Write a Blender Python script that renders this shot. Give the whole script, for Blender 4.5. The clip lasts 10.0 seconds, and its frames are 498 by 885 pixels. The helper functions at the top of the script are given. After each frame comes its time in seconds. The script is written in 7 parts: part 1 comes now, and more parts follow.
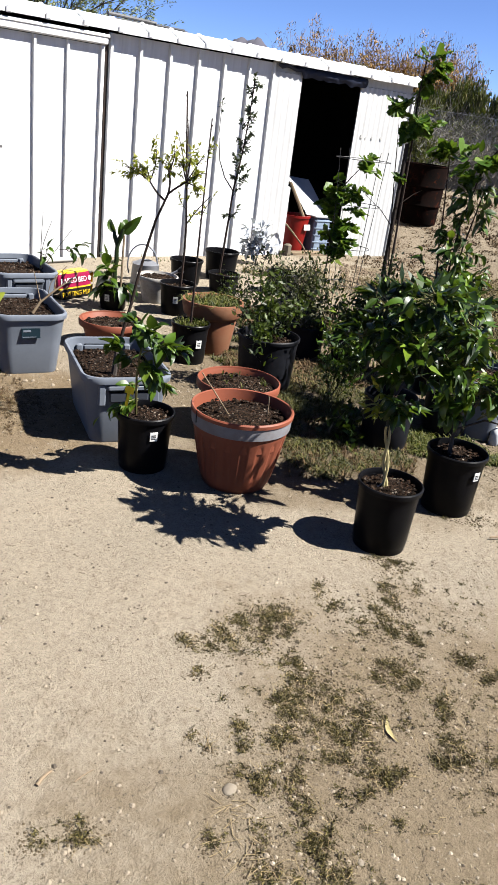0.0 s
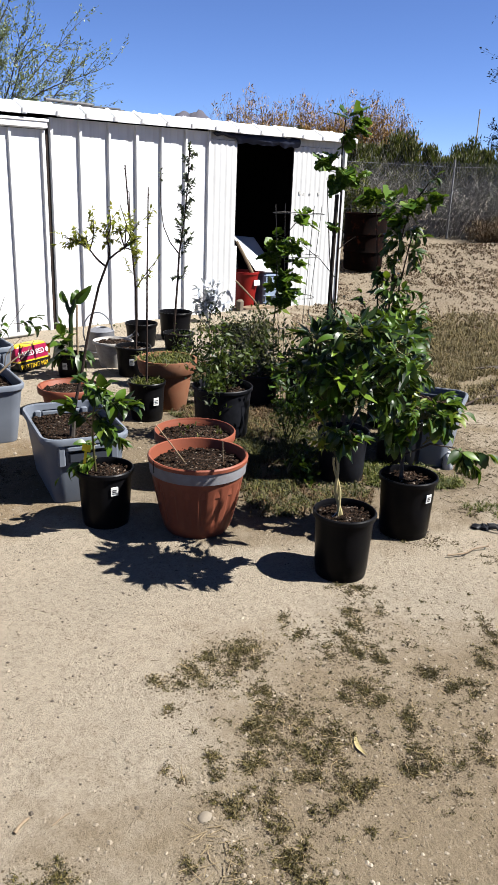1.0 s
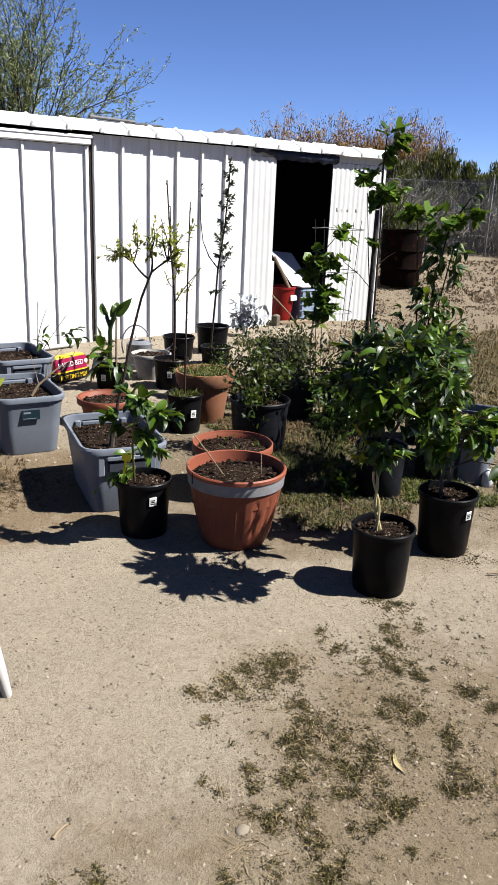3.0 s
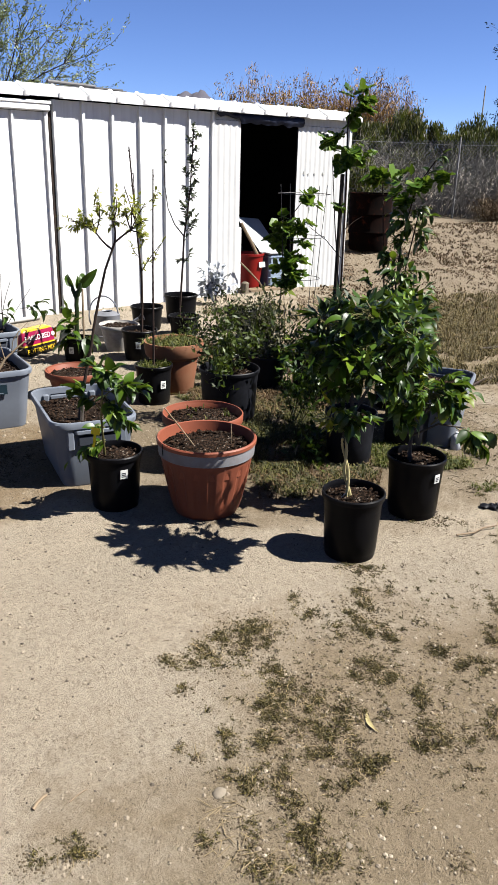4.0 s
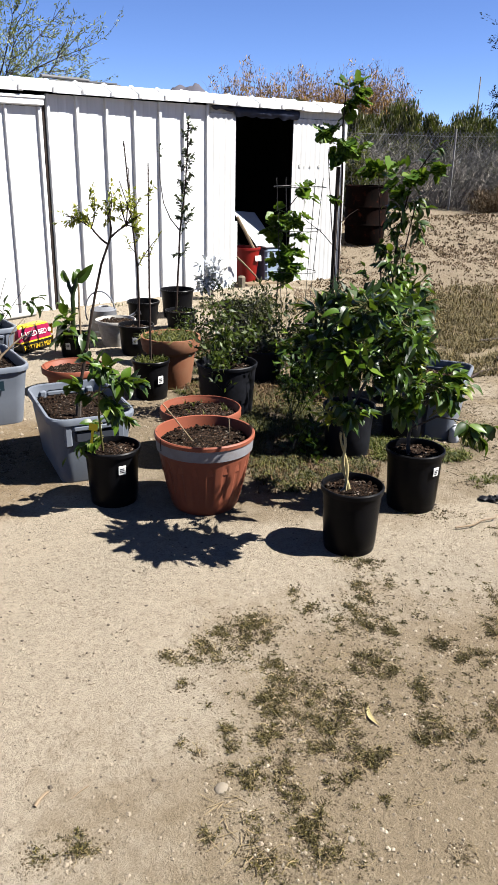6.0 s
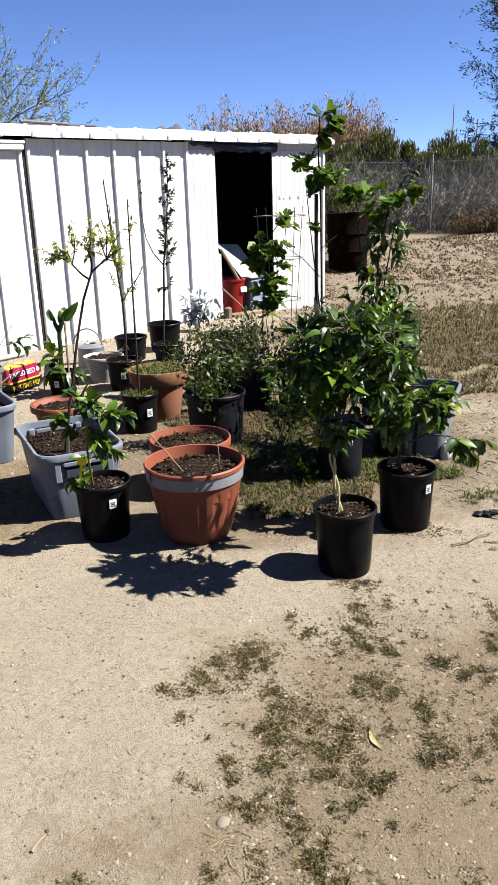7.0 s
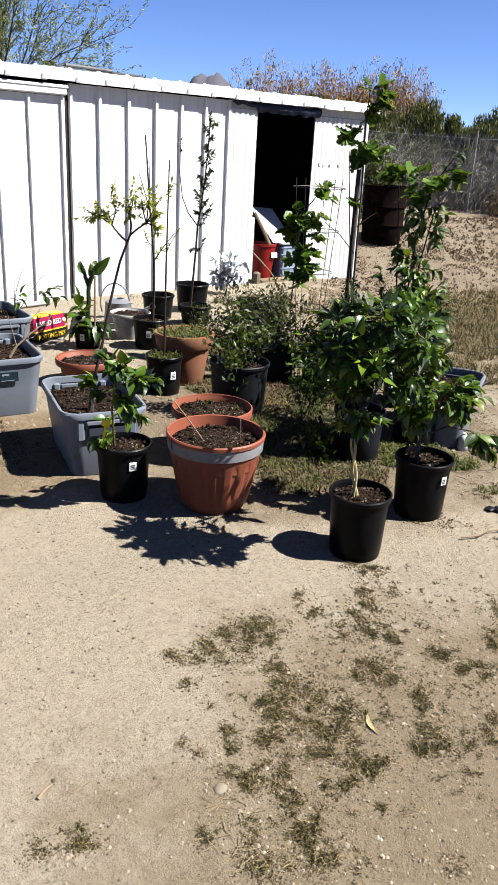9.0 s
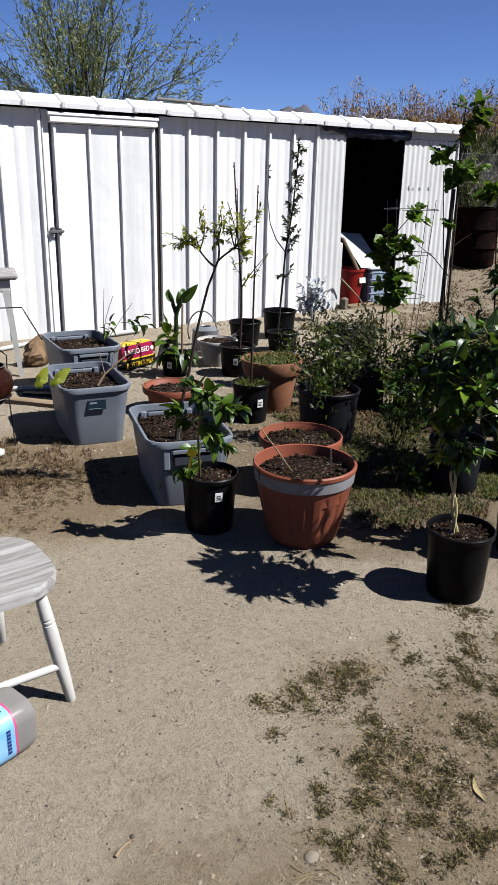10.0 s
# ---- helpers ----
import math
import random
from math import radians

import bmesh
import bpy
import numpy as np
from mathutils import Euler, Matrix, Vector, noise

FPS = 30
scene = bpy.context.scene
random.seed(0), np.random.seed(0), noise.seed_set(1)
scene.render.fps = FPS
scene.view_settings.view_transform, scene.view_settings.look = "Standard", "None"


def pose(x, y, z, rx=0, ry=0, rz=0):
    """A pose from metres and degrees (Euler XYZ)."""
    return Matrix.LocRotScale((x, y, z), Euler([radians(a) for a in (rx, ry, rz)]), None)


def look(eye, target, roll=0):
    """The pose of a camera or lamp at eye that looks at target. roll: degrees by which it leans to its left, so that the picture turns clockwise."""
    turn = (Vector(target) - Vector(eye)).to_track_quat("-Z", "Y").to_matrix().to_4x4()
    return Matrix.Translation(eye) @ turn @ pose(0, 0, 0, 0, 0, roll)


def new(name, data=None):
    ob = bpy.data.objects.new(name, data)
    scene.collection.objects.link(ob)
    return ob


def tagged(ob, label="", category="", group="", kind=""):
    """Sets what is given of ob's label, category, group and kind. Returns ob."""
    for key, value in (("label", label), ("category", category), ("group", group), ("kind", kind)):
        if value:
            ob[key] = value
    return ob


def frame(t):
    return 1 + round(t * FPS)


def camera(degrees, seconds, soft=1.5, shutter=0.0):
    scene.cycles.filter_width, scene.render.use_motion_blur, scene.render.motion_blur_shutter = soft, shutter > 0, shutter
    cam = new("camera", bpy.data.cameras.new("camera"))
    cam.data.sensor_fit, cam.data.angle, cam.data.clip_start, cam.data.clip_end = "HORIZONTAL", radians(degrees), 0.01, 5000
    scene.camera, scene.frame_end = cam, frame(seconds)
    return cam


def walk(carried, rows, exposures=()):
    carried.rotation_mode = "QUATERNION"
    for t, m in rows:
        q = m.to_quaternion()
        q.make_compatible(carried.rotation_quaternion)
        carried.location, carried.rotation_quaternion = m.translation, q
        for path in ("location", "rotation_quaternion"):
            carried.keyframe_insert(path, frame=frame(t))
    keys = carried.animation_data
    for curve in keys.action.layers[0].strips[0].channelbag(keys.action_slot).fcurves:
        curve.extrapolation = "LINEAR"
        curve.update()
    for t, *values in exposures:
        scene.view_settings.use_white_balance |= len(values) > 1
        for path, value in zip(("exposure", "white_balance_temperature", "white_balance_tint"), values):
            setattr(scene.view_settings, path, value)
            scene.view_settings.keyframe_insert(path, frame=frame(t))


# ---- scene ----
cam = camera(36.23, 10.0, soft=0.8)
ROWS = [
    (0, 0.013, 0.168, 1.615, -36.31, -23.35, -6.81),
    (0.2, 0.064, 0.067, 1.579, -36.61, -19.07, -4.03),
    (0.5, 0.042, 0.034, 1.587, -38.16, -17.77, -3.23),
    (1, 0.009, -0.003, 1.608, -39.96, -18.76, -2.12),
    (1.5, 0.008, -0.003, 1.611, -39.87, -18.01, -1.16),
    (2, 0.000, 0.017, 1.595, -37.07, -16.95, -2.15),
    (3.5, -0.026, 0.005, 1.600, -38.14, -18.64, -2.24),
    (4, -0.008, -0.003, 1.606, -39.74, -20.05, -1.47),
    (4.5, 0.000, 0.000, 1.600, -40.01, -20.52, -1.60),
    (5, 0.005, 0.005, 1.592, -39.81, -20.50, -1.28),
    (6.5, -0.008, 0.002, 1.609, -40.76, -20.45, -0.48),
    (7, 0.026, -0.011, 1.577, -41.29, -18.12, 1.65),
    (7.5, -0.002, -0.002, 1.592, -41.72, -17.43, 0.63),
    (8, -0.004, -0.003, 1.597, -41.96, -17.42, 0.30),
    (8.5, -0.015, -0.005, 1.603, -42.09, -17.79, 0.22),
    (9, -0.026, 0.007, 1.654, -38.75, -21.07, -3.03),
    (9.5, 0.033, 0.039, 1.632, -36.08, -19.93, -1.85),
    (10, 0.045, 0.134, 1.617, -32.65, -19.29, -1.15),
]
walk(cam, [(t, pose(x, y, z, 90 + pitch, roll, yaw)) for t, x, y, z, yaw, pitch, roll in ROWS],
     exposures=[(0.0, 2.30, 6150, 10), (0.5, 2.14, 6030, 10), (1.5, 2.24, 6110, 10), (2.2, 2.16, 6110, 10), (3.3, 2.10, 6130, 10), (4.0, 2.17, 6180, 10), (4.5, 2.31, 6180, 10), (8.8, 2.34, 6130, 10), (9.4, 2.32, 6080, 10), (10.0, 1.67, 5930, 10)])

# ---- light ----
SUN_FROM = Vector((0.441, -0.450, 0.777))
world = bpy.data.worlds.new("world")
scene.world = world
world.use_nodes = True
wn = world.node_tree
sky = wn.nodes.new("ShaderNodeTexSky")
sky.sky_type = "NISHITA"
sky.sun_disc = False
sky.sun_elevation = math.asin(0.777)
sky.sun_rotation = math.atan2(SUN_FROM.x, SUN_FROM.y)
sky.altitude = 5000
sky.air_density = 1.0
sky.dust_density = 0.0
sky.ozone_density = 3.0
wn.nodes["Background"].inputs["Strength"].default_value = 0.05
tint = wn.nodes.new("ShaderNodeMix")
tint.data_type, tint.blend_type = "RGBA", "MULTIPLY"
tint.inputs[0].default_value = 1.0
tint.inputs[7].default_value = (0.525, 0.54, 0.668, 1)
wn.links.new(sky.outputs[0], tint.inputs[6])
wn.links.new(tint.outputs[2], wn.nodes["Background"].inputs["Color"])
sun_data = bpy.data.lights.new("sun", "SUN")
sun_data.energy, sun_data.angle, sun_data.color = 5.0, radians(0.53), (1.0, 0.94, 0.84)
sun = new("sun", sun_data)
sun.matrix_world = look(SUN_FROM * 30, (0, 0, 0))

# ---- materials ----
def tree_of(name):
    m = bpy.data.materials.new(name)
    m.use_nodes = True
    return m, m.node_tree, m.node_tree.nodes["Principled BSDF"]


def node(nt, kind, **values):
    n = nt.nodes.new(kind)
    for k, v in values.items():
        if k == "Scale":
            n.inputs["Scale"].default_value = v
        elif k == "Detail":
            n.inputs["Detail"].default_value = v
        elif k == "Rough":
            n.inputs["Roughness"].default_value = v
    return n


def ramp(nt, source, stops):
    r = nt.nodes.new("ShaderNodeValToRGB")
    e = r.color_ramp.elements
    while len(e) < len(stops):
        e.new(0.5)
    for el, (p, c) in zip(e, stops):
        el.position = p
        el.color = (*c, 1) if len(c) == 3 else (c[0], c[0], c[0], 1)
    nt.links.new(source, r.inputs[0])
    return r.outputs[0]


def mix(nt, fac, a, b, mode="MIX"):
    m = nt.nodes.new("ShaderNodeMix")
    m.data_type, m.blend_type = "RGBA", mode
    for value, socket in ((fac, m.inputs[0]), (a, m.inputs[6]), (b, m.inputs[7])):
        if isinstance(value, (int, float)):
            socket.default_value = value
        elif isinstance(value, tuple):
            socket.default_value = (*value, 1)
        else:
            nt.links.new(value, socket)
    return m.outputs[2]


def bump(nt, bsdf, height, strength, distance=0.01):
    b = nt.nodes.new("ShaderNodeBump")
    b.inputs["Strength"].default_value = strength
    b.inputs["Distance"].default_value = distance
    nt.links.new(height, b.inputs["Height"])
    nt.links.new(b.outputs[0], bsdf.inputs["Normal"])


def coords(nt, kind="Object"):
    return nt.nodes.new("ShaderNodeTexCoord").outputs[kind]


def position(nt):
    return nt.nodes.new("ShaderNodeNewGeometry").outputs["Position"]


def noise_tex(nt, vec, scale, detail=5, rough=0.6):
    n = node(nt, "ShaderNodeTexNoise", Scale=scale, Detail=detail, Rough=rough)
    nt.links.new(vec, n.inputs["Vector"])
    return n.outputs[0]


def surface(name, base, dark, rough=0.7, scale=6.0, fine=60.0, relief=0.2, metal=0.0, wear=None, vary=0.0, spec=0.18):
    """A worn surface: two scales of stain between base and dark, fine relief, and wear in patches."""
    m, nt, b = tree_of(name)
    v = coords(nt)
    big = noise_tex(nt, v, scale)
    small = noise_tex(nt, v, fine, 4)
    col = mix(nt, ramp(nt, big, [(0.35, (0.0,)), (0.75, (1.0,))]), base, dark)
    col = mix(nt, ramp(nt, small, [(0.45, (0.0,)), (0.9, (0.6,))]), col, dark)
    if wear:
        col = mix(nt, ramp(nt, noise_tex(nt, v, scale * 2.3, 8, 0.7), [(0.56, (0.0,)), (0.66, (1.0,))]), col, wear)
    if vary:
        info = nt.nodes.new("ShaderNodeObjectInfo")
        hsv = nt.nodes.new("ShaderNodeHueSaturation")
        rng = nt.nodes.new("ShaderNodeMapRange")
        rng.inputs[3].default_value, rng.inputs[4].default_value = 1 - vary, 1 + vary
        nt.links.new(info.outputs["Random"], rng.inputs[0])
        nt.links.new(rng.outputs[0], hsv.inputs["Value"])
        nt.links.new(col, hsv.inputs["Color"])
        col = hsv.outputs[0]
    nt.links.new(col, b.inputs["Base Color"])
    b.inputs["Roughness"].default_value = rough
    b.inputs["Metallic"].default_value = metal
    b.inputs["Specular IOR Level"].default_value = spec
    bump(nt, b, small, relief, 0.004)
    return m


def leafy(name, a, b_col, rough=0.38, through_light=0.3, yellow=None, gloss=0.3):
    """Leaf: colour varies from leaf to leaf, with a little light coming through."""
    m, nt, b = tree_of(name)
    info = nt.nodes.new("ShaderNodeObjectInfo").outputs["Random"]
    isl = nt.nodes.new("ShaderNodeNewGeometry").outputs["Random Per Island"]
    add = nt.nodes.new("ShaderNodeMath")
    add.operation = "ADD"
    nt.links.new(info, add.inputs[0])
    nt.links.new(isl, add.inputs[1])
    frac = nt.nodes.new("ShaderNodeMath")
    frac.operation = "FRACT"
    nt.links.new(add.outputs[0], frac.inputs[0])
    stops = [(0.0, a), (0.4, tuple(0.8 * p + 0.2 * q for p, q in zip(a, b_col))), (0.88, b_col)]
    if yellow:
        stops.append((0.97, yellow))
    col = ramp(nt, frac.outputs[0], stops)
    mott = noise_tex(nt, coords(nt), 40, 3)
    col = mix(nt, ramp(nt, mott, [(0.4, (0.0,)), (0.8, (0.35,))]), col, tuple(x * 0.5 for x in a))
    nt.links.new(col, b.inputs["Base Color"])
    b.inputs["Roughness"].default_value = rough
    b.inputs["Specular IOR Level"].default_value = gloss
    tr = nt.nodes.new("ShaderNodeBsdfTranslucent")
    nt.links.new(mix(nt, 0.35, col, (0.11, 0.16, 0.012)), tr.inputs[0])
    ms = nt.nodes.new("ShaderNodeMixShader")
    ms.inputs[0].default_value = through_light
    nt.links.new(b.outputs[0], ms.inputs[1])
    nt.links.new(tr.outputs[0], ms.inputs[2])
    nt.links.new(ms.outputs[0], nt.nodes["Material Output"].inputs[0])
    return m


def sandy():
    m, nt, b = tree_of("sandy_ground")
    v = position(nt)
    big = noise_tex(nt, v, 0.45, 4)
    mid = noise_tex(nt, v, 2.2, 6, 0.65)
    fine = noise_tex(nt, v, 35, 6, 0.75)
    grit = node(nt, "ShaderNodeTexVoronoi", Scale=95)
    nt.links.new(v, grit.inputs["Vector"])
    col = mix(nt, ramp(nt, big, [(0.35, (0.0,)), (0.65, (1.0,))]), (0.228, 0.194, 0.149), (0.199, 0.172, 0.134))
    col = mix(nt, ramp(nt, mid, [(0.42, (0.0,)), (0.72, (0.75,))]), col, (0.236, 0.198, 0.151))
    col = mix(nt, ramp(nt, fine, [(0.45, (0.0,)), (0.8, (0.8,))]), col, (0.109, 0.0888, 0.0648))
    for centre, slope, start, low, high, most, tint in (((1.55, 0.5, 0.0), -0.85, 0.95, 0.55, 1.35, 0.85, (0.108, 0.082, 0.051)),
                                                        ((11.5, 8.2, 0.5), -0.25, 1.1, 0.6, 1.2, 0.75, (0.103, 0.081, 0.056)),
                                                        ((3.25, 3.55, 0.0), -0.95, 1.4, 0.55, 1.25, 0.85, (0.084, 0.062, 0.037)),
                                                        ((1.15, 4.1, 0.0), -1.5, 1.2, 0.55, 1.25, 0.8, (0.098, 0.066, 0.034)),
                                                        ((6.9, 4.6, 0.0), -0.5, 1.15, 0.55, 1.25, 0.7, (0.108, 0.082, 0.046))):
        far = nt.nodes.new("ShaderNodeVectorMath")
        far.operation = "DISTANCE"
        far.inputs[1].default_value = centre
        nt.links.new(v, far.inputs[0])
        reach = nt.nodes.new("ShaderNodeMath")
        reach.operation = "MULTIPLY_ADD"
        reach.inputs[1].default_value, reach.inputs[2].default_value = slope, start
        nt.links.new(far.outputs["Value"], reach.inputs[0])
        ragged = nt.nodes.new("ShaderNodeMath")
        ragged.operation = "MULTIPLY_ADD"
        ragged.inputs[1].default_value = 1.6
        nt.links.new(mid, ragged.inputs[0])
        nt.links.new(reach.outputs[0], ragged.inputs[2])
        col = mix(nt, ramp(nt, ragged.outputs[0], [(low, (0.0,)), (high, (most,))]), col, tint)
    cells = ramp(nt, grit.outputs["Color"], [(0.0, (0.0305, 0.025, 0.0177)), (0.5, (0.0762, 0.0625, 0.0442)), (1.0, (0.128, 0.11, 0.0838))])
    pits = noise_tex(nt, v, 140, 4, 0.8)
    patchy = nt.nodes.new("ShaderNodeMath")
    patchy.operation = "MULTIPLY"
    nt.links.new(ramp(nt, pits, [(0.54, (0.0,)), (0.65, (0.95,))]), patchy.inputs[0])
    nt.links.new(ramp(nt, noise_tex(nt, v, 5.5, 4), [(0.38, (0.25,)), (0.6, (1.0,))]), patchy.inputs[1])
    col = mix(nt, patchy.outputs[0], col, (0.0366, 0.0286, 0.0195))
    col = mix(nt, ramp(nt, pits, [(0.3, (0.5,)), (0.44, (0.0,))]), col, (0.153, 0.131, 0.1))
    col = mix(nt, 0.28, col, cells)
    nt.links.new(col, b.inputs["Base Color"])
    b.inputs["Roughness"].default_value = 0.95
    b.inputs["Specular IOR Level"].default_value = 0.03
    h = nt.nodes.new("ShaderNodeMath")
    h.operation = "ADD"
    nt.links.new(fine, h.inputs[0])
    nt.links.new(pits, h.inputs[1])
    lumpy = nt.nodes.new("ShaderNodeMath")
    lumpy.operation = "MULTIPLY_ADD"
    lumpy.inputs[1].default_value = 1.6
    nt.links.new(noise_tex(nt, v, 11, 4, 0.6), lumpy.inputs[0])
    nt.links.new(h.outputs[0], lumpy.inputs[2])
    bump(nt, b, lumpy.outputs[0], 0.75, 0.011)
    return m


def soil_mat():
    m, nt, b = tree_of("potting_soil")
    v = coords(nt)
    fine = noise_tex(nt, v, 110, 6, 0.78)
    col = ramp(nt, fine, [(0.3, (0.00138, 0.00101, 0.000826)), (0.55, (0.00781, 0.00515, 0.00367)), (0.70, (0.0239, 0.0165, 0.0124)), (0.77, (0.111, 0.0919, 0.0757))])
    speck = node(nt, "ShaderNodeTexVoronoi", Scale=120)
    nt.links.new(v, speck.inputs["Vector"])
    one = nt.nodes.new("ShaderNodeSeparateColor")
    nt.links.new(speck.outputs["Color"], one.inputs[0])
    col = mix(nt, ramp(nt, one.outputs[0], [(0.5, (0.0,)), (0.9, (0.8,))]), col, (0.039, 0.023, 0.0146))
    col = mix(nt, ramp(nt, one.outputs[1], [(0.955, (0.0,)), (0.98, (0.8,))]), col, (0.151, 0.128, 0.106))
    nt.links.new(col, b.inputs["Base Color"])
    b.inputs["Roughness"].default_value = 0.95
    b.inputs["Specular IOR Level"].default_value = 0.04
    bump(nt, b, fine, 0.9, 0.02)
    return m


def grained(name, base, dark, pale):
    """Old boards: streaks of bare grey wood and worn paint along the grain."""
    m, nt, b = tree_of(name)
    mp = nt.nodes.new("ShaderNodeMapping")
    mp.inputs["Scale"].default_value = (1.6, 26, 26)
    mp.inputs["Rotation"].default_value = (0, 0, 0.25)
    nt.links.new(coords(nt), mp.inputs["Vector"])
    streak = noise_tex(nt, mp.outputs[0], 2.4, 7, 0.7)
    col = mix(nt, ramp(nt, streak, [(0.36, (0.0,)), (0.62, (1.0,))]), dark, base)
    col = mix(nt, ramp(nt, noise_tex(nt, mp.outputs[0], 1.1, 5, 0.6), [(0.5, (0.0,)), (0.62, (0.85,))]), col, pale)
    nt.links.new(col, b.inputs["Base Color"])
    b.inputs["Roughness"].default_value = 0.8
    b.inputs["Specular IOR Level"].default_value = 0.2
    bump(nt, b, streak, 0.35, 0.003)
    return m


def streaked(name, base, dull, stain):
    """Chalky painted sheet: faint runs down the sheet, small chips and a slight buckle."""
    m, nt, b = tree_of(name)
    v = coords(nt)
    mp = nt.nodes.new("ShaderNodeMapping")
    mp.inputs["Scale"].default_value = (17, 17, 0.9)
    nt.links.new(v, mp.inputs["Vector"])
    runs = noise_tex(nt, mp.outputs[0], 1.0, 6, 0.65)
    cloud = noise_tex(nt, v, 2.1, 4)
    col = mix(nt, ramp(nt, runs, [(0.42, (0.0,)), (0.72, (0.85,))]), base, dull)
    col = mix(nt, ramp(nt, cloud, [(0.45, (0.0,)), (0.75, (0.5,))]), col, dull)
    col = mix(nt, ramp(nt, noise_tex(nt, v, 26, 5, 0.7), [(0.68, (0.0,)), (0.74, (0.7,))]), col, stain)
    nt.links.new(col, b.inputs["Base Color"])
    b.inputs["Roughness"].default_value = 0.55
    b.inputs["Specular IOR Level"].default_value = 0.2
    bump(nt, b, noise_tex(nt, v, 3.2, 3), 0.25, 0.03)
    return m


def plain(name, col, rough=0.6, metal=0.0):
    return surface(name, col, tuple(c * 0.75 for c in col), rough, 9, 90, 0.08, metal)


SAND = sandy()
SOIL = soil_mat()
BLACK_PLASTIC = surface("black_nursery_plastic", (0.0022, 0.0022, 0.0028), (0.0046, 0.0045, 0.0046), 0.36, 5, 40, 0.08, vary=0.3, spec=0.06)
DUSTY_BLACK = surface("dusty_black_plastic", (0.0032, 0.0034, 0.0045), (0.0085, 0.009, 0.012), 0.5, 4, 30, 0.08, spec=0.09)
TERRACOTTA = surface("terracotta_plastic", (0.118, 0.0345, 0.0185), (0.094, 0.0275, 0.015), 0.55, 5, 50, 0.08, vary=0.1)
TERRA_DUSTY = surface("weathered_terracotta", (0.115, 0.042, 0.02), (0.125, 0.062, 0.034), 0.8, 6, 45, 0.2)
RIM_BAND = surface("faded_grey_band", (0.113, 0.116, 0.126), (0.0841, 0.0725, 0.0725), 0.55, 9, 60, 0.1)
TOTE_GREY = surface("slate_blue_tote_plastic", (0.0865, 0.0963, 0.115), (0.0666, 0.0753, 0.0926), 0.45, 3.5, 45, 0.05)
# tote plastic darkened to carry the shade under the rim
TOTE_SHADE = surface("shaded_handle_plastic", (0.0184, 0.0206, 0.0276), (0.0221, 0.025, 0.0312), 0.5, 5, 40, 0.05)
WHITE_POT = surface("dusty_white_plastic", (0.285, 0.276, 0.257), (0.128, 0.116, 0.102), 0.6, 8, 50, 0.1)
GALV = surface("galvanised_metal", (0.176, 0.182, 0.2), (0.118, 0.12, 0.132), 0.45, 12, 60, 0.1, metal=0.6)
WHITE_SHED = streaked("white_painted_sheet_metal", (0.443, 0.443, 0.446), (0.364, 0.364, 0.37), (0.273, 0.267, 0.261))
WHITE_OLD = streaked("chalky_white_corrugated_metal", (0.34, 0.34, 0.337), (0.27, 0.268, 0.262), (0.2, 0.19, 0.175))
RUST_EDGE = surface("rusty_edge", (0.0081, 0.0062, 0.0059), (0.022, 0.011, 0.0066), 0.85, 8, 60, 0.2)
FADED = surface("faded_paint", (0.22, 0.217, 0.212), (0.28, 0.277, 0.272), 0.7, 12, 50, 0.1)
FENCE_WIRE = surface("pale_galvanised_wire", (0.182, 0.182, 0.189), (0.117, 0.114, 0.114), 0.6, 8, 50, 0.1)
GREY_TRIM = surface("grey_weathered_metal", (0.0753, 0.0753, 0.0776), (0.05, 0.0477, 0.0477), 0.6, 8, 50, 0.1)
# near-black, so the shade of the deep shed is in the colour
INTERIOR = surface("shed_shade_lining", (0.0128, 0.012, 0.0112), (0.008, 0.0072, 0.0068), 0.95, 3, 30, 0.1, spec=0.0)
TARP = surface("navy_tarp", (0.00577, 0.00829, 0.0192), (0.00958, 0.0127, 0.0272), 0.6, 9, 60, 0.3)
RED_PLASTIC = surface("red_bucket_plastic", (0.125, 0.005, 0.00342), (0.0951, 0.00456, 0.00342), 0.4, 5, 40, 0.05)
BARREL_RUST = surface("rusted_steel", (0.0007, 0.0005, 0.0004), (0.0045, 0.0015, 0.0009), 0.9, 4, 40, 0.4, wear=(0.024, 0.006, 0.0026), spec=0.03)
BARK = surface("brown_bark", (0.0228, 0.0141, 0.0103), (0.0125, 0.00799, 0.00592), 0.85, 25, 120, 0.5)
GREY_BARK = surface("grey_bark", (0.0412, 0.0342, 0.0296), (0.0205, 0.0171, 0.0148), 0.9, 25, 120, 0.5)
GREEN_STEM = surface("pale_green_stem", (0.0818, 0.0753, 0.0273), (0.0569, 0.0523, 0.0205), 0.6, 20, 90, 0.2)
CREAM_STEM = surface("cream_stem", (0.235, 0.205, 0.105), (0.15, 0.125, 0.06), 0.6, 14, 60, 0.2)
DARK_STEM = surface("dark_green_stem", (0.00684, 0.0103, 0.005), (0.0114, 0.0114, 0.00684), 0.6, 20, 90, 0.3)
RAW_WOOD = surface("raw_wood", (0.132, 0.0992, 0.0643), (0.0886, 0.0625, 0.0385), 0.8, 9, 70, 0.2)
GREY_WOOD = surface("weathered_grey_wood", (0.154, 0.148, 0.143), (0.0992, 0.0935, 0.0902), 0.8, 7, 60, 0.3, wear=(0.228, 0.221, 0.213))
WHITE_WOOD = surface("white_painted_wood", (0.286, 0.283, 0.272), (0.228, 0.221, 0.206), 0.55, 8, 60, 0.1, wear=(0.25, 0.235, 0.209))
WIRE = surface("dull_wire", (0.0365, 0.0365, 0.0365), (0.0228, 0.0205, 0.0194), 0.5, 20, 90, 0.1, metal=0.7)
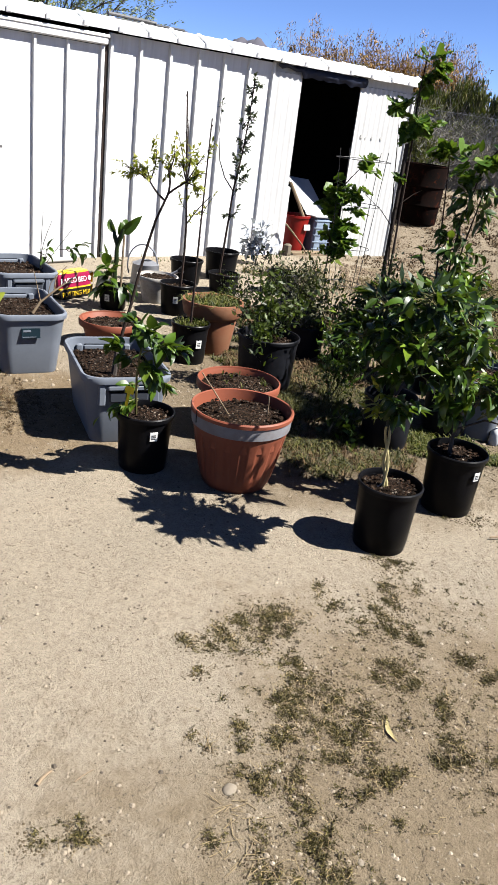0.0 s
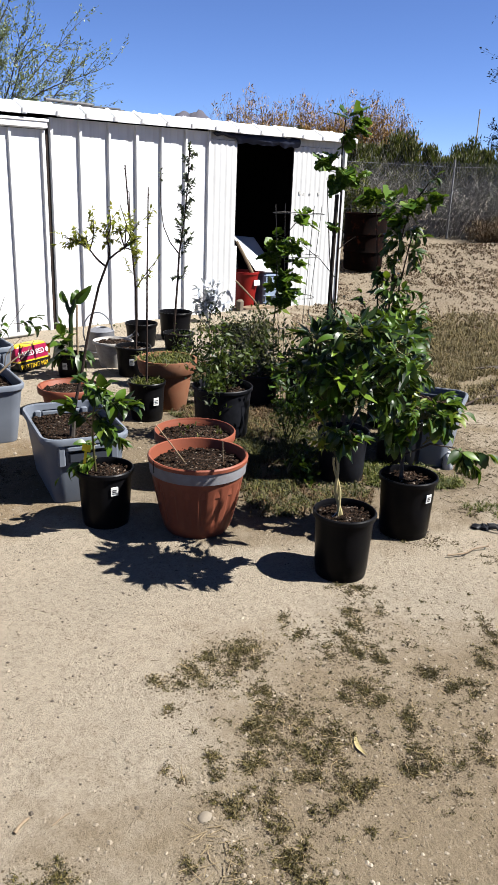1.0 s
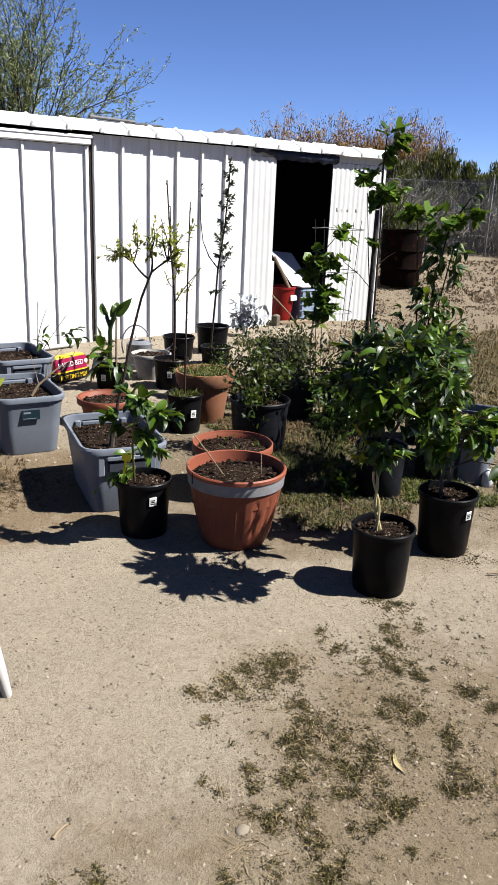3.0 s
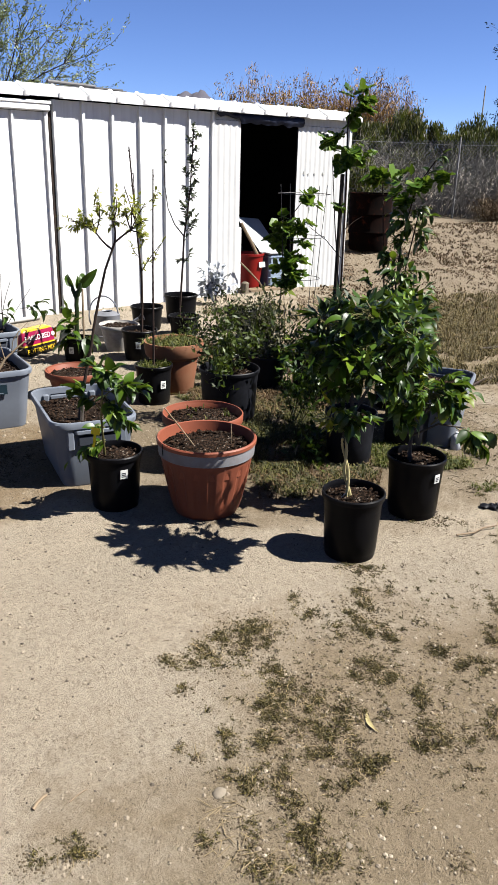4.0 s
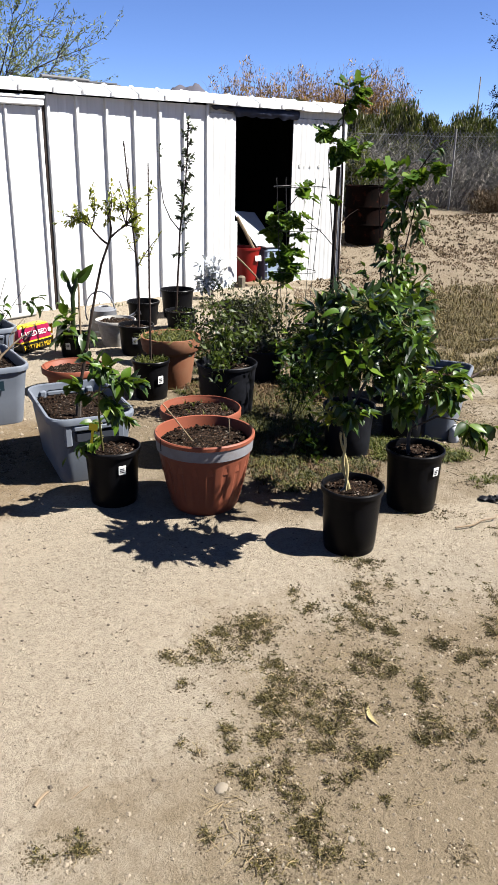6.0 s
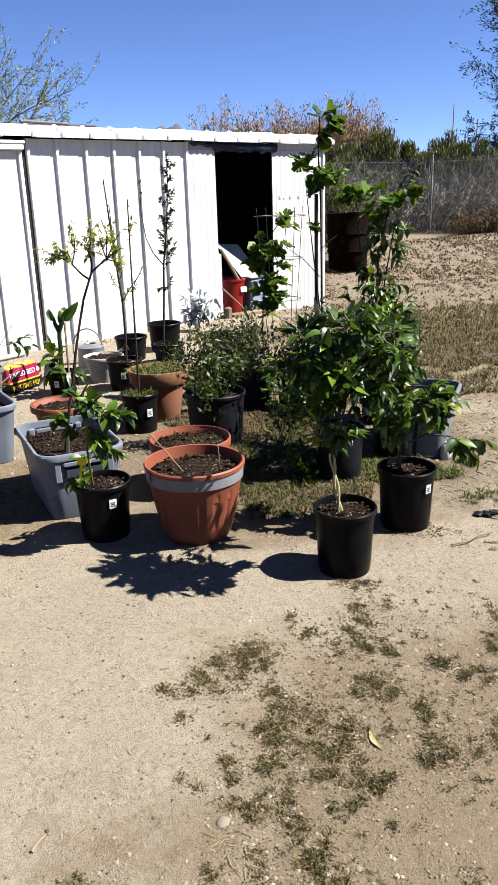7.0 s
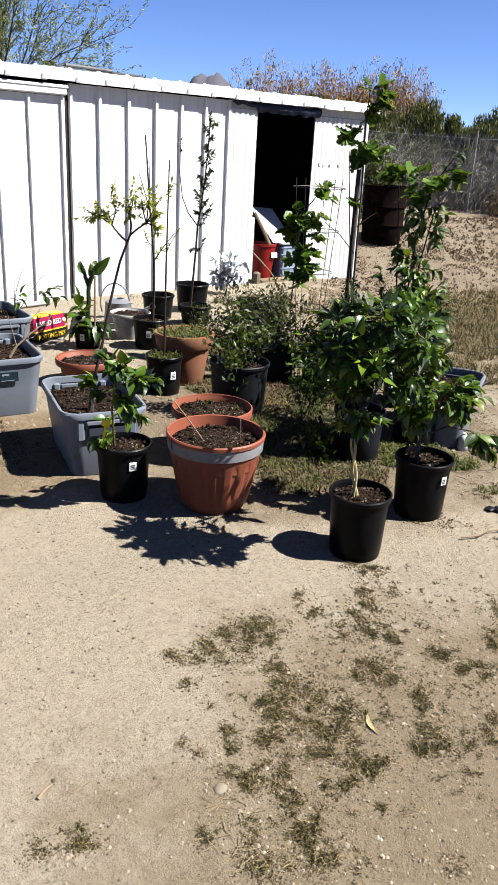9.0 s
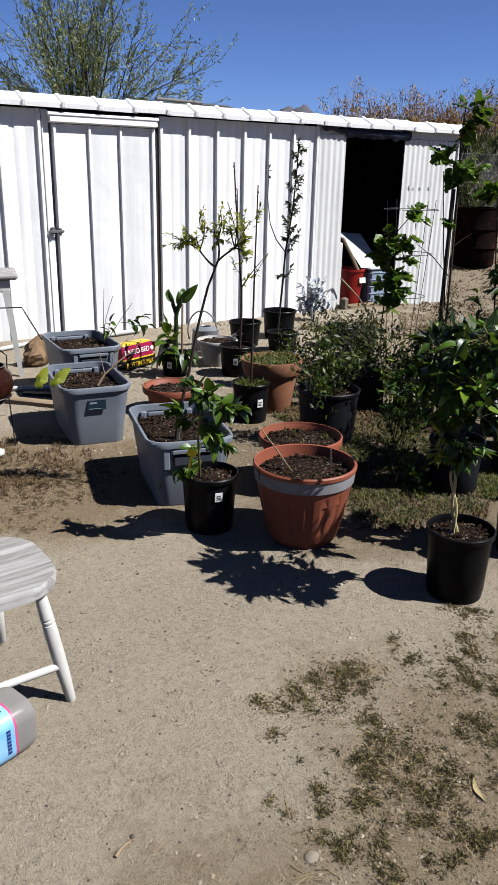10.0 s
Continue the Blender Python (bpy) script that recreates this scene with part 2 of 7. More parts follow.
STAKE_METAL = surface("dark_steel_post", (0.00799, 0.00638, 0.00546), (0.0159, 0.0091, 0.00592), 0.7, 12, 70, 0.3, metal=0.3)
STONE = surface("pale_stone", (0.14, 0.116, 0.0848), (0.0772, 0.0626, 0.0458), 0.9, 12, 90, 0.4, vary=0.3)
PAPER = plain("white_label", (0.448, 0.448, 0.436), 0.6)
INK = plain("dark_ink", (0.00684, 0.00684, 0.00799), 0.7)
BAG_YELLOW = plain("yellow_bag_plastic", (0.344, 0.23, 0.00918), 0.35)
BAG_MAGENTA = plain("magenta_bag_print", (0.143, 0.00569, 0.0285), 0.35)
BAG_BLACK = plain("black_bag_print", (0.00514, 0.00456, 0.00456), 0.35)
YELLOW_TAG = plain("yellow_tag", (0.39, 0.312, 0.00918), 0.5)
CRATE_BLUE = surface("pale_blue_plastic", (0.154, 0.191, 0.243), (0.0776, 0.0984, 0.128), 0.5, 7, 50, 0.05)
BOARD_WHITE = surface("white_panel_board", (0.265, 0.268, 0.279), (0.213, 0.216, 0.228), 0.6, 6, 50, 0.05)
PVC = plain("white_pvc", (0.265, 0.261, 0.25), 0.4)
GLAZE = surface("brown_glazed_ceramic", (0.0159, 0.005, 0.00273), (0.0103, 0.00365, 0.00228), 0.12, 6, 40, 0.02)
SANDSTONE = surface("tan_rock", (0.124, 0.0804, 0.0459), (0.0689, 0.0413, 0.023), 0.9, 9, 60, 0.5)
GRAIN_WOOD = grained("weathered_seat_wood", (0.161, 0.156, 0.151), (0.088, 0.081, 0.075), (0.207, 0.203, 0.198))
# blue grey base colour with the haze of distance painted in
MOUNTAIN = surface("hazy_mountain_rock", (0.047, 0.045, 0.057), (0.034, 0.033, 0.043), 0.95, 0.02, 0.2, 0.3)

CACTUS = surface("ribbed_green_cactus", (0.012, 0.0212, 0.00459), (0.00643, 0.011, 0.00276), 0.5, 20, 90, 0.3)
SAGE_LEAF = leafy("grey_green_sapling_leaf", (0.032, 0.040, 0.026), (0.085, 0.094, 0.064), 0.55, 0.25)
CITRUS = leafy("citrus_leaf", (0.0075, 0.021, 0.0018), (0.042, 0.08, 0.004), 0.42, 0.25, (0.08, 0.112, 0.006), gloss=0.28)
CITRUS_YOUNG = leafy("young_citrus_leaf", (0.018, 0.044, 0.0035), (0.056, 0.092, 0.006), 0.38, 0.32, (0.11, 0.115, 0.008))
BUSH_LEAF = leafy("glossy_bush_leaf", (0.0026, 0.0085, 0.0010), (0.035, 0.070, 0.0031), 0.42, 0.2, (0.075, 0.115, 0.006), gloss=0.23)
LIME_LEAF = leafy("yellow_green_leaf", (0.112, 0.131, 0.009), (0.203, 0.195, 0.0135), 0.45, 0.4, (0.156, 0.142, 0.0186))
VINE_LEAF = leafy("vine_leaf", (0.016, 0.042, 0.0042), (0.068, 0.118, 0.0075), 0.45, 0.35, (0.0922, 0.123, 0.0123), gloss=0.15)
SHRUB_LEAF = leafy("small_shrub_leaf", (0.00754, 0.0164, 0.00207), (0.0415, 0.0584, 0.0066), 0.5, 0.28)
GREYGREEN = leafy("dusty_grey_green_leaf", (0.0139, 0.0164, 0.00492), (0.0459, 0.0467, 0.0156), 0.65, 0.22)
SILVER_LEAF = leafy("silver_grey_leaf", (0.20, 0.215, 0.24), (0.34, 0.355, 0.385), 0.7, 0.1)
GRASS_GREEN = leafy("weed_blade", (0.0227, 0.0312, 0.00378), (0.0832, 0.0813, 0.0128), 0.65, 0.28, (0.0945, 0.0756, 0.0284))
GRASS_DRY = leafy("dry_grass_blade", (0.033, 0.0255, 0.0062), (0.106, 0.077, 0.021), 0.75, 0.0, (0.055, 0.048, 0.011))
TANGLED_WEED = leafy("tangled_olive_weed", (0.011, 0.0135, 0.0022), (0.062, 0.058, 0.0085), 0.7, 0.1, (0.075, 0.056, 0.016))
DEAD_WEED = leafy("dead_brown_weed", (0.034, 0.0185, 0.0062), (0.082, 0.050, 0.017), 0.8, 0.0, (0.048, 0.04, 0.014))
WEED_DULL = leafy("ground_weed", (0.0155, 0.0125, 0.0026), (0.083, 0.067, 0.0125), 0.75, 0.0, (0.09, 0.068, 0.026))
FAR_GREEN = leafy("far_brush_leaf", (0.0116, 0.0159, 0.0029), (0.0696, 0.0667, 0.0109), 0.6, 0.22, (0.0798, 0.0696, 0.0203))
FAR_GREY = leafy("dead_grey_twigs", (0.085, 0.078, 0.07), (0.19, 0.178, 0.162), 0.85, 0.0)
FAR_RUST = leafy("rust_brown_reed", (0.14, 0.072, 0.011), (0.25, 0.148, 0.038), 0.8, 0.0, (0.19, 0.125, 0.04))
TREE_LEAF = leafy("willow_leaf", (0.0879, 0.109, 0.0419), (0.151, 0.163, 0.067), 0.55, 0.3, (0.114, 0.104, 0.0414))
# distance haze put into the leaf colour as extra blue
TREE_DARK = leafy("haze_blued_tree_leaf", (0.010, 0.016, 0.016), (0.026, 0.040, 0.038), 0.55, 0.15)

# ---- geometry helpers ----
RIGHT, AWAY = Vector((0.766, -0.643, 0)), Vector((0.643, 0.766, 0))


class Shape:
    """Vertices and faces that become one mesh."""

    def __init__(self):
        self.v, self.f = [], []

    def face_loop(self, rings, closed=True, cap_start=False, cap_end=False):
        start, n = len(self.v), len(rings[0])
        for r in rings:
            self.v.extend(tuple(p) for p in r)
        for i in range(len(rings) - 1):
            for j in range(n if closed else n - 1):
                a, b = start + i * n + j, start + i * n + (j + 1) % n
                self.f.append((a, b, b + n, a + n))
        if cap_start:
            self.f.append(tuple(start + j for j in reversed(range(n))))
        if cap_end:
            e = start + (len(rings) - 1) * n
            self.f.append(tuple(e + j for j in range(n)))
        return self

    def lathe(self, profile, n=32, centre=(0, 0), wobble=0.0, cap_start=False, cap_end=False):
        rings = []
        for r, z in profile:
            rings.append([(centre[0] + r * (1 + wobble * math.sin(3 * a)) * math.cos(a), centre[1] + r * (1 + wobble * math.cos(2 * a)) * math.sin(a), z)
                          for a in (2 * math.pi * k / n for k in range(n))])
        return self.face_loop(rings, True, cap_start, cap_end)

    def tube(self, pts, r0, r1=None, n=6, caps=True):
        pts = [Vector(p) for p in pts]
        r1 = r0 if r1 is None else r1
        rings = []
        side = None
        for i, p in enumerate(pts):
            d = (pts[min(i + 1, len(pts) - 1)] - pts[max(i - 1, 0)])
            d = d.normalized() if d.length > 1e-9 else Vector((0, 0, 1))
            if side is None:
                side = d.orthogonal().normalized()
            side = (side - d * side.dot(d))
            side = side.normalized() if side.length > 1e-6 else d.orthogonal().normalized()
            up = d.cross(side)
            r = r0 + (r1 - r0) * i / max(1, len(pts) - 1)
            rings.append([p + (side * math.cos(a) + up * math.sin(a)) * r for a in (2 * math.pi * k / n for k in range(n))])
        return self.face_loop(rings, True, caps, caps)

    def box(self, lo, hi, m=None, bevel=0.0):
        b = min(bevel, *(0.45 * abs(h - l) for l, h in zip(lo, hi))) if bevel else 0
        start = len(self.v)
        if not b:
            c = [Vector((x, y, z)) for z in (lo[2], hi[2]) for y in (lo[1], hi[1]) for x in (lo[0], hi[0])]
            self.v.extend(tuple(m @ p if m else p) for p in c)
            for q in ((0, 2, 3, 1), (4, 5, 7, 6), (0, 1, 5, 4), (2, 6, 7, 3), (0, 4, 6, 2), (1, 3, 7, 5)):
                self.f.append(tuple(start + i for i in q))
            return self
        rings = []
        for z, s in ((lo[2], b), (lo[2] + b, 0), (hi[2] - b, 0), (hi[2], b)):
            x0, x1, y0, y1 = lo[0] + s, hi[0] - s, lo[1] + s, hi[1] - s
            ring = [(x0 + b, y0), (x1 - b, y0), (x1, y0 + b), (x1, y1 - b), (x1 - b, y1), (x0 + b, y1), (x0, y1 - b), (x0, y0 + b)]
            rings.append([(m @ Vector((x, y, z)) if m else (x, y, z)) for x, y in ring])
        return self.face_loop(rings, True, True, True)

    def strip(self, pts, widths, normal):
        """A thin blade along pts."""
        start = len(self.v)
        pts = [Vector(p) for p in pts]
        for i, p in enumerate(pts):
            d = pts[min(i + 1, len(pts) - 1)] - pts[max(i - 1, 0)]
            s = d.cross(normal)
            s = s.normalized() if s.length > 1e-9 else Vector((1, 0, 0))
            self.v.append(tuple(p - s * widths[i] / 2))
            self.v.append(tuple(p + s * widths[i] / 2))
        for i in range(len(pts) - 1):
            a = start + 2 * i
            self.f.append((a, a + 1, a + 3, a + 2))
        return self

    def quad(self, p, along, across, length, width):
        """A pointed little leaf."""
        start = len(self.v)
        q = Vector(p)
        self.v.extend(tuple(x) for x in (q, q + along * length * 0.45 + across * width / 2, q + along * length, q + along * length * 0.45 - across * width / 2))
        self.f.append((start, start + 1, start + 2, start + 3))
        return self

    def lump(self, c, r, rng, squash=0.7):
        """A small irregular stone or clod."""
        start, m = len(self.v), 4 if r < 0.006 else 5
        c = Vector(c)
        a0 = rng.uniform(0, 6.28)
        self.v.append(tuple(c + Vector((0, 0, r * squash))))
        for k in range(m):
            a = a0 + 2 * math.pi * k / m
            q = r * rng.uniform(0.75, 1.2)
            self.v.append(tuple(c + Vector((math.cos(a) * q, math.sin(a) * q, r * squash * rng.uniform(0.0, 0.45)))))
        for k in range(m):
            a = a0 + 2 * math.pi * (k + 0.5) / m
            self.v.append(tuple(c + Vector((math.cos(a) * r * 0.7, math.sin(a) * r * 0.7, -r * 0.4))))
        for k in range(m):
            n = (k + 1) % m
            self.f.append((start, start + 1 + k, start + 1 + n))
            self.f.append((start + 1 + k, start + 1 + m + k, start + 1 + n))
            self.f.append((start + 1 + n, start + 1 + m + k, start + 1 + m + n))
        return self

    def mesh(self, name, material, smooth=True):
        me = bpy.data.meshes.new(name)
        me.from_pydata([tuple(p) for p in self.v], [], self.f)
        if smooth:
            me.polygons.foreach_set("use_smooth", [True] * len(me.polygons))
            me.set_sharp_from_angle(angle=radians(42))
        if material:
            me.materials.append(material)
        me.update()
        return me


def part(name, shape, material, parent=None, label="", smooth=True, kind=""):
    ob = new(name, shape.mesh(name, material, smooth))
    ob.parent = parent
    return tagged(ob, label, kind=kind)


def thing(name, at, label, category, turn=0.0, group="", kind=""):
    ob = new(name)
    ob.empty_display_size = 0.1
    ob.matrix_world = pose(*at, 0, 0, turn)
    return tagged(ob, label, category, group, kind)


def off(r, a, z):
    """Metres to the right, away and up, as seen from where one stands."""
    return RIGHT * r + AWAY * a + Vector((0, 0, z))


def smoothstep(t):
    t = max(0.0, min(1.0, t))
    return t * t * (3 - 2 * t)


def lie(x, y):
    """Height of the land."""
    d = 0.643 * x + 0.766 * y
    r = 0.766 * x - 0.643 * y
    z = 0.62 * smoothstep((d - 10.6) / 5.4)
    z += 0.10 * smoothstep((d - 8.0) / 3.0) * noise.noise(Vector((x * 0.55, y * 0.55, 3)))
    near = max(0.0, 1 - math.hypot(x - 2.6, y - 3.4) / 7)
    z += 0.012 * noise.noise(Vector((x * 1.1, y * 1.1, 0))) * smoothstep(near * 3) * (0.0 if y > 6.9 else 1.0)
    if r < -3.5 and y > 7:
        z *= 0.5
    return z


# ---- the land ----
def spaced(centre, fine, reach, count, far, steps):
    inner = [centre - reach + 2 * reach * k / count for k in range(count + 1)]
    outer = [reach * (far / reach) ** (k / steps) for k in range(1, steps + 1)]
    return [centre - q for q in reversed(outer)] + inner + [centre + q for q in outer]


def ground():
    xs, ys = spaced(4.5, 0, 8, 200, 3000, 34), spaced(5.0, 0, 8, 200, 3000, 34)
    s = Shape()
    rows = []
    for y in ys:
        row = []
        for x in xs:
            inside = abs(x - 4.5) < 8 and abs(y - 5) < 8
            z = lie(x, y)
            if inside:
                z += 0.004 * noise.noise(Vector((x * 9, y * 9, 5))) + 0.0025 * noise.noise(Vector((x * 24, y * 24, 9)))
                d = 0.643 * x + 0.766 * y
                z += 0.035 * smoothstep((d - 9.5) / 2) * max(0, noise.noise(Vector((x * 2.6, y * 2.6, 1))))
            row.append((x, y, z))
        rows.append(row)
    s.face_loop(rows, False)
    ob = part("ground", s, SAND)
    tagged(ob, "pale sandy desert ground with scattered grit", "ground", kind="structure")


ground()


def mountain():
    s = Shape()
    rng = random.Random(5)
    rows = []
    for j in range(9):
        row = []
        for k in range(161):
            u = k / 160
            prof = 0.685 * math.exp(-abs((u - 0.482) / 0.118) ** 3.2) + 0.055 * math.exp(-((u - 0.505) / 0.03) ** 2) + 0.03 * math.exp(-((u - 0.45) / 0.02) ** 2) + 0.30 * math.exp(-((u - 0.75) / 0.16) ** 2) + 0.25 * math.exp(-((u - 0.2) / 0.2) ** 2)
            prof += 0.03 * noise.noise(Vector((u * 45, j * 0.6, 2))) + 0.025 * noise.noise(Vector((u * 120, j * 0.9, 7)))
            h = 108 * max(0, prof) * math.sin(math.pi * (0.5 if j == 0 else 0.5) * j / 8 if j < 8 else math.pi / 2)
            base = Vector((360, 850, 0)).lerp(Vector((680, 590, 0)), u) + Vector((0.643, 0.766, 0)) * (j * 14)
            row.append((base.x, base.y, h - 2 + rng.uniform(-0.5, 0.5)))
        rows.append(row)
    s.face_loop(rows, False)
    tagged(part("mountain_backdrop", s, MOUNTAIN), "hazy grey brown desert mountain on the horizon", "mountain", kind="structure")


mountain()

# ---- the shed ----
WALL_Y = 7.81
EAVE, FLOOR_Z = 2.18, -0.05


def corrugated(x0, x1, z0, z1, pitch, depth, y=WALL_Y):
    s = Shape()
    n = max(2, int((x1 - x0) / pitch * 6))
    front = [(x0 + (x1 - x0) * k / n, y - depth * (0.5 + 0.5 * math.cos(2 * math.pi * (x1 - x0) * k / n / pitch))) for k in range(n + 1)]
    s.face_loop([[(x, q, z) for x, q in front] for z in (z0, z1)], False)
    s.face_loop([[(x, q + 0.012, z) for x, q in front] for z in (z1, z0)], False)
    return s


def ribbed(x0, x1, z0, z1, y=WALL_Y):
    """A flat pan with two shallow pencil grooves."""
    s = Shape()
    w = x1 - x0
    prof = [(x0, y)]
    for c in (x0 + w * 0.36, x0 + w * 0.66):
        prof += [(c - 0.010, y), (c - 0.004, y + 0.0022), (c + 0.004, y + 0.0022), (c + 0.010, y)]
    prof.append((x1, y))
    s.face_loop([[(x, q, z) for x, q in prof] for z in (z0, z1)], False)
    s.box((x0, y + 0.006, z0), (x1, y + 0.016, z1))
    return s


def rib_strip(x, z0, z1, y=WALL_Y, w=0.05, h=0.032):
    s = Shape()
    prof = [(x - w / 2, y + 0.003), (x - w * 0.28, y - h), (x + w * 0.28, y - h), (x + w / 2, y + 0.003)]
    s.face_loop([[(a, q, z) for a, q in prof] for z in (z0, z1)], True, True, True)
    return s


def shed():
    sh = thing("shed", (0, 0, 0), "long low shed of white painted ribbed sheet metal with an open doorway", "shed", kind="structure")
    ribs = [-1.05, -0.69, -0.33, 0.03, 0.39, 0.75, 1.11, 1.47, 1.83, 2.19, 2.57]
    for a, b in zip(ribs, ribs[1:]):
        part("wall_panel", ribbed(a, b, FLOOR_Z, EAVE), WHITE_SHED, sh)
    for x in ribs:
        part("wall_rib", rib_strip(x, FLOOR_Z, EAVE), WHITE_SHED, sh)
    part("door_jamb", Shape().box((2.598, WALL_Y - 0.016, FLOOR_Z), (2.664, WALL_Y + 0.02, EAVE), bevel=0.004), WHITE_SHED, sh, "white folded metal jamb")
    # added backing strip; its grey stands for the shade in the gap
    part("door_gap_shade", Shape().box((2.667, WALL_Y + 0.006, FLOOR_Z), (2.72, WALL_Y + 0.016, 2.1)), GREY_TRIM, sh, "grey strip painted as the shaded gap beside the door")
    # plain hinged door
    door = part("door", ribbed(2.69, 3.79, -0.03, 2.055, WALL_Y - 0.018), WHITE_SHED, sh, "closed white sheet metal door")
    for x in (2.715, 3.07, 3.40, 3.755):
        part("door_rib", rib_strip(x, -0.03, 2.055, WALL_Y - 0.018, 0.042, 0.026), WHITE_SHED, door)
    part("header", Shape().box((2.655, WALL_Y - 0.075, 2.06), (3.80, WALL_Y - 0.005, 2.15), bevel=0.012).box((2.64, WALL_Y - 0.083, 2.125), (3.81, WALL_Y - 0.004, 2.157), bevel=0.006), WHITE_SHED, sh, "white folded metal track over the door")
    part("door_latch", Shape().box((2.60, WALL_Y - 0.062, 1.045), (2.75, WALL_Y - 0.05, 1.07), bevel=0.004).box((2.625, WALL_Y - 0.055, 1.02), (2.66, WALL_Y - 0.01, 1.10), bevel=0.005).box((2.70, WALL_Y - 0.055, 1.03), (2.73, WALL_Y - 0.03, 1.09), bevel=0.005), GREY_TRIM, door, "grey metal slide latch")
    part("rusty_seam", Shape().box((3.803, WALL_Y - 0.006, FLOOR_Z), (3.835, WALL_Y + 0.02, EAVE)), RUST_EDGE, sh, "dark rust stained gap beside the door")
    ribs = [3.86, 4.19, 4.54, 4.89, 5.225, 5.56, 5.90]
    part("wall_rib", rib_strip(3.86, FLOOR_Z, EAVE), WHITE_SHED, sh)
    for a, b in zip(ribs, ribs[1:]):
        part("wall_panel", ribbed(a, b, FLOOR_Z, EAVE), WHITE_SHED, sh)
        part("wall_rib", rib_strip(b, FLOOR_Z, EAVE), WHITE_SHED, sh)
    part("corrugated_panel", corrugated(5.925, 6.335, FLOOR_Z, 2.10, 0.088, 0.009, WALL_Y - 0.012), WHITE_OLD, sh, "chalky white corrugated sheet")
    part("corrugated_panel", corrugated(7.30, 8.255, FLOOR_Z + 0.02, 2.10, 0.088, 0.010, WALL_Y - 0.004), WHITE_OLD, sh, "chalky white corrugated sheet with faded marks")
    for x, z, w, h in ((7.42, 1.50, 0.035, 0.05), (7.50, 1.49, 0.025, 0.035), (7.62, 1.50, 0.02, 0.03), (7.78, 1.50, 0.03, 0.04)):
        part("stain", Shape().box((x, WALL_Y - 0.0165, z), (x + w, WALL_Y - 0.0145, z + h), bevel=0.0008), FADED, sh, "faded grey mark")
    part("corner_trim", Shape().box((8.248, WALL_Y - 0.028, FLOOR_Z), (8.305, WALL_Y + 0.05, 2.13), bevel=0.006), WHITE_OLD, sh)
    part("lintel", Shape().box((5.93, WALL_Y + 0.012, 2.105), (8.26, WALL_Y + 0.05, 2.288)), WHITE_OLD, sh)
    part("sill", Shape().box((6.335, WALL_Y - 0.05, -0.02), (7.30, WALL_Y + 0.08, 0.055), bevel=0.01), RAW_WOOD, sh, "worn timber door sill")
    # other walls and the floor
    back = WALL_Y + 3.2
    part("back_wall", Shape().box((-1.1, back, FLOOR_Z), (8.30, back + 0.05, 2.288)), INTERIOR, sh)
    part("side_wall", Shape().box((8.25, WALL_Y + 0.055, FLOOR_Z), (8.30, back - 0.003, 2.288)), WHITE_OLD, sh)
    part("side_wall", Shape().box((-1.1, WALL_Y + 0.055, FLOOR_Z), (-1.05, back - 0.003, 2.288)), WHITE_OLD, sh)
    # added dark sheets over walls and ceiling, painted as the room's shade
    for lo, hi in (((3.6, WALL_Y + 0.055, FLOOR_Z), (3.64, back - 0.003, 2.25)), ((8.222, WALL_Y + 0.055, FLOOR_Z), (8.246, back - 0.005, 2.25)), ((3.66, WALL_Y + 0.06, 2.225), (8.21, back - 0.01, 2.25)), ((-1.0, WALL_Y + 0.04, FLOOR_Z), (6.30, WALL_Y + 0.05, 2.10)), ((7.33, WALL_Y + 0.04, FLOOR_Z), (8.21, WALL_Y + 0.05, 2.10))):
        part("shade_lining", Shape().box(lo, hi), INTERIOR, sh)
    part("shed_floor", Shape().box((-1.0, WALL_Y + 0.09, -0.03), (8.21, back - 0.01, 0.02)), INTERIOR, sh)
    roof = part("roof", Shape().box((-1.2, WALL_Y + 0.06, 2.292), (8.375, back + 0.12, 2.315)), WHITE_SHED, sh, "low white metal roof")
    # folded eave: short sloping pans between raised ribs
    seams = [-1.2, -0.84, -0.48, -0.12, 0.24, 0.6, 0.96, 1.32, 1.68, 2.04, 2.42, 2.80, 3.17, 3.54, 3.91, 4.24, 4.58, 4.92, 5.26, 5.60, 5.95, 6.30, 6.66, 7.02, 7.38, 7.74, 8.06, 8.375]
    y0, z0, y1, z1 = WALL_Y - 0.10, EAVE + 0.024, WALL_Y + 0.09, 2.322
    rng = random.Random(8)
    for a, b in zip(seams, seams[1:]):
        s = Shape()
        j = rng.uniform(-0.006, 0.006)
        ring = lambda x: [(x, y0, z0 - 0.012 + j), (x, y0 - 0.004, z0 + 0.03 + j), (x, y1, z1 + j), (x, y1, z1 - 0.012 + j), (x, y0 + 0.012, z0 + 0.02 + j), (x, y0 + 0.010, z0 - 0.012 + j)]
        s.face_loop([ring(a + 0.004), ring(b - 0.004)], True, True, True)
        part("eave_pan", s, WHITE_SHED, roof, smooth=False)
    for x in seams:
        s = Shape()
        lift = 0.013
        prof = [(-0.026, 0.0), (-0.014, lift), (0.014, lift), (0.026, 0.0)]
        rows = []
        for y, z in ((y0 - 0.006, z0 - 0.018), (y0 - 0.012, z0 + 0.028), (y1, z1)):
            rows.append([(x + u, y - w * 0.45, z + w * 0.85) for u, w in prof])
        s.face_loop(rows, True, True, True)
        part("eave_rib", s, WHITE_SHED, roof, smooth=False)
    # rolled navy tarp over the doorway
    s = Shape()
    rows = []
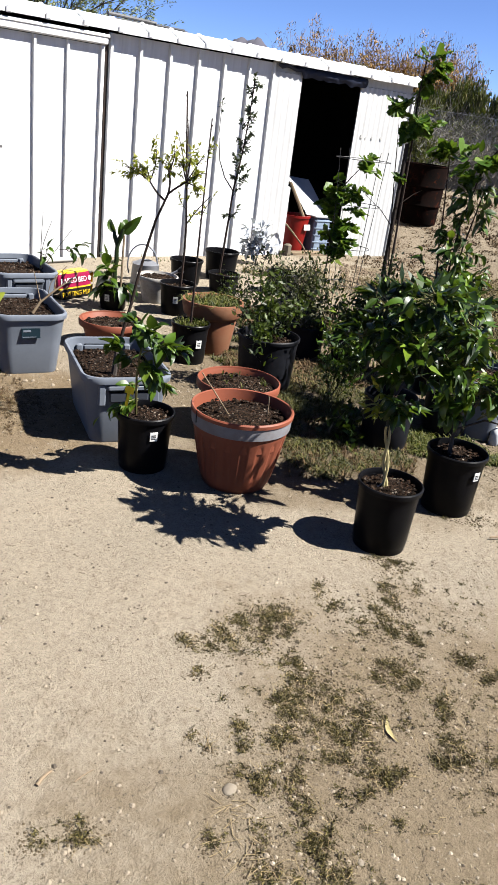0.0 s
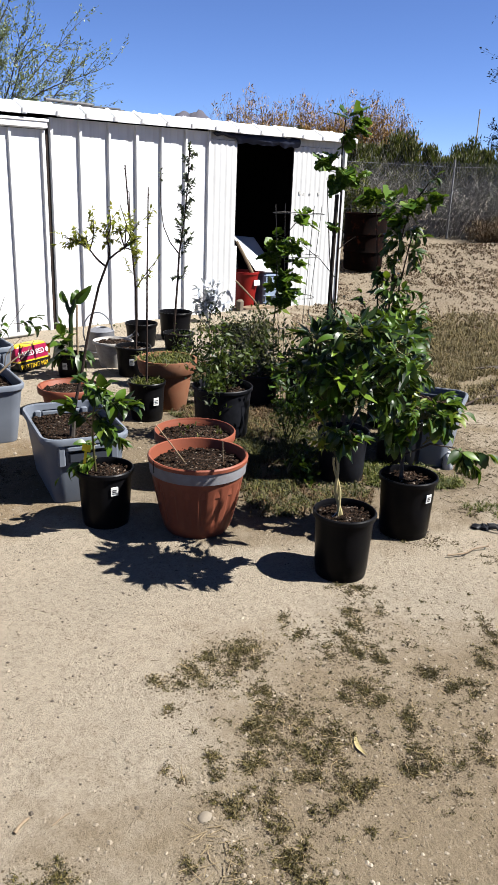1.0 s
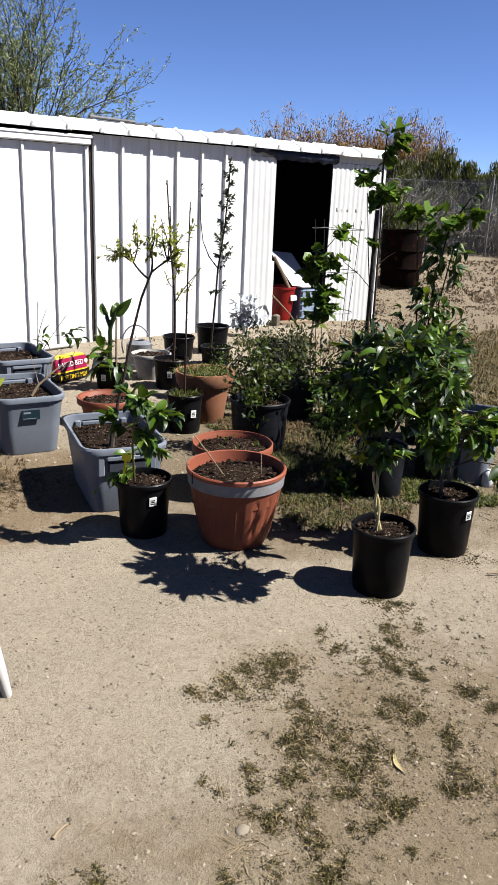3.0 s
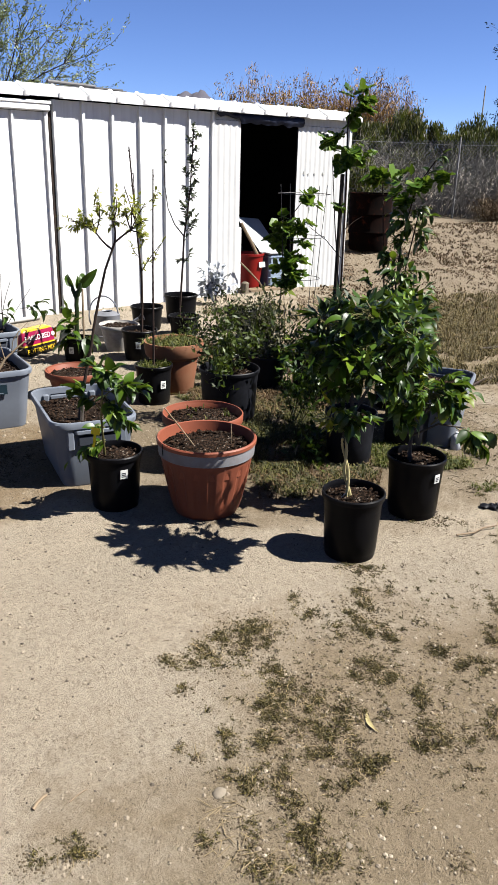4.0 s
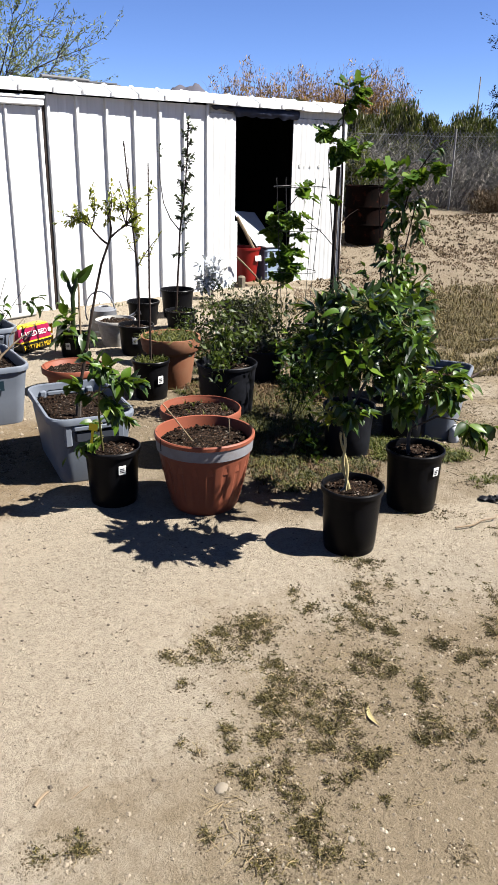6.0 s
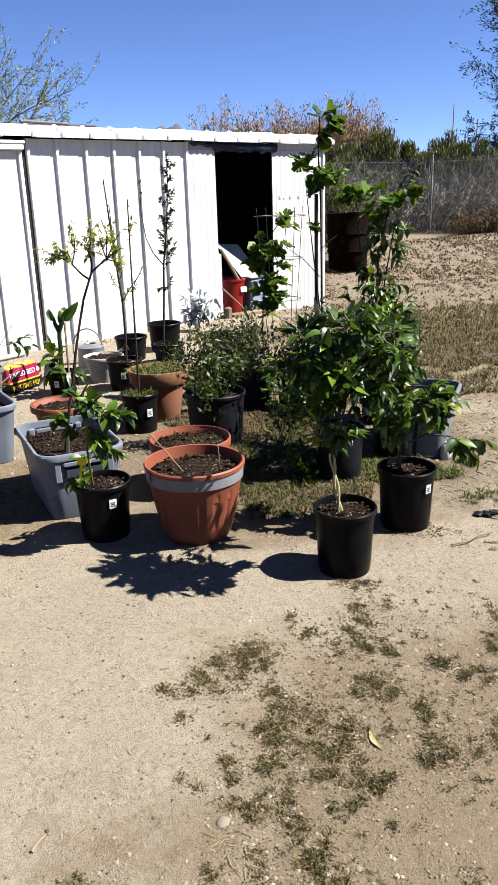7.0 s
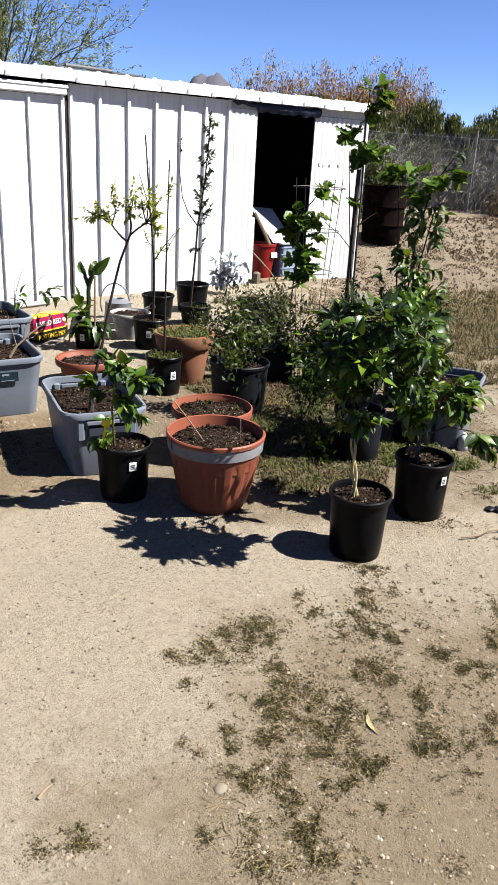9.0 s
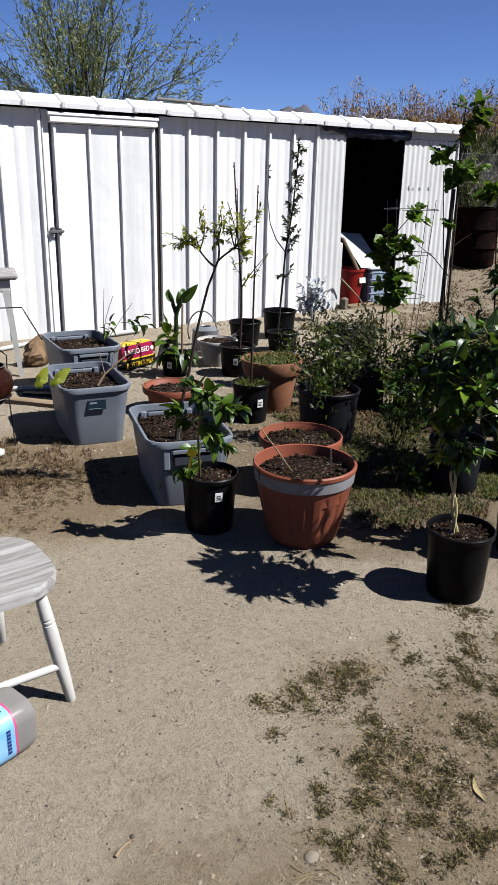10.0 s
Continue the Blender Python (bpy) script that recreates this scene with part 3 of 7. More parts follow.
    for i in range(6):
        row = []
        for k in range(41):
            x = 5.93 + 1.43 * k / 40
            sag = 0.025 * noise.noise(Vector((x * 9, i * 0.3, 0))) + (0.012 * abs(math.sin(x * 17)) + 0.012 * noise.noise(Vector((x * 6, 2, 0))) if i == 5 else 0)
            row.append((x, WALL_Y - 0.035 - 0.03 * math.sin(math.pi * i / 5) + 0.01 * noise.noise(Vector((x * 14, i, 4))), 2.19 - 0.105 * i / 5 * (1.0 if x > 6.3 else 0.35 + 0.5 * noise.noise(Vector((x * 6, 0, 1)))) - sag))
        rows.append(row)
    s.face_loop(rows, False)
    part("tarp", s, TARP, sh, "ragged navy tarp rolled up over the doorway")


shed()


def loose_flashing():
    s = Shape().tube([(3.92, 8.02, 2.365), (4.60, 8.25, 2.375)], 0.018, n=8).box((3.95, 8.05, 2.335), (4.75, 8.09, 2.34), bevel=0.004).box((4.45, 7.98, 2.335), (4.80, 8.06, 2.348))
    s.box((3.9, 7.99, 2.313), (4.85, 8.3, 2.336))
    tagged(part("metal_flashing", s, GREY_TRIM), "grey scrap metal strips lying on the shed roof", "scrap metal")


loose_flashing()


def shed_contents():
    # red bucket with a stick in it
    b = thing("bucket", (6.74, 8.08, 0.02), "bright red plastic bucket with a pale sticker inside the shed", "bucket")
    part("body", Shape().lathe([(0.01, 0.0), (0.15, 0.0), (0.205, 0.44), (0.215, 0.44), (0.215, 0.47), (0.198, 0.47), (0.195, 0.44), (0.145, 0.02), (0.01, 0.02)], 28), RED_PLASTIC, b)
    part("sticker", Shape().box((0.0, -0.006, -0.035), (0.11, 0.0, 0.035), pose(0.02, -0.2, 0.33, -8, 0, 5)), PAPER, b, "faded paper sticker")
    s = Shape().tube([(6.84, 7.98, 0.42), (6.72, 8.04, 0.68), (6.62, 8.10, 0.88)], 0.026, 0.02, 8)
    tagged(part("stick", s, RAW_WOOD), "thick pale wooden stick leaning in the bucket", "stick")
    s = Shape().tube([(6.31, 7.715, 0.42), (6.45, 7.70, 0.30), (6.60, 7.68, 0.16), (6.68, 7.66, 0.05)], 0.011, 0.009, 6)
    tagged(part("cane", s, RAW_WOOD), "pale bent cane leaning across the doorway", "stick")
    corners = [(6.86, 7.97, 0.50), (7.19, 7.93, 0.50), (7.10, 8.30, 0.90), (6.74, 8.34, 0.93)]
    t = tagged(part("panel_board", Shape().face_loop([corners, [(x + 0.004, y + 0.016, z + 0.008) for x, y, z in corners]], True, True, True), BOARD_WHITE), "white panel leaning on clutter inside the shed", "board")
    m = pose(6.95, 8.66, 0.5, 0, -15, -70)
    tagged(part("panel_board", Shape().box((-0.05, -0.2, -0.1), (-0.035, 0.3, 0.75), m, 0.003), GREY_TRIM), "grey panel standing inside the dark shed", "board")
    # pale blue crate
    c = thing("crate", (7.09, 7.99, 0.02), "pale blue ribbed plastic crate inside the doorway", "crate", -6)
    s = Shape()
    s.box((-0.13, -0.12, 0), (0.13, 0.12, 0.46), bevel=0.03)
    part("body", s, CRATE_BLUE, c)
    for k in range(5):
        part("ridge", Shape().box((-0.136, -0.128, 0.05 + k * 0.09), (0.136, -0.112, 0.062 + k * 0.09), bevel=0.003), CRATE_BLUE, c)
    part("rim", Shape().box((-0.142, -0.132, 0.455), (0.142, 0.132, 0.485), bevel=0.01), BOARD_WHITE, c)
    s = Shape().box((6.37, 7.90, 0.02), (6.47, 8.25, 0.84), bevel=0.01)
    tagged(part("timber_offcut", s, WHITE_OLD), "whitish board standing behind the door edge", "board")
    tagged(part("rubble", Shape().box((6.37, 7.70, -0.03), (6.46, 7.79, 0.17), bevel=0.02), STONE), "pale block beside the sill", "block")


shed_contents()

# ---- pots ----
def clods(s, rng, radius, z, count, cx=0.0, cy=0.0, rect=None):
    for _ in range(count):
        if rect:
            x, y = rng.uniform(-rect[0], rect[0]), rng.uniform(-rect[1], rect[1])
        else:
            a, q = rng.uniform(0, 6.28), radius * math.sqrt(rng.random())
            x, y = cx + q * math.cos(a), cy + q * math.sin(a)
        s.lump((x, y, z + rng.uniform(-0.004, 0.006)), 0.003 + 0.014 * rng.random() ** 3, rng)


def soil_disc(parent, radius, z, rng, mound=0.012):
    s = Shape()
    rings = []
    for i in range(9):
        r = radius * i / 8
        rings.append([(r * math.cos(a), r * math.sin(a), z + mound * (1 - (i / 8) ** 2) + 0.012 * noise.noise(Vector((r * math.cos(a) * 16 + z * 50, r * math.sin(a) * 16, radius * 77)))) for a in (2 * math.pi * k / 28 for k in range(28))])
    s.face_loop(rings)
    clods(s, rng, radius * 0.93, z + mound * 0.6, int(2200 * radius))
    part("soil", s, SOIL, parent, "dark crumbly potting soil")


def round_pot(parent, h, d_top, d_base, material, rng, soil=0.03, lip=0.024, lip_out=0.009, rim_material=None, n=40, ring_foot=True, wob=0.004):
    rt, rb = d_top / 2, d_base / 2
    zl = h - lip
    rl = rb + (rt - lip_out - rb) * zl / h
    prof = [(0.005, 0.0), (rb - 0.012, 0.0), (rb - 0.002, 0.004), (rb, 0.012)]
    if ring_foot:
        prof += [(rb + (rl - rb) * 0.10, 0.035), (rb + (rl - rb) * 0.10 + 0.002, 0.038)]
    prof += [(rb + (rl - rb) * 0.5, zl * 0.5), (rl, zl)]
    inner = [(rl, zl + 0.004), (rt - 0.007, h - 0.006), (rb + (rl - rb) * 0.75, h * 0.72)]
    pot = part("pot", Shape().lathe(prof + inner, n, wobble=wob), material, parent)
    part("rim", Shape().lathe([(rl - 0.001, zl - 0.002), (rt - 0.001, zl), (rt, zl + 0.004), (rt + 0.001, h - 0.005), (rt - 0.003, h), (rt - 0.007, h), (rt - 0.009, h - 0.005), (rt - 0.0095, zl)], n, wobble=wob), rim_material or material, pot)
    soil_disc(parent, rt - 0.010 - (rt - rb) * soil / h, h - soil - 0.008, rng)
    return pot


def price_tag(parent, face_angle, z, r, w=0.032, h=0.042):
    m = pose(r * math.cos(face_angle), r * math.sin(face_angle), z, 3, 0, math.degrees(face_angle) + 90)
    t = part("price_tag", Shape().box((-w / 2, -0.003, -h / 2), (w / 2, 0.0, h / 2), m), PAPER, parent, "small white paper tag with print", False)
    s = Shape()
    for k in range(3):
        s.box((-w * 0.32, -0.0045, -h * 0.28 + k * h * 0.2), (w * 0.28, -0.0032, -h * 0.2 + k * h * 0.2), m)
    part("print", s, INK, t, smooth=False)


TOWARD = math.atan2(-AWAY.y, -AWAY.x)   # the side that faces the one who films


# ---- leaves ----
def leaf_mesh(name, material, width, fold, curl, wave=0.0, n=6, point=1.0):
    """A leaf 1 long along x, folded along its rib and curled."""
    s = Shape()
    rows = []
    for i in range(n + 1):
        t = i / n
        w = width * (math.sin(math.pi * min(1, t ** 0.8 * 0.98 + 0.02)) ** 0.8) * (1 - 0.25 * t * point)
        x = math.sin(curl * t) / curl if abs(curl) > 1e-3 else t
        z = -(1 - math.cos(curl * t)) / curl if abs(curl) > 1e-3 else 0.0
        q = wave * math.sin(9 * t)
        rows.append([(x, -w / 2, z + w * fold + q * w), (x, 0, z), (x, w / 2, z + w * fold - q * w)])
    s.face_loop(rows, False)
    s.strip([(-0.16, 0, 0.0), (0.02, 0, 0)], [0.02, 0.025], Vector((0, 0, 1)))
    return s.mesh(name, material)


def lobed_mesh(name, material, lobes=5, deep=0.45, cup=0.12):
    s = Shape()
    s.v.append((0.12, 0, 0))
    n = lobes * 4
    for k in range(n + 1):
        a = math.pi * (-0.86 + 1.72 * k / n)
        u = abs(math.sin(math.pi * lobes * k / n / 1.0 - 0.0))
        r = 0.52 * (1 - deep * (1 - u)) * (1.15 if abs(a) < 0.5 else 1.0)
        s.v.append((0.4 + r * math.cos(a) * 0.95 - 0.28, r * math.sin(a), cup * r * (1 if k % 2 else 0.3)))
    for k in range(n):
        s.f.append((0, 1 + k, 2 + k))
    s.strip([(-0.22, 0, 0.02), (0.12, 0, 0)], [0.02, 0.02], Vector((0, 0, 1)))
    return s.mesh(name, material)


def leaf_set(name, material, width=0.42, fold=0.16, droop=0.7):
    return [leaf_mesh(name, material, width * q, fold * f, droop * c, w) for q, f, c, w in ((1, 1, 0.6, 0), (0.9, 1.5, 1.0, 0.05), (1.08, 0.6, 1.5, 0.03), (0.95, 0.9, 0.25, 0.08), (0.85, 1.8, 1.9, 0.0))]


LEAVES = {
    "citrus": leaf_set("leaf", CITRUS, 0.50, 0.2, 0.9),
    "young": leaf_set("leaf", CITRUS_YOUNG, 0.55, 0.2, 0.8),
    "bush": leaf_set("leaf", BUSH_LEAF, 0.45, 0.22, 1.0),
    "broad": leaf_set("leaf", CITRUS, 0.62, 0.18, 0.7),
    "lime": leaf_set("leaf", LIME_LEAF, 0.46, 0.12, 0.5),
    "sage": leaf_set("leaf", SAGE_LEAF, 0.68, 0.12, 0.5),
    "small": leaf_set("leaf", SHRUB_LEAF, 0.42, 0.12, 0.5),
    "vine": [lobed_mesh("leaf", VINE_LEAF, 5, 0.14, 0.24), lobed_mesh("leaf", VINE_LEAF, 5, 0.2, -0.2), lobed_mesh("leaf", VINE_LEAF, 3, 0.22, 0.22)],
    "silver": leaf_set("leaf", SILVER_LEAF, 0.6, 0.1, 0.6),
}


def leaf_turn(along, up, roll):
    x = along.normalized()
    y = up.cross(x)
    y = y.normalized() if y.length > 1e-4 else x.orthogonal().normalized()
    z = x.cross(y)
    m = Matrix((x, y, z)).transposed().to_4x4()
    return m @ pose(0, 0, 0, roll, 0, 0)


def put_leaf(parent, kind, at, along, size, rng, up=Vector((0, 0, 1)), roll=35):
    ob = new("leaf", rng.choice(LEAVES[kind]))
    ob.parent = parent
    ob.matrix_local = Matrix.Translation(at) @ leaf_turn(Vector(along), up, rng.uniform(-roll, roll)) @ Matrix.Diagonal((size, size * rng.uniform(0.85, 1.15), size, 1))
    return ob


def wander(rng, amount):
    return Vector((rng.uniform(-1, 1), rng.uniform(-1, 1), rng.uniform(-1, 1))) * amount


def curve_between(a, b, rng, bend=0.08, n=5, sag=0.0):
    a, b = Vector(a), Vector(b)
    side = wander(rng, bend * (b - a).length)
    return [a.lerp(b, k / n) + side * math.sin(math.pi * k / n) + Vector((0, 0, sag * math.sin(math.pi * k / n))) for k in range(n + 1)]


def leafed_twigs(parent, stem_shape, twigs, kind, per, size, rng, droop=0.3, spread=1.0, start=0.25, r0=0.003):
    """Twigs from a to b that carry leaves set round them."""
    for a, b in twigs:
        pts = curve_between(a, b, rng, 0.12)
        stem_shape.tube(pts, r0, r0 * 0.45, 5)
        d = (Vector(b) - Vector(a)).normalized()
        for k in range(per):
            t = start + (1 - start) * (k + rng.uniform(0.2, 0.8)) / per
            i = min(len(pts) - 2, int(t * (len(pts) - 1)))
            p = pts[i].lerp(pts[i + 1], t * (len(pts) - 1) - i)
            side = wander(rng, spread) + d * 0.7
            side.z -= droop
            put_leaf(parent, kind, p, side, size * rng.uniform(0.65, 1.2), rng)
        end = d + wander(rng, 0.3) - Vector((0, 0, droop * 0.5))
        put_leaf(parent, kind, pts[-1], end, size * rng.uniform(0.7, 1.1), rng)


def in_ball(rng, c, rx, ra, rz, shell=0.55):
    while True:
        q = Vector((rng.uniform(-1, 1), rng.uniform(-1, 1), rng.uniform(-1, 1)))
        if shell < q.length < 1:
            return Vector(c) + off(q.x * rx, q.y * ra, q.z * rz)


def leafy_crown(t, stem, tw, lobes, leaves, size, rng, kind, rest_material, cap, rest_name="inner_leaves", hang=0.3):
    """Leaves on short twigs that fill rounded masses; the outer ones are leaves of their own."""
    rest = Shape()
    made = 0
    jobs = []
    for c, rx, ra, rz, share in lobes:
        cc = off(*c)
        for _ in range(int(leaves * share / 7)):
            tip = in_ball(rng, cc, rx, ra, rz, 0.5)
            jobs.append((cc, tip))
    rng.shuffle(jobs)
    for cc, tip in jobs:
        out = tip - cc
        root = cc + out * 0.35 + wander(rng, 0.03)
        tw.tube([cc + wander(rng, 0.02), root, tip], 0.0035, 0.0018, 4)
        d = out.normalized()
        near = d.dot(-AWAY) > -0.3
        for k in range(7):
            p = root.lerp(tip, 0.3 + 0.7 * k / 6) + wander(rng, 0.018)
            al = Vector((d.x, d.y, 0.4 * d.z)) * 0.9 + wander(rng, 0.75) - Vector((0, 0, hang))
            if near and made < cap:
                put_leaf(stem, kind, p, al, size * rng.uniform(0.65, 1.25), rng)
                made += 1
            else:
                al.normalize()
                ac = al.cross(wander(rng, 0.5) + Vector((0, 0, 1)))
                rest.quad(p, al, ac.normalized(), size * rng.uniform(0.7, 1.2), size * 0.36)
    part(rest_name, rest, rest_material, t, smooth=False, kind="stuff")


# ---- the near pots ----
def gz(x, y):
    return lie(x, y) - 0.004


def potted(name, x, y, label, category="potted plant", group=""):
    return thing(name, (x, y, gz(x, y)), label, category, group=group)


def front_citrus():
    rng = random.Random(11)
    t = potted("potted_citrus", 2.30, 2.01, "glossy young citrus with a pale bare stem in a black pot", group="nursery pots")
    round_pot(t, 0.30, 0.275, 0.225, BLACK_PLASTIC, rng)
    s = Shape()
    for turn, r in ((0.0, 0.0075), (3.1, 0.0065)):
        s.tube([off(-0.02 - 0.04 * u + 0.009 * math.cos(turn + 7 * u), 0.009 * math.sin(turn + 7 * u), 0.26 + 0.28 * u) for u in (k / 9 for k in range(10))], r, r * 0.8, 7)
    stem = part("stem", s, CREAM_STEM, t, "pale cream twisted double stem")
    tw = Shape()
    twigs = [(off(-0.06, 0, 0.58), off(-0.04, -0.07, 0.62)), (off(-0.06, 0, 0.60), off(0.0, -0.05, 0.67)), (off(-0.06, 0, 0.61), off(-0.09, -0.06, 0.68)), (off(-0.06, 0, 0.59), off(0.02, 0.0, 0.62))]
    leafed_twigs(stem, tw, twigs, "citrus", 9, 0.085, rng, 0.35)
    leafed_twigs(stem, tw, [(off(-0.06, 0, 0.60), off(-0.18, -0.07, 0.68)), (off(-0.06, 0, 0.61), off(-0.14, -0.06, 0.71)), (off(-0.06, 0, 0.59), off(-0.17, -0.06, 0.63)), (off(-0.06, 0, 0.58), off(-0.13, -0.06, 0.60))], "lime", 8, 0.055, rng, 0.1)
    s = Shape().tube([off(-0.06, 0, 0.52), off(-0.07, 0.01, 0.70), off(-0.06, 0, 0.9)], 0.007, 0.004, 6)
    s.tube([off(-0.065, 0.005, 0.68), off(-0.15, 0, 0.85)], 0.005, 0.003, 6).tube([off(-0.065, 0.005, 0.70), off(0.03, -0.04, 0.86), off(0.15, -0.09, 0.95)], 0.005, 0.003, 6)
    top = part("crown_stem", s, DARK_STEM, t)
    leafy_crown(t, top, tw, [((-0.17, -0.03, 1.025), 0.11, 0.14, 0.08, 0.15), ((0.0, -0.05, 1.075), 0.13, 0.16, 0.085, 0.18), ((0.155, -0.08, 0.985), 0.10, 0.14, 0.09, 0.13), ((-0.215, -0.03, 0.90), 0.08, 0.12, 0.075, 0.11),
                             ((-0.03, -0.13, 0.91), 0.13, 0.15, 0.09, 0.18), ((0.13, -0.14, 0.875), 0.10, 0.13, 0.08, 0.12), ((-0.11, -0.05, 0.84), 0.10, 0.12, 0.06, 0.08), ((-0.03, -0.02, 0.77), 0.12, 0.10, 0.05, 0.08), ((0.20, 0.19, 0.99), 0.08, 0.09, 0.09, 0.08)], 740, 0.08, rng, "bush", BUSH_LEAF, 298, hang=-0.08)
    part("branch_mass", tw, GREEN_STEM, t, kind="stuff")
    part("plant_tag", Shape().box((-0.012, -0.001, 0), (0.012, 0.001, 0.03), pose(*off(-0.05, 0.0, 0.265), 35, 20, 20)), PAPER, t, "small white marker", False)


def right_citrus():
    rng = random.Random(12)
    t = potted("potted_citrus", 2.853, 2.108, "bushy large leaved citrus in a black nursery pot with a tag", group="nursery pots")
    round_pot(t, 0.305, 0.285, 0.235, BLACK_PLASTIC, rng)
    price_tag(t, TOWARD + 0.62, 0.225, 0.136)
    s = Shape()
    s.tube([off(-0.035, 0, 0.27), off(-0.04, 0, 0.35), off(-0.035, 0, 0.42)], 0.011, 0.008, 8)
    s.tube([off(-0.037, 0, 0.38), off(-0.07, 0, 0.45), off(-0.10, 0, 0.52)], 0.006, 0.004, 6)
    s.tube([off(-0.037, 0, 0.41), off(0.0, 0, 0.48), off(0.03, -0.02, 0.57)], 0.006, 0.004, 6)
    s.tube([off(-0.037, 0, 0.40), off(0.08, -0.02, 0.47), off(0.2, -0.04, 0.46), off(0.29, -0.05, 0.40)], 0.006, 0.003, 6)
    stem = part("stem", s, GREY_BARK, t, "pale grey woody stem")
    tw = Shape()
    twigs = [((off(-0.06, 0, 0.45)), off(-0.17, -0.05, 0.61)), (off(-0.09, 0, 0.50), off(-0.12, 0.04, 0.70)), (off(-0.03, 0, 0.48), off(-0.04, -0.08, 0.66)),
             (off(0.0, 0, 0.50), off(0.0, 0.05, 0.76)), (off(0.02, 0, 0.59), off(0.11, -0.04, 0.70)), (off(0.02, 0, 0.50), off(0.10, 0.07, 0.64)), (off(0.05, 0, 0.46), off(0.14, -0.06, 0.61)),
             (off(-0.03, 0, 0.45), off(-0.1, -0.07, 0.48)), (off(0.02, 0, 0.58), off(0.18, 0.02, 0.67))]
    leafed_twigs(stem, tw, twigs, "young", 3, 0.075, rng, 0.3)
    leafy_crown(t, stem, tw, [((0.04, -0.03, 0.62), 0.19, 0.14, 0.11, 0.75), ((-0.07, -0.02, 0.60), 0.12, 0.12, 0.07, 0.25)], 150, 0.085, rng, "young", CITRUS_YOUNG, 120, "lower_leaves")
    leafed_twigs(stem, tw, twigs, "citrus", 11, 0.08, rng, 0.2)
    leafed_twigs(stem, tw, [(off(0.19, -0.04, 0.46), off(0.25, -0.06, 0.42)), (off(0.22, -0.05, 0.45), off(0.36, -0.04, 0.43)), (off(0.16, -0.04, 0.46), off(0.29, -0.08, 0.38))], "citrus", 17, 0.085, rng, 0.9)
    s = Shape().tube([off(-0.035, 0, 0.42), off(-0.03, 0.03, 0.6), off(0.0, 0.04, 0.85)], 0.007, 0.004, 6)
    top = part("crown_stem", s, DARK_STEM, t)
    leafy_crown(t, top, tw, [((-0.18, 0.08, 0.98), 0.10, 0.12, 0.10, 0.3), ((-0.06, 0.08, 0.95), 0.09, 0.12, 0.10, 0.3), ((-0.14, 0.05, 0.84), 0.11, 0.12, 0.08, 0.2), ((-0.03, 0.05, 0.83), 0.08, 0.12, 0.08, 0.2)], 290, 0.082, rng, "bush", BUSH_LEAF, 170, hang=0.0)
    part("branch_mass", tw, GREEN_STEM, t, kind="stuff")


def left_citrus():
    rng = random.Random(13)
    t = potted("potted_citrus", 1.738, 3.076, "small citrus with a yellow tag in a black nursery pot", group="nursery pots")
    round_pot(t, 0.29, 0.28, 0.228, BLACK_PLASTIC, rng)
    price_tag(t, TOWARD + 0.52, 0.205, 0.127, 0.036, 0.044)
    s = Shape().tube([off(-0.045, 0.000, 0.250), off(-0.04, -0.052, 0.365), off(-0.03, -0.130, 0.493), off(-0.01, -0.190, 0.620), off(0.0, -0.190, 0.700)], 0.0065, 0.004, 7)
    stem = part("stem", s, GREEN_STEM, t)
    tw = Shape()
    twigs = [(off(-0.02, -0.156, 0.536), off(-0.13, -0.220, 0.660)), (off(0, -0.190, 0.620), off(0.12, -0.210, 0.680)), (off(0, -0.190, 0.660), off(-0.05, -0.160, 0.760)), (off(0, -0.190, 0.680), off(0.05, -0.230, 0.750)),
             (off(-0.01, -0.190, 0.600), off(0.06, -0.229, 0.557)), (off(0, -0.190, 0.640), off(0.17, -0.140, 0.650))]
    twigs += [(off(0.0, -0.190, 0.620), off(0.05, -0.200, 0.493)), (off(0.0, -0.190, 0.600), off(0.10, -0.177, 0.472))]
    leafed_twigs(stem, tw, twigs, "broad", 16, 0.082, rng, 0.25)
    low = [(off(-0.04, 0, 0.34), off(-0.09, -0.07, 0.32)), (off(-0.04, 0, 0.33), off(-0.14, -0.08, 0.30)), (off(-0.04, 0, 0.4), off(-0.08, -0.04, 0.42))]
    leafed_twigs(stem, tw, low, "young", 12, 0.075, rng, 0.7)
    part("branch_mass", tw, GREEN_STEM, t, kind="stuff")
    put_leaf(stem, "young", off(-0.20, -0.09, 0.26), off(-0.3, 0, -0.5), 0.06, rng)
    part("plant_tag", Shape().box((-0.02, -0.001, -0.015), (0.02, 0.001, 0.02), pose(*off(-0.045, -0.20, 0.45), 5, 10, -40)).box((-0.006, -0.001, -0.08), (0.006, 0.001, -0.015), pose(*off(-0.045, -0.20, 0.45), 5, 10, -40)), YELLOW_TAG, t, "yellow ribbon tag", False)


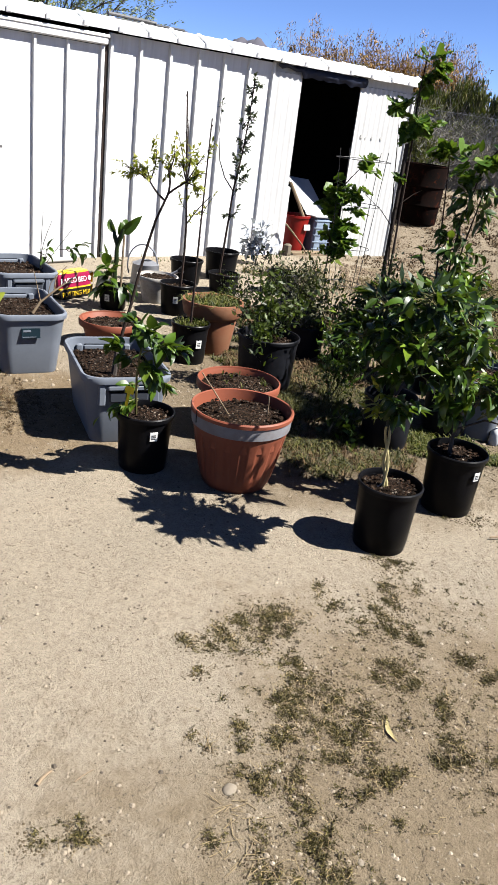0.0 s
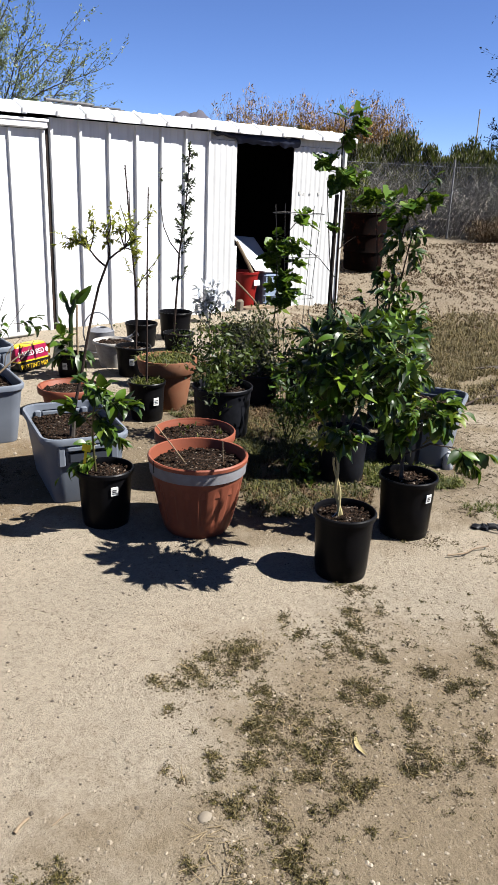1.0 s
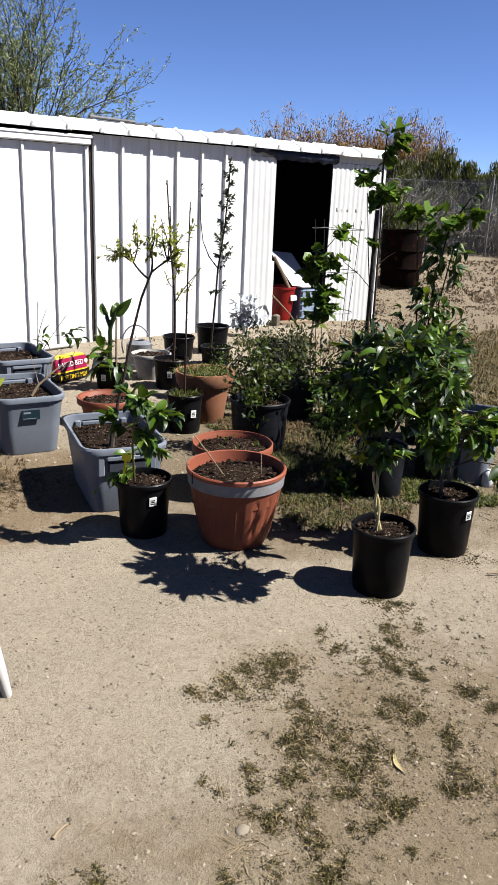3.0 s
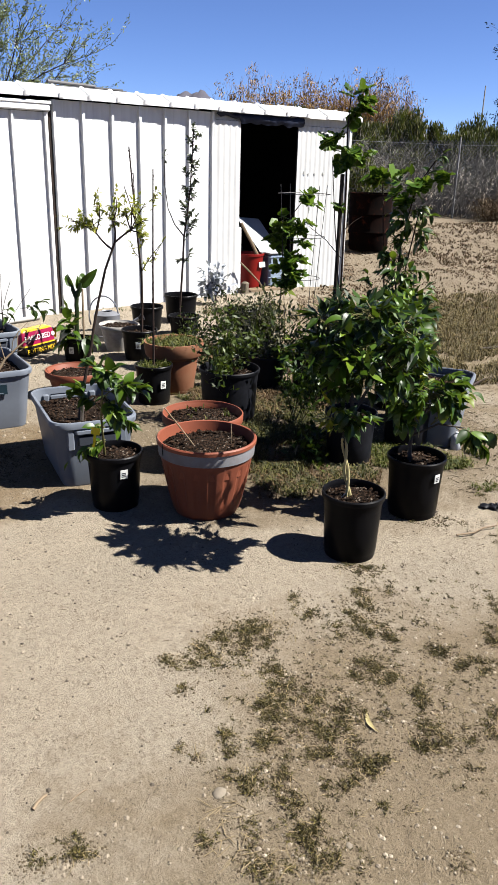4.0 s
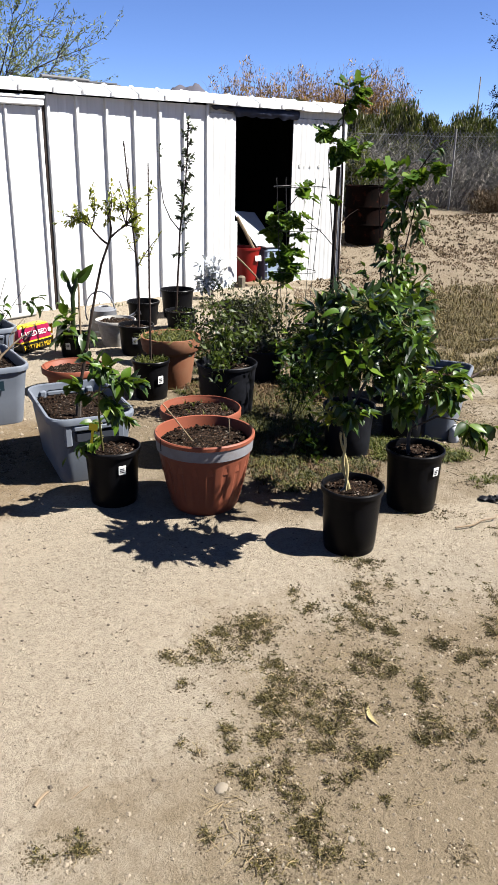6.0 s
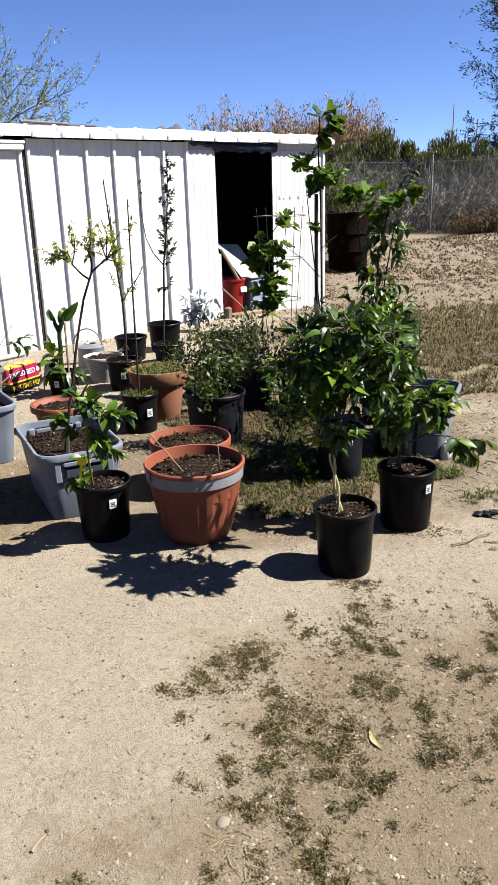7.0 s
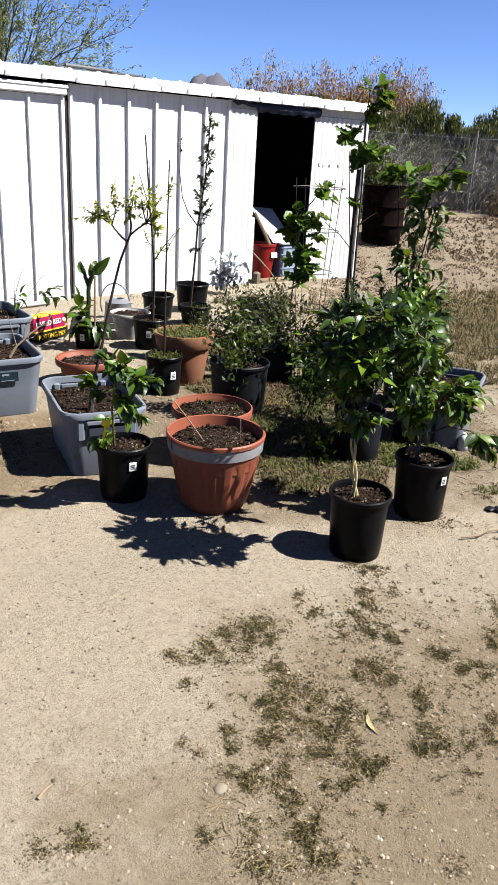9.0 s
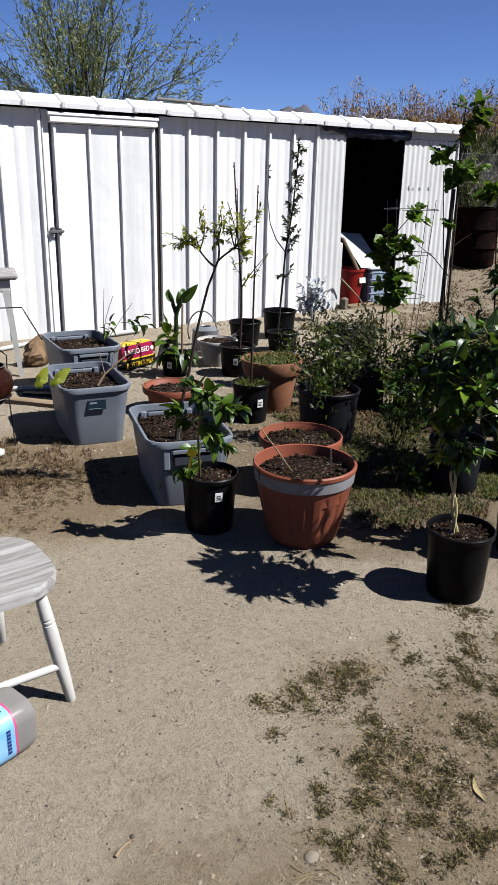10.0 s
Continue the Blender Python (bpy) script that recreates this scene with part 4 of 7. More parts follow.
def big_terracotta():
    rng = random.Random(14)
    t = potted("planter", 2.06, 2.753, "large fluted terracotta planter with a faded grey band", "planter", "terracotta planters")
    h, rt, rb, n = 0.385, 0.238, 0.152, 216
    rings = []
    zs = [(0.0, rb - 0.012), (0.006, rb)] + [(0.006 + (h - 0.085) * k / 12, rb + (rt - 0.014 - rb) * (k / 12) ** 0.72) for k in range(1, 13)]
    zs = zs[:-1] + [(0.006 + (h - 0.085) * (11 + q / 5) / 12, rb + (rt - 0.014 - rb) * ((11 + q / 5) / 12) ** 0.72) for q in range(1, 6)]
    for z, r in zs:
        ring = []
        for k in range(n):
            a = 2 * math.pi * k / n
            scallop = max(0.0, math.cos(18 * a)) ** 0.7
            flute = 0.0065 * scallop * smoothstep((z - 0.05) / 0.06) * smoothstep((h - 0.112 - 0.03 * (1 - scallop) - z) / 0.012)
            ring.append(((r - flute) * math.cos(a), (r - flute) * math.sin(a), z))
        rings.append(ring)
    s = Shape().face_loop(rings, True, True)
    pot = part("pot", s, TERRACOTTA, t)
    part("band", Shape().lathe([(rt - 0.016, h - 0.08), (rt - 0.007, h - 0.078), (rt - 0.003, h - 0.03), (rt - 0.004, h - 0.022)], 64), RIM_BAND, pot, "grey sun faded band")
    part("rim", Shape().lathe([(rt - 0.006, h - 0.026), (rt + 0.002, h - 0.022), (rt + 0.003, h - 0.006), (rt - 0.002, h), (rt - 0.010, h - 0.002), (rt - 0.016, h - 0.05), (rt - 0.03, h * 0.6)], 64), TERRACOTTA, pot)
    soil_disc(t, rt - 0.017, h - 0.058, rng, 0.02)
    s = Shape().tube([off(-0.06, -0.02, 0.34), off(-0.13, -0.03, 0.44), off(-0.2, -0.03, 0.53)], 0.0035, 0.003, 5)
    part("stick", s, RAW_WOOD, t, "thin dry cane stuck in the soil")
    part("stick", Shape().tube([off(0.12, 0.02, 0.32), off(0.115, 0.02, 0.44)], 0.003, 0.0025, 5), RAW_WOOD, t, "thin dry cane stuck in the soil")
    part("twine", Shape().tube([(math.cos(TOWARD - 0.95) * 0.2405, math.sin(TOWARD - 0.95) * 0.2405, 0.33), (math.cos(TOWARD - 0.95) * 0.2425, math.sin(TOWARD - 0.95) * 0.2425, 0.388), (math.cos(TOWARD - 0.95) * 0.222, math.sin(TOWARD - 0.95) * 0.222, 0.37)], 0.0025, n=5), INK, t)


def bowl(x, y, h, d, label, seed, weeds=0, base=0.7, material=None):
    rng = random.Random(seed)
    t = potted("planter", x, y, label, "planter", "terracotta planters")
    round_pot(t, h, d, d * base, material or TERRACOTTA, rng, 0.035, 0.045, 0.012, ring_foot=False)
    if weeds:
        s = Shape()
        for _ in range(weeds):
            a, q = rng.uniform(0, 6.28), d * 0.4 * math.sqrt(rng.random())
            tuft(s, Vector((q * math.cos(a), q * math.sin(a), h - 0.035)), rng, 5, 0.05, 0.006)
        part("seedling_cover", s, GRASS_GREEN, t, "small green seedlings", kind="stuff")
    return t


def tuft(s, at, rng, blades, length, width, lean=0.8):
    for _ in range(blades):
        a = rng.uniform(0, 6.28)
        d = Vector((math.cos(a), math.sin(a), 0))
        q = rng.uniform(0.5, 1.1) * length
        l = rng.uniform(0.2, lean)
        s.strip([at, at + d * q * 0.35 * l + Vector((0, 0, q * 0.55)), at + d * q * l + Vector((0, 0, q * (0.95 - 0.5 * l)))], [width, width * 0.8, width * 0.1], d.cross(Vector((0, 0, 1))).cross(d) + wander(rng, 0.3))


front_citrus()
right_citrus()
left_citrus()
big_terracotta()
bowl(2.42, 3.27, 0.30, 0.455, "wide terracotta coloured pot with sparse seedlings in soil", 21, 9)
bowl(2.46, 4.85, 0.20, 0.44, "shallow terracotta coloured bowl of dark soil", 22)


# ---- grey totes ----
def rrect(hx, hy, r, n=6):
    pts = []
    r = min(r, 0.95 * hx, 0.95 * hy)
    for cx, cy, a0 in ((hx - r, hy - r, 0), (-hx + r, hy - r, 90), (-hx + r, -hy + r, 180), (hx - r, -hy + r, 270)):
        for k in range(n + 1):
            a = radians(a0 + 90 * k / n)
            pts.append((cx + r * math.cos(a), cy + r * math.sin(a)))
    return pts


def tote(x, y, turn, label, seed, lx=0.26, ly=0.35, h=0.415, sticker=False):
    """Storage tote; its short sides face along its own y."""
    rng = random.Random(seed)
    t = thing("storage_tote", (x, y, gz(x, y)), label, "storage tote", turn, "grey totes")
    ring = lambda f, z, r: [(px, py, z) for px, py in rrect(lx * f, ly * (1 - (1 - f) * lx / ly), r)]
    rings = [ring(0.74, 0.0, 0.06), ring(0.76, 0.012, 0.065), ring(0.845, h * 0.45, 0.075), ring(0.92, h * 0.83, 0.085), ring(0.955, h - 0.035, 0.09), ring(0.955, h - 0.004, 0.09), ring(0.925, h - 0.004, 0.085), ring(0.90, h * 0.82, 0.08)]
    body = part("body", Shape().face_loop(rings, True, True), TOTE_GREY, t)
    rim = [ring(0.955, h - 0.032, 0.09), ring(1.0, h - 0.034, 0.10), ring(1.012, h - 0.01, 0.10), ring(0.99, h, 0.10), ring(0.945, h, 0.09), ring(0.93, h - 0.012, 0.085)]
    part("rim", Shape().face_loop(rim), TOTE_GREY, body, "lighter flanged rim")
    for sgn in (-1, 1):
        m = Matrix.Scale(sgn, 4, (0, 1, 0)) if sgn > 0 else Matrix.Identity(4)
        face = -ly * 0.975
        if sticker and sgn < 0:
            continue
        part("handle", Shape().box((-0.115, face - 0.008, h - 0.075), (0.115, face + 0.02, h - 0.036), pose(0, 0, 0, 0, 0, 0 if sgn < 0 else 180), 0.012), TOTE_GREY, body)
        # dark block painted as the shaded hollow below the grip
        part("recess_shade", Shape().box((-0.10, face + 0.0, h - 0.135), (0.10, face + 0.034, h - 0.076), pose(0, 0, 0, 0, 0, 0 if sgn < 0 else 180), 0.008), TOTE_SHADE, body, "hand hold with its shade painted dark")
        for u in (-0.135, 0.135):
            part("corner_fin", Shape().box((u - 0.018, face - 0.001, h - 0.15), (u + 0.018, face + 0.034, h - 0.034), pose(0, 0, 0, 0, 0, 0 if sgn < 0 else 180), 0.006), TOTE_GREY, body)
    s = Shape()
    nx, ny = 12, 16
    lxs, lys, zs = lx * 0.90, ly * 0.93, h - 0.07
    s.face_loop([[((-lxs + 2 * lxs * i / nx) * (1 - 0.15 * abs(2 * j / ny - 1) ** 6), (-lys + 2 * lys * j / ny) * (1 - 0.09 * abs(2 * i / nx - 1) ** 6), zs + 0.02 * noise.noise(Vector((i * 0.7, j * 0.7, seed))) + 0.015 * math.sin(math.pi * i / nx) * math.sin(math.pi * j / ny)) for i in range(nx + 1)] for j in range(ny + 1)], False)
    clods(s, rng, 0, zs + 0.008, 900, rect=(lxs * 0.86, lys * 0.90))
    part("soil", s, SOIL, t, "dark crumbly potting soil")
    if sticker:
        m = pose(-0.01, -ly * 0.945, h * 0.70, -4, 0, 0)
        st = part("sticker", Shape().box((-0.055, -0.006, -0.03), (0.055, -0.002, 0.03), m), plain("tote_sticker", (0.00492, 0.0115, 0.0164), 0.4), body, "dark teal printed sticker", False)
        part("print", Shape().box((-0.045, -0.0075, 0.008), (0.0, -0.0062, 0.02), m).box((-0.05, -0.0075, -0.024), (0.03, -0.0062, -0.020), m), TOTE_GREY, st, smooth=False)
    return t


tote(1.86, 3.63, -15, "slate grey plastic storage tote planted with a young tree", 31, 0.228, h=0.367)
tote(1.773, 4.75, -9, "slate grey plastic storage tote with a sticker, full of soil", 32, 0.222, h=0.38, sticker=True)
tote(2.09, 5.68, -5, "slate grey plastic storage tote full of soil near the shed", 33, 0.232)


def tote_tree():
    rng = random.Random(41)
    x, y = 1.86, 3.45
    t = thing("sapling", (x, y, 0.34), "leaning young tree with yellow green leaves growing in a tote", "young tree", group="saplings")
    z = -0.34
    s = Shape()
    trunk = [off(-0.085, 0, 0.36 + z), off(-0.077, 0, 0.44 + z), off(-0.055, 0, 0.55 + z), off(-0.024, 0, 0.68 + z), off(0.0, 0, 0.81 + z), off(0.029, 0, 0.94 + z), off(0.07, 0, 1.1 + z), off(0.121, 0, 1.23 + z)]
    s.tube(trunk, 0.0095, 0.0055, 8)
    tr = part("trunk", s, BARK, t, "dark slender leaning trunk")
    part("graft", Shape().tube([off(-0.095, 0, 0.27 + z), off(-0.08, 0, 0.43 + z)], 0.017, 0.013, 8), GREY_BARK, tr, "grey painted trunk base")
    br = Shape()
    ends = [(-0.10, 0.03, 1.325), (-0.07, -0.04, 1.33), (-0.02, 0.05, 1.32), (0.02, -0.02, 1.34), (0.06, -0.04, 1.42), (0.10, 0.05, 1.38), (0.14, -0.03, 1.44), (0.17, 0.04, 1.40), (0.22, -0.04, 1.41), (0.27, 0.03, 1.42), (0.29, 0.0, 1.34), (0.27, 0.0, 1.27), (0.13, 0.0, 1.33), (0.22, 0.02, 1.30)]
    twigs = []
    arms = [(0.03, 0.0, 1.275), (0.115, -0.01, 1.335), (0.20, 0.01, 1.29)]
    for r, a, zz in arms:
        br.tube(curve_between(trunk[-1].lerp(trunk[-2], 0.25 if r < 0.1 else 0.0), off(r, a, zz + z), rng, 0.12), 0.0055, 0.004, 6)
    for r, a, zz in ends:
        arm = min(arms, key=lambda q: abs(q[0] - r) + 0.3 * abs(q[2] - zz))
        br.tube(curve_between(off(arm[0], arm[1], arm[2] + z), off(r, a, zz + z), rng, 0.18), 0.004, 0.0015, 5)
        for _ in range(4):
            twigs.append((off(arm[0], arm[1], arm[2] + z).lerp(off(r, a, zz + z), 0.6), off(r, a, zz + z) + wander(rng, 0.05)))
    leafed_twigs(tr, br, twigs, "lime", 11, 0.029, rng, 0.0, 1.0, 0.1, 0.0012)
    part("branch_mass", br, BARK, t, kind="stuff")


tote_tree()

# ---- the rear pots ----
def black_pot(x, y, h, d, label, seed, base=0.82, tag=None, material=None, category="plant pot", soil=0.04):
    rng = random.Random(seed)
    t = potted("nursery_pot", x, y, label, category, "nursery pots")
    round_pot(t, h, d, d * base, material or BLACK_PLASTIC, rng, soil)
    if tag is not None:
        price_tag(t, TOWARD + tag, h * 0.55, d * 0.47, 0.04, 0.055)
    return t


def thick_stem_plant():
    rng = random.Random(51)
    x, y = 2.98, 5.83
    t = black_pot(x, y, 0.20, 0.25, "thick stemmed plant with stiff upright leaves in a black pot", 51, tag=-0.2, category="potted plant")
    s = Shape().tube([off(0.0, 0, 0.16), off(0.006, 0, 0.24), off(0.004, 0, 0.32), off(0.014, 0, 0.40), off(0.012, 0, 0.48), off(0.022, 0, 0.57)], 0.022, 0.018, 8)
    s.tube([off(0.018, 0, 0.53), off(-0.012, 0, 0.60), off(-0.02, 0.01, 0.65)], 0.022, 0.012, 7)
    s.tube([off(0.02, 0, 0.55), off(0.05, -0.01, 0.61), off(0.06, -0.01, 0.66)], 0.024, 0.012, 7)
    stem = part("stem", s, CACTUS, t, "thick forked green stem")
    part("stake", Shape().tube([off(0.05, 0.05, 0.15), off(0.055, 0.06, 0.60)], 0.009, n=6), RAW_WOOD, t, "pale wooden stake")
    for r, z, dr, dz, q in ((-0.01, 0.62, -0.55, 0.85, 0.18), (-0.02, 0.64, -0.9, 0.35, 0.11), (0.05, 0.62, 0.75, 0.75, 0.22), (0.05, 0.63, 0.25, 0.95, 0.17), (0.03, 0.60, 0.1, 0.9, 0.12)):
        put_leaf(stem, "bush", off(r, 0, z), off(dr, rng.uniform(-0.3, 0.1), dz), q, rng, -AWAY, 25)
    sh = Shape()
    twigs = [(off(-0.03, -0.02, 0.18), off(-0.06, -0.05, 0.42)), (off(-0.03, -0.02, 0.18), off(-0.04, -0.08, 0.36)), (off(0.0, -0.03, 0.18), off(-0.05, -0.10, 0.2)), (off(0.0, -0.03, 0.18), off(0.12, -0.08, 0.22)), (off(0, 0, 0.18), off(-0.03, -0.1, 0.28))]
    leafed_twigs(stem, sh, twigs, "citrus", 6, 0.17, rng, 0.6)
    part("branch_mass", sh, DARK_STEM, t, kind="stuff")


def slender_sapling(pot, trunk, branches, kind, per, size, seed, label, r=0.0115):
    """A thin upright tree in a pot."""
    rng = random.Random(seed)
    pts = [off(*p) for p in trunk]
    s = Shape().tube(pts, r, r * 0.45, 7)
    for a, b in zip(pts[1:-1], pts[2:]):
        for k in range(5):
            q = a.lerp(b, (k + rng.random()) / 5)
            s.tube([q, q + wander(rng, 0.008) + Vector((0, 0, 0.010))], r * 0.7, r * 0.45, 5)
    tr = part("trunk", s, BARK, pot, "thin dark trunk")
    br = Shape()
    twigs = []
    for a, b in branches:
        twigs.append((off(*a), off(*b)))
    leafed_twigs(tr, br, twigs, kind, per, size, rng, 0.1, 0.9, 0.15, 0.003)
    part("branch_mass", br, BARK, pot, kind="stuff")
    tagged(pot, label, "potted tree")
    return tr


def rear_pots():
    p = black_pot(3.44, 5.565, 0.26, 0.31, "black nursery pot", 61, tag=0.05)
    slender_sapling(p, [(0.02, 0, 0.2), (0.03, 0, 0.5), (0.028, 0, 0.73), (0.01, 0, 0.95), (-0.008, 0, 1.14), (-0.03, 0, 1.45), (-0.049, 0, 1.72)],
                    [((0.02, 0, 0.73), (0.09, -0.03, 0.87)), ((0.02, 0, 0.8), (0.15, 0.02, 0.88)), ((0.01, 0, 0.9), (0.06, -0.03, 1.02)), ((0.0, 0, 1.0), (0.05, 0.02, 1.1)), ((0.02, 0, 0.85), (-0.05, 0, 0.98))],
                    "lime", 13, 0.042, 62, "slender sapling with yellow green leaves in a black nursery pot")
    s = Shape()
    for a, b in (((0.0, 0, 1.1), (-0.1, 0.02, 1.42)), ((-0.01, 0, 1.2), (-0.02, 0.0, 1.52)), ((0.03, 0, 0.75), (0.20, 0, 0.98))):
        s.tube(curve_between(off(*a), off(*b), random.Random(5), 0.05), 0.006, 0.003, 5)
    part("bare_branching", s, BARK, p)
    p = black_pot(2.844, 4.425, 0.28, 0.27, "black nursery pot", 63, tag=0.65)
    slender_sapling(p, [(0.0, 0, 0.24), (0.003, 0, 0.6), (0.006, 0, 0.9), (0.012, 0, 1.25), (0.018, 0, 1.57)],
                    [((0.01, 0, 1.3), (0.05, -0.02, 1.43)), ((0.012, 0, 1.36), (0.03, 0.03, 1.44)), ((0.0, 0, 0.95), (0.085, 0, 1.13))],
                    "lime", 7, 0.035, 64, "bare thin sapling with tiny leaves in a black nursery pot", 0.0085)
    rng = random.Random(65)
    s = Shape()
    for _ in range(60):
        a, q = rng.uniform(0, 6.28), 0.12 * math.sqrt(rng.random())
        tuft(s, Vector((q * math.cos(a), q * math.sin(a), 0.235)), rng, 4, 0.08, 0.008)
    part("weed_cover", s, GRASS_GREEN, p, "low green weeds", kind="stuff")
    more = []
    for k in range(12):
        z = 1.05 + 0.07 * k
        r = 0.012 + 0.088 * (z - 1.05) / 0.85
        more.append(((r, 0, z), (r + (0.06 if k % 2 else -0.05) * rng.uniform(0.5, 1.1), rng.uniform(-0.05, 0.05), z + rng.uniform(0.02, 0.08))))
    p = black_pot(4.305, 6.124, 0.20, 0.31, "black nursery pot", 66)
    slender_sapling(p, [(-0.05, 0, 0.15), (-0.03, 0, 0.45), (-0.011, 0, 0.72), (0.0, 0, 0.95), (0.03, 0, 1.15), (0.054, 0, 1.34), (0.075, 0, 1.6), (0.09, 0, 1.9)],
                    [((0.0, 0, 0.9), (0.1, -0.02, 1.08)), ((0.02, 0, 1.0), (0.13, 0.0, 1.15)), ((0.02, 0, 1.05), (0.0, 0.03, 1.2)), ((0.04, 0, 1.2), (0.02, 0, 1.36)), ((0.05, 0, 1.3), (0.1, 0.02, 1.42)), ((0.06, 0, 1.45), (0.13, 0, 1.62)), ((0.07, 0, 1.5), (0.06, 0.03, 1.66)), ((0.085, 0, 1.8), (0.09, 0, 1.93)), ((-0.02, 0, 0.7), (0.06, 0.0, 0.82)), ((0, 0, 0.75), (-0.06, 0.02, 0.72))] + more,
                    "sage", 21, 0.043, 67, "tall thin sapling with small grey green leaves in a black pot")
    s = Shape().tube([off(0.0, 0, 0.95), off(-0.09, 0, 1.06), off(-0.15, 0, 1.2), off(-0.18, 0, 1.42), off(-0.175, 0, 1.70)], 0.0065, 0.003, 5)
    side = part("side_branch", s, BARK, p)
    for k in range(9):
        put_leaf(side, "sage", off(-0.175 + rng.uniform(-0.01, 0.01), 0, 1.60 + 0.012 * k), wander(rng, 1), 0.035, rng)
    black_pot(4.15, 6.56, 0.24, 0.33, "empty black nursery pot standing near the shed", 68, soil=0.10)
    black_pot(4.68, 6.72, 0.30, 0.36, "empty black nursery pot standing near the shed", 69, soil=0.10)
    black_pot(4.98, 6.05, 0.22, 0.34, "black nursery pot among shrubs", 70, soil=0.06)
    # white bucket shaped pot
    t = potted("planter", 3.478, 5.969, "off-white plastic planter of dark soil", "planter")
    round_pot(t, 0.235, 0.365, 0.24, WHITE_POT, random.Random(71), 0.02, 0.03, 0.012, ring_foot=False)
    # tall terracotta planter with weeds
    t = potted("planter", 3.123, 4.583, "tall tapered weathered terracotta planter with weeds", "planter", "terracotta planters")
    rng = random.Random(72)
    prof = [(0.01, 0.0), (0.138, 0.0), (0.144, 0.01), (0.17, 0.18), (0.182, 0.265), (0.20, 0.275), (0.208, 0.285), (0.222, 0.36), (0.219, 0.38), (0.205, 0.38), (0.20, 0.36), (0.19, 0.30)]
    part("pot", Shape().lathe(prof, 44), TERRA_DUSTY, t)
    soil_disc(t, 0.20, 0.335, rng)
    s = Shape()
    for _ in range(110):
        a, q = rng.uniform(0, 6.28), 0.215 * math.sqrt(rng.random())
        tuft(s, Vector((q * math.cos(a), q * math.sin(a), 0.345)), rng, 5, 0.085, 0.008, 1.5)
    part("weed_cover", s, GRASS_GREEN, t, "trailing green weeds", kind="stuff")


thick_stem_plant()
rear_pots()


def shrub(name, x, y, pot, label, seed, centres, count, size, material, twig_mat, stems=9, kinds=None):
    """A fine leaved shrub: many thin stems that carry small leaves."""
    rng = random.Random(seed)
    t = potted(name, x, y, label, "shrub")
    z0 = 0.0
    if pot:
        round_pot(t, pot[0], pot[1], pot[1] * 0.84, pot[2], rng, 0.05)
        z0 = pot[0] - 0.06
    st, lf = Shape(), Shape()
    for c, rx, ra, rz in centres:
        for _ in range(stems):
            tip = in_ball(rng, off(*c), rx, ra, rz, 0.5)
            root = Vector((rng.uniform(-0.05, 0.05), rng.uniform(-0.05, 0.05), z0))
            pts = curve_between(root, tip, rng, 0.1, 6)
            st.tube(pts, 0.0035, 0.0012, 4)
            for _ in range(count // stems):
                u = rng.uniform(0.3, 1.0)
                i = min(5, int(u * 6))
                p = pts[i].lerp(pts[i + 1], u * 6 - i) + wander(rng, 0.055)
                al = (wander(rng, 1) + Vector((0, 0, 0.4))).normalized()
                lf.quad(p, al, al.cross(wander(rng, 1)).normalized(), size * rng.uniform(0.6, 1.3), size * rng.uniform(0.3, 0.5))
    part("branch_mass", st, twig_mat, t, kind="stuff")
    part("foliage", lf, material, t, smooth=False, kind="stuff")
    return t


shrub("shrub", 3.03, 3.80, (0.36, 0.40, DUSTY_BLACK), "fine leaved green shrub in a large dusty black nursery pot", 81,
      [((-0.12, 0, 0.64), 0.17, 0.16, 0.26), ((0.10, 0, 0.66), 0.17, 0.16, 0.24), ((-0.05, -0.19, 0.34), 0.05, 0.04, 0.2)], 374, 0.047, SHRUB_LEAF, BARK)
shrub("shrub", 3.95, 4.62, (0.30, 0.36, DUSTY_BLACK), "loose grey green shrub in a black pot", 82,
      [((-0.1, 0, 0.55), 0.28, 0.2, 0.26), ((0.15, 0, 0.5), 0.22, 0.2, 0.26)], 570, 0.041, GREYGREEN, GREY_BARK)
shrub("shrub", 4.55, 5.3, (0.24, 0.34, DUSTY_BLACK), "sparse grey green shrub in a black pot near the doorway", 83,
      [((-0.05, 0, 0.42), 0.3, 0.2, 0.26), ((-0.35, 0, 0.35), 0.2, 0.2, 0.2)], 480, 0.038, GREYGREEN, GREY_BARK)
shrub("shrub", 3.95, 3.95, (0.28, 0.34, DUSTY_BLACK), "leafy green shrub in a black pot", 84,
      [((-0.05, 0, 0.52), 0.24, 0.2, 0.26), ((0.12, 0, 0.62), 0.2, 0.2, 0.24)], 750, 0.046, SHRUB_LEAF, BARK)
shrub("shrub", 4.2, 3.35, (0.28, 0.34, DUSTY_BLACK), "narrow leaved green shrub in a black pot", 85,
      [((-0.15, 0, 0.62), 0.26, 0.2, 0.26)], 1500, 0.050, CITRUS, DARK_STEM)
shrub("shrub", 3.55, 5.05, None, "low green shrub between the pots", 86,
      [((0.1, 0, 0.32), 0.22, 0.2, 0.18)], 770, 0.035, SHRUB_LEAF, BARK)


shrub("shrub", 3.30, 3.42, None, "dark narrow leaved shrub growing among weeds", 88,
      [((0.06, 0, 0.50), 0.2, 0.2, 0.18)], 800, 0.048, CITRUS, DARK_STEM)
shrub("shrub", 2.87, 2.92, None, "low dark leafy shrub growing in the weeds", 89,
      [((0.06, 0, 0.14), 0.13, 0.13, 0.12)], 260, 0.055, BUSH_LEAF, DARK_STEM)
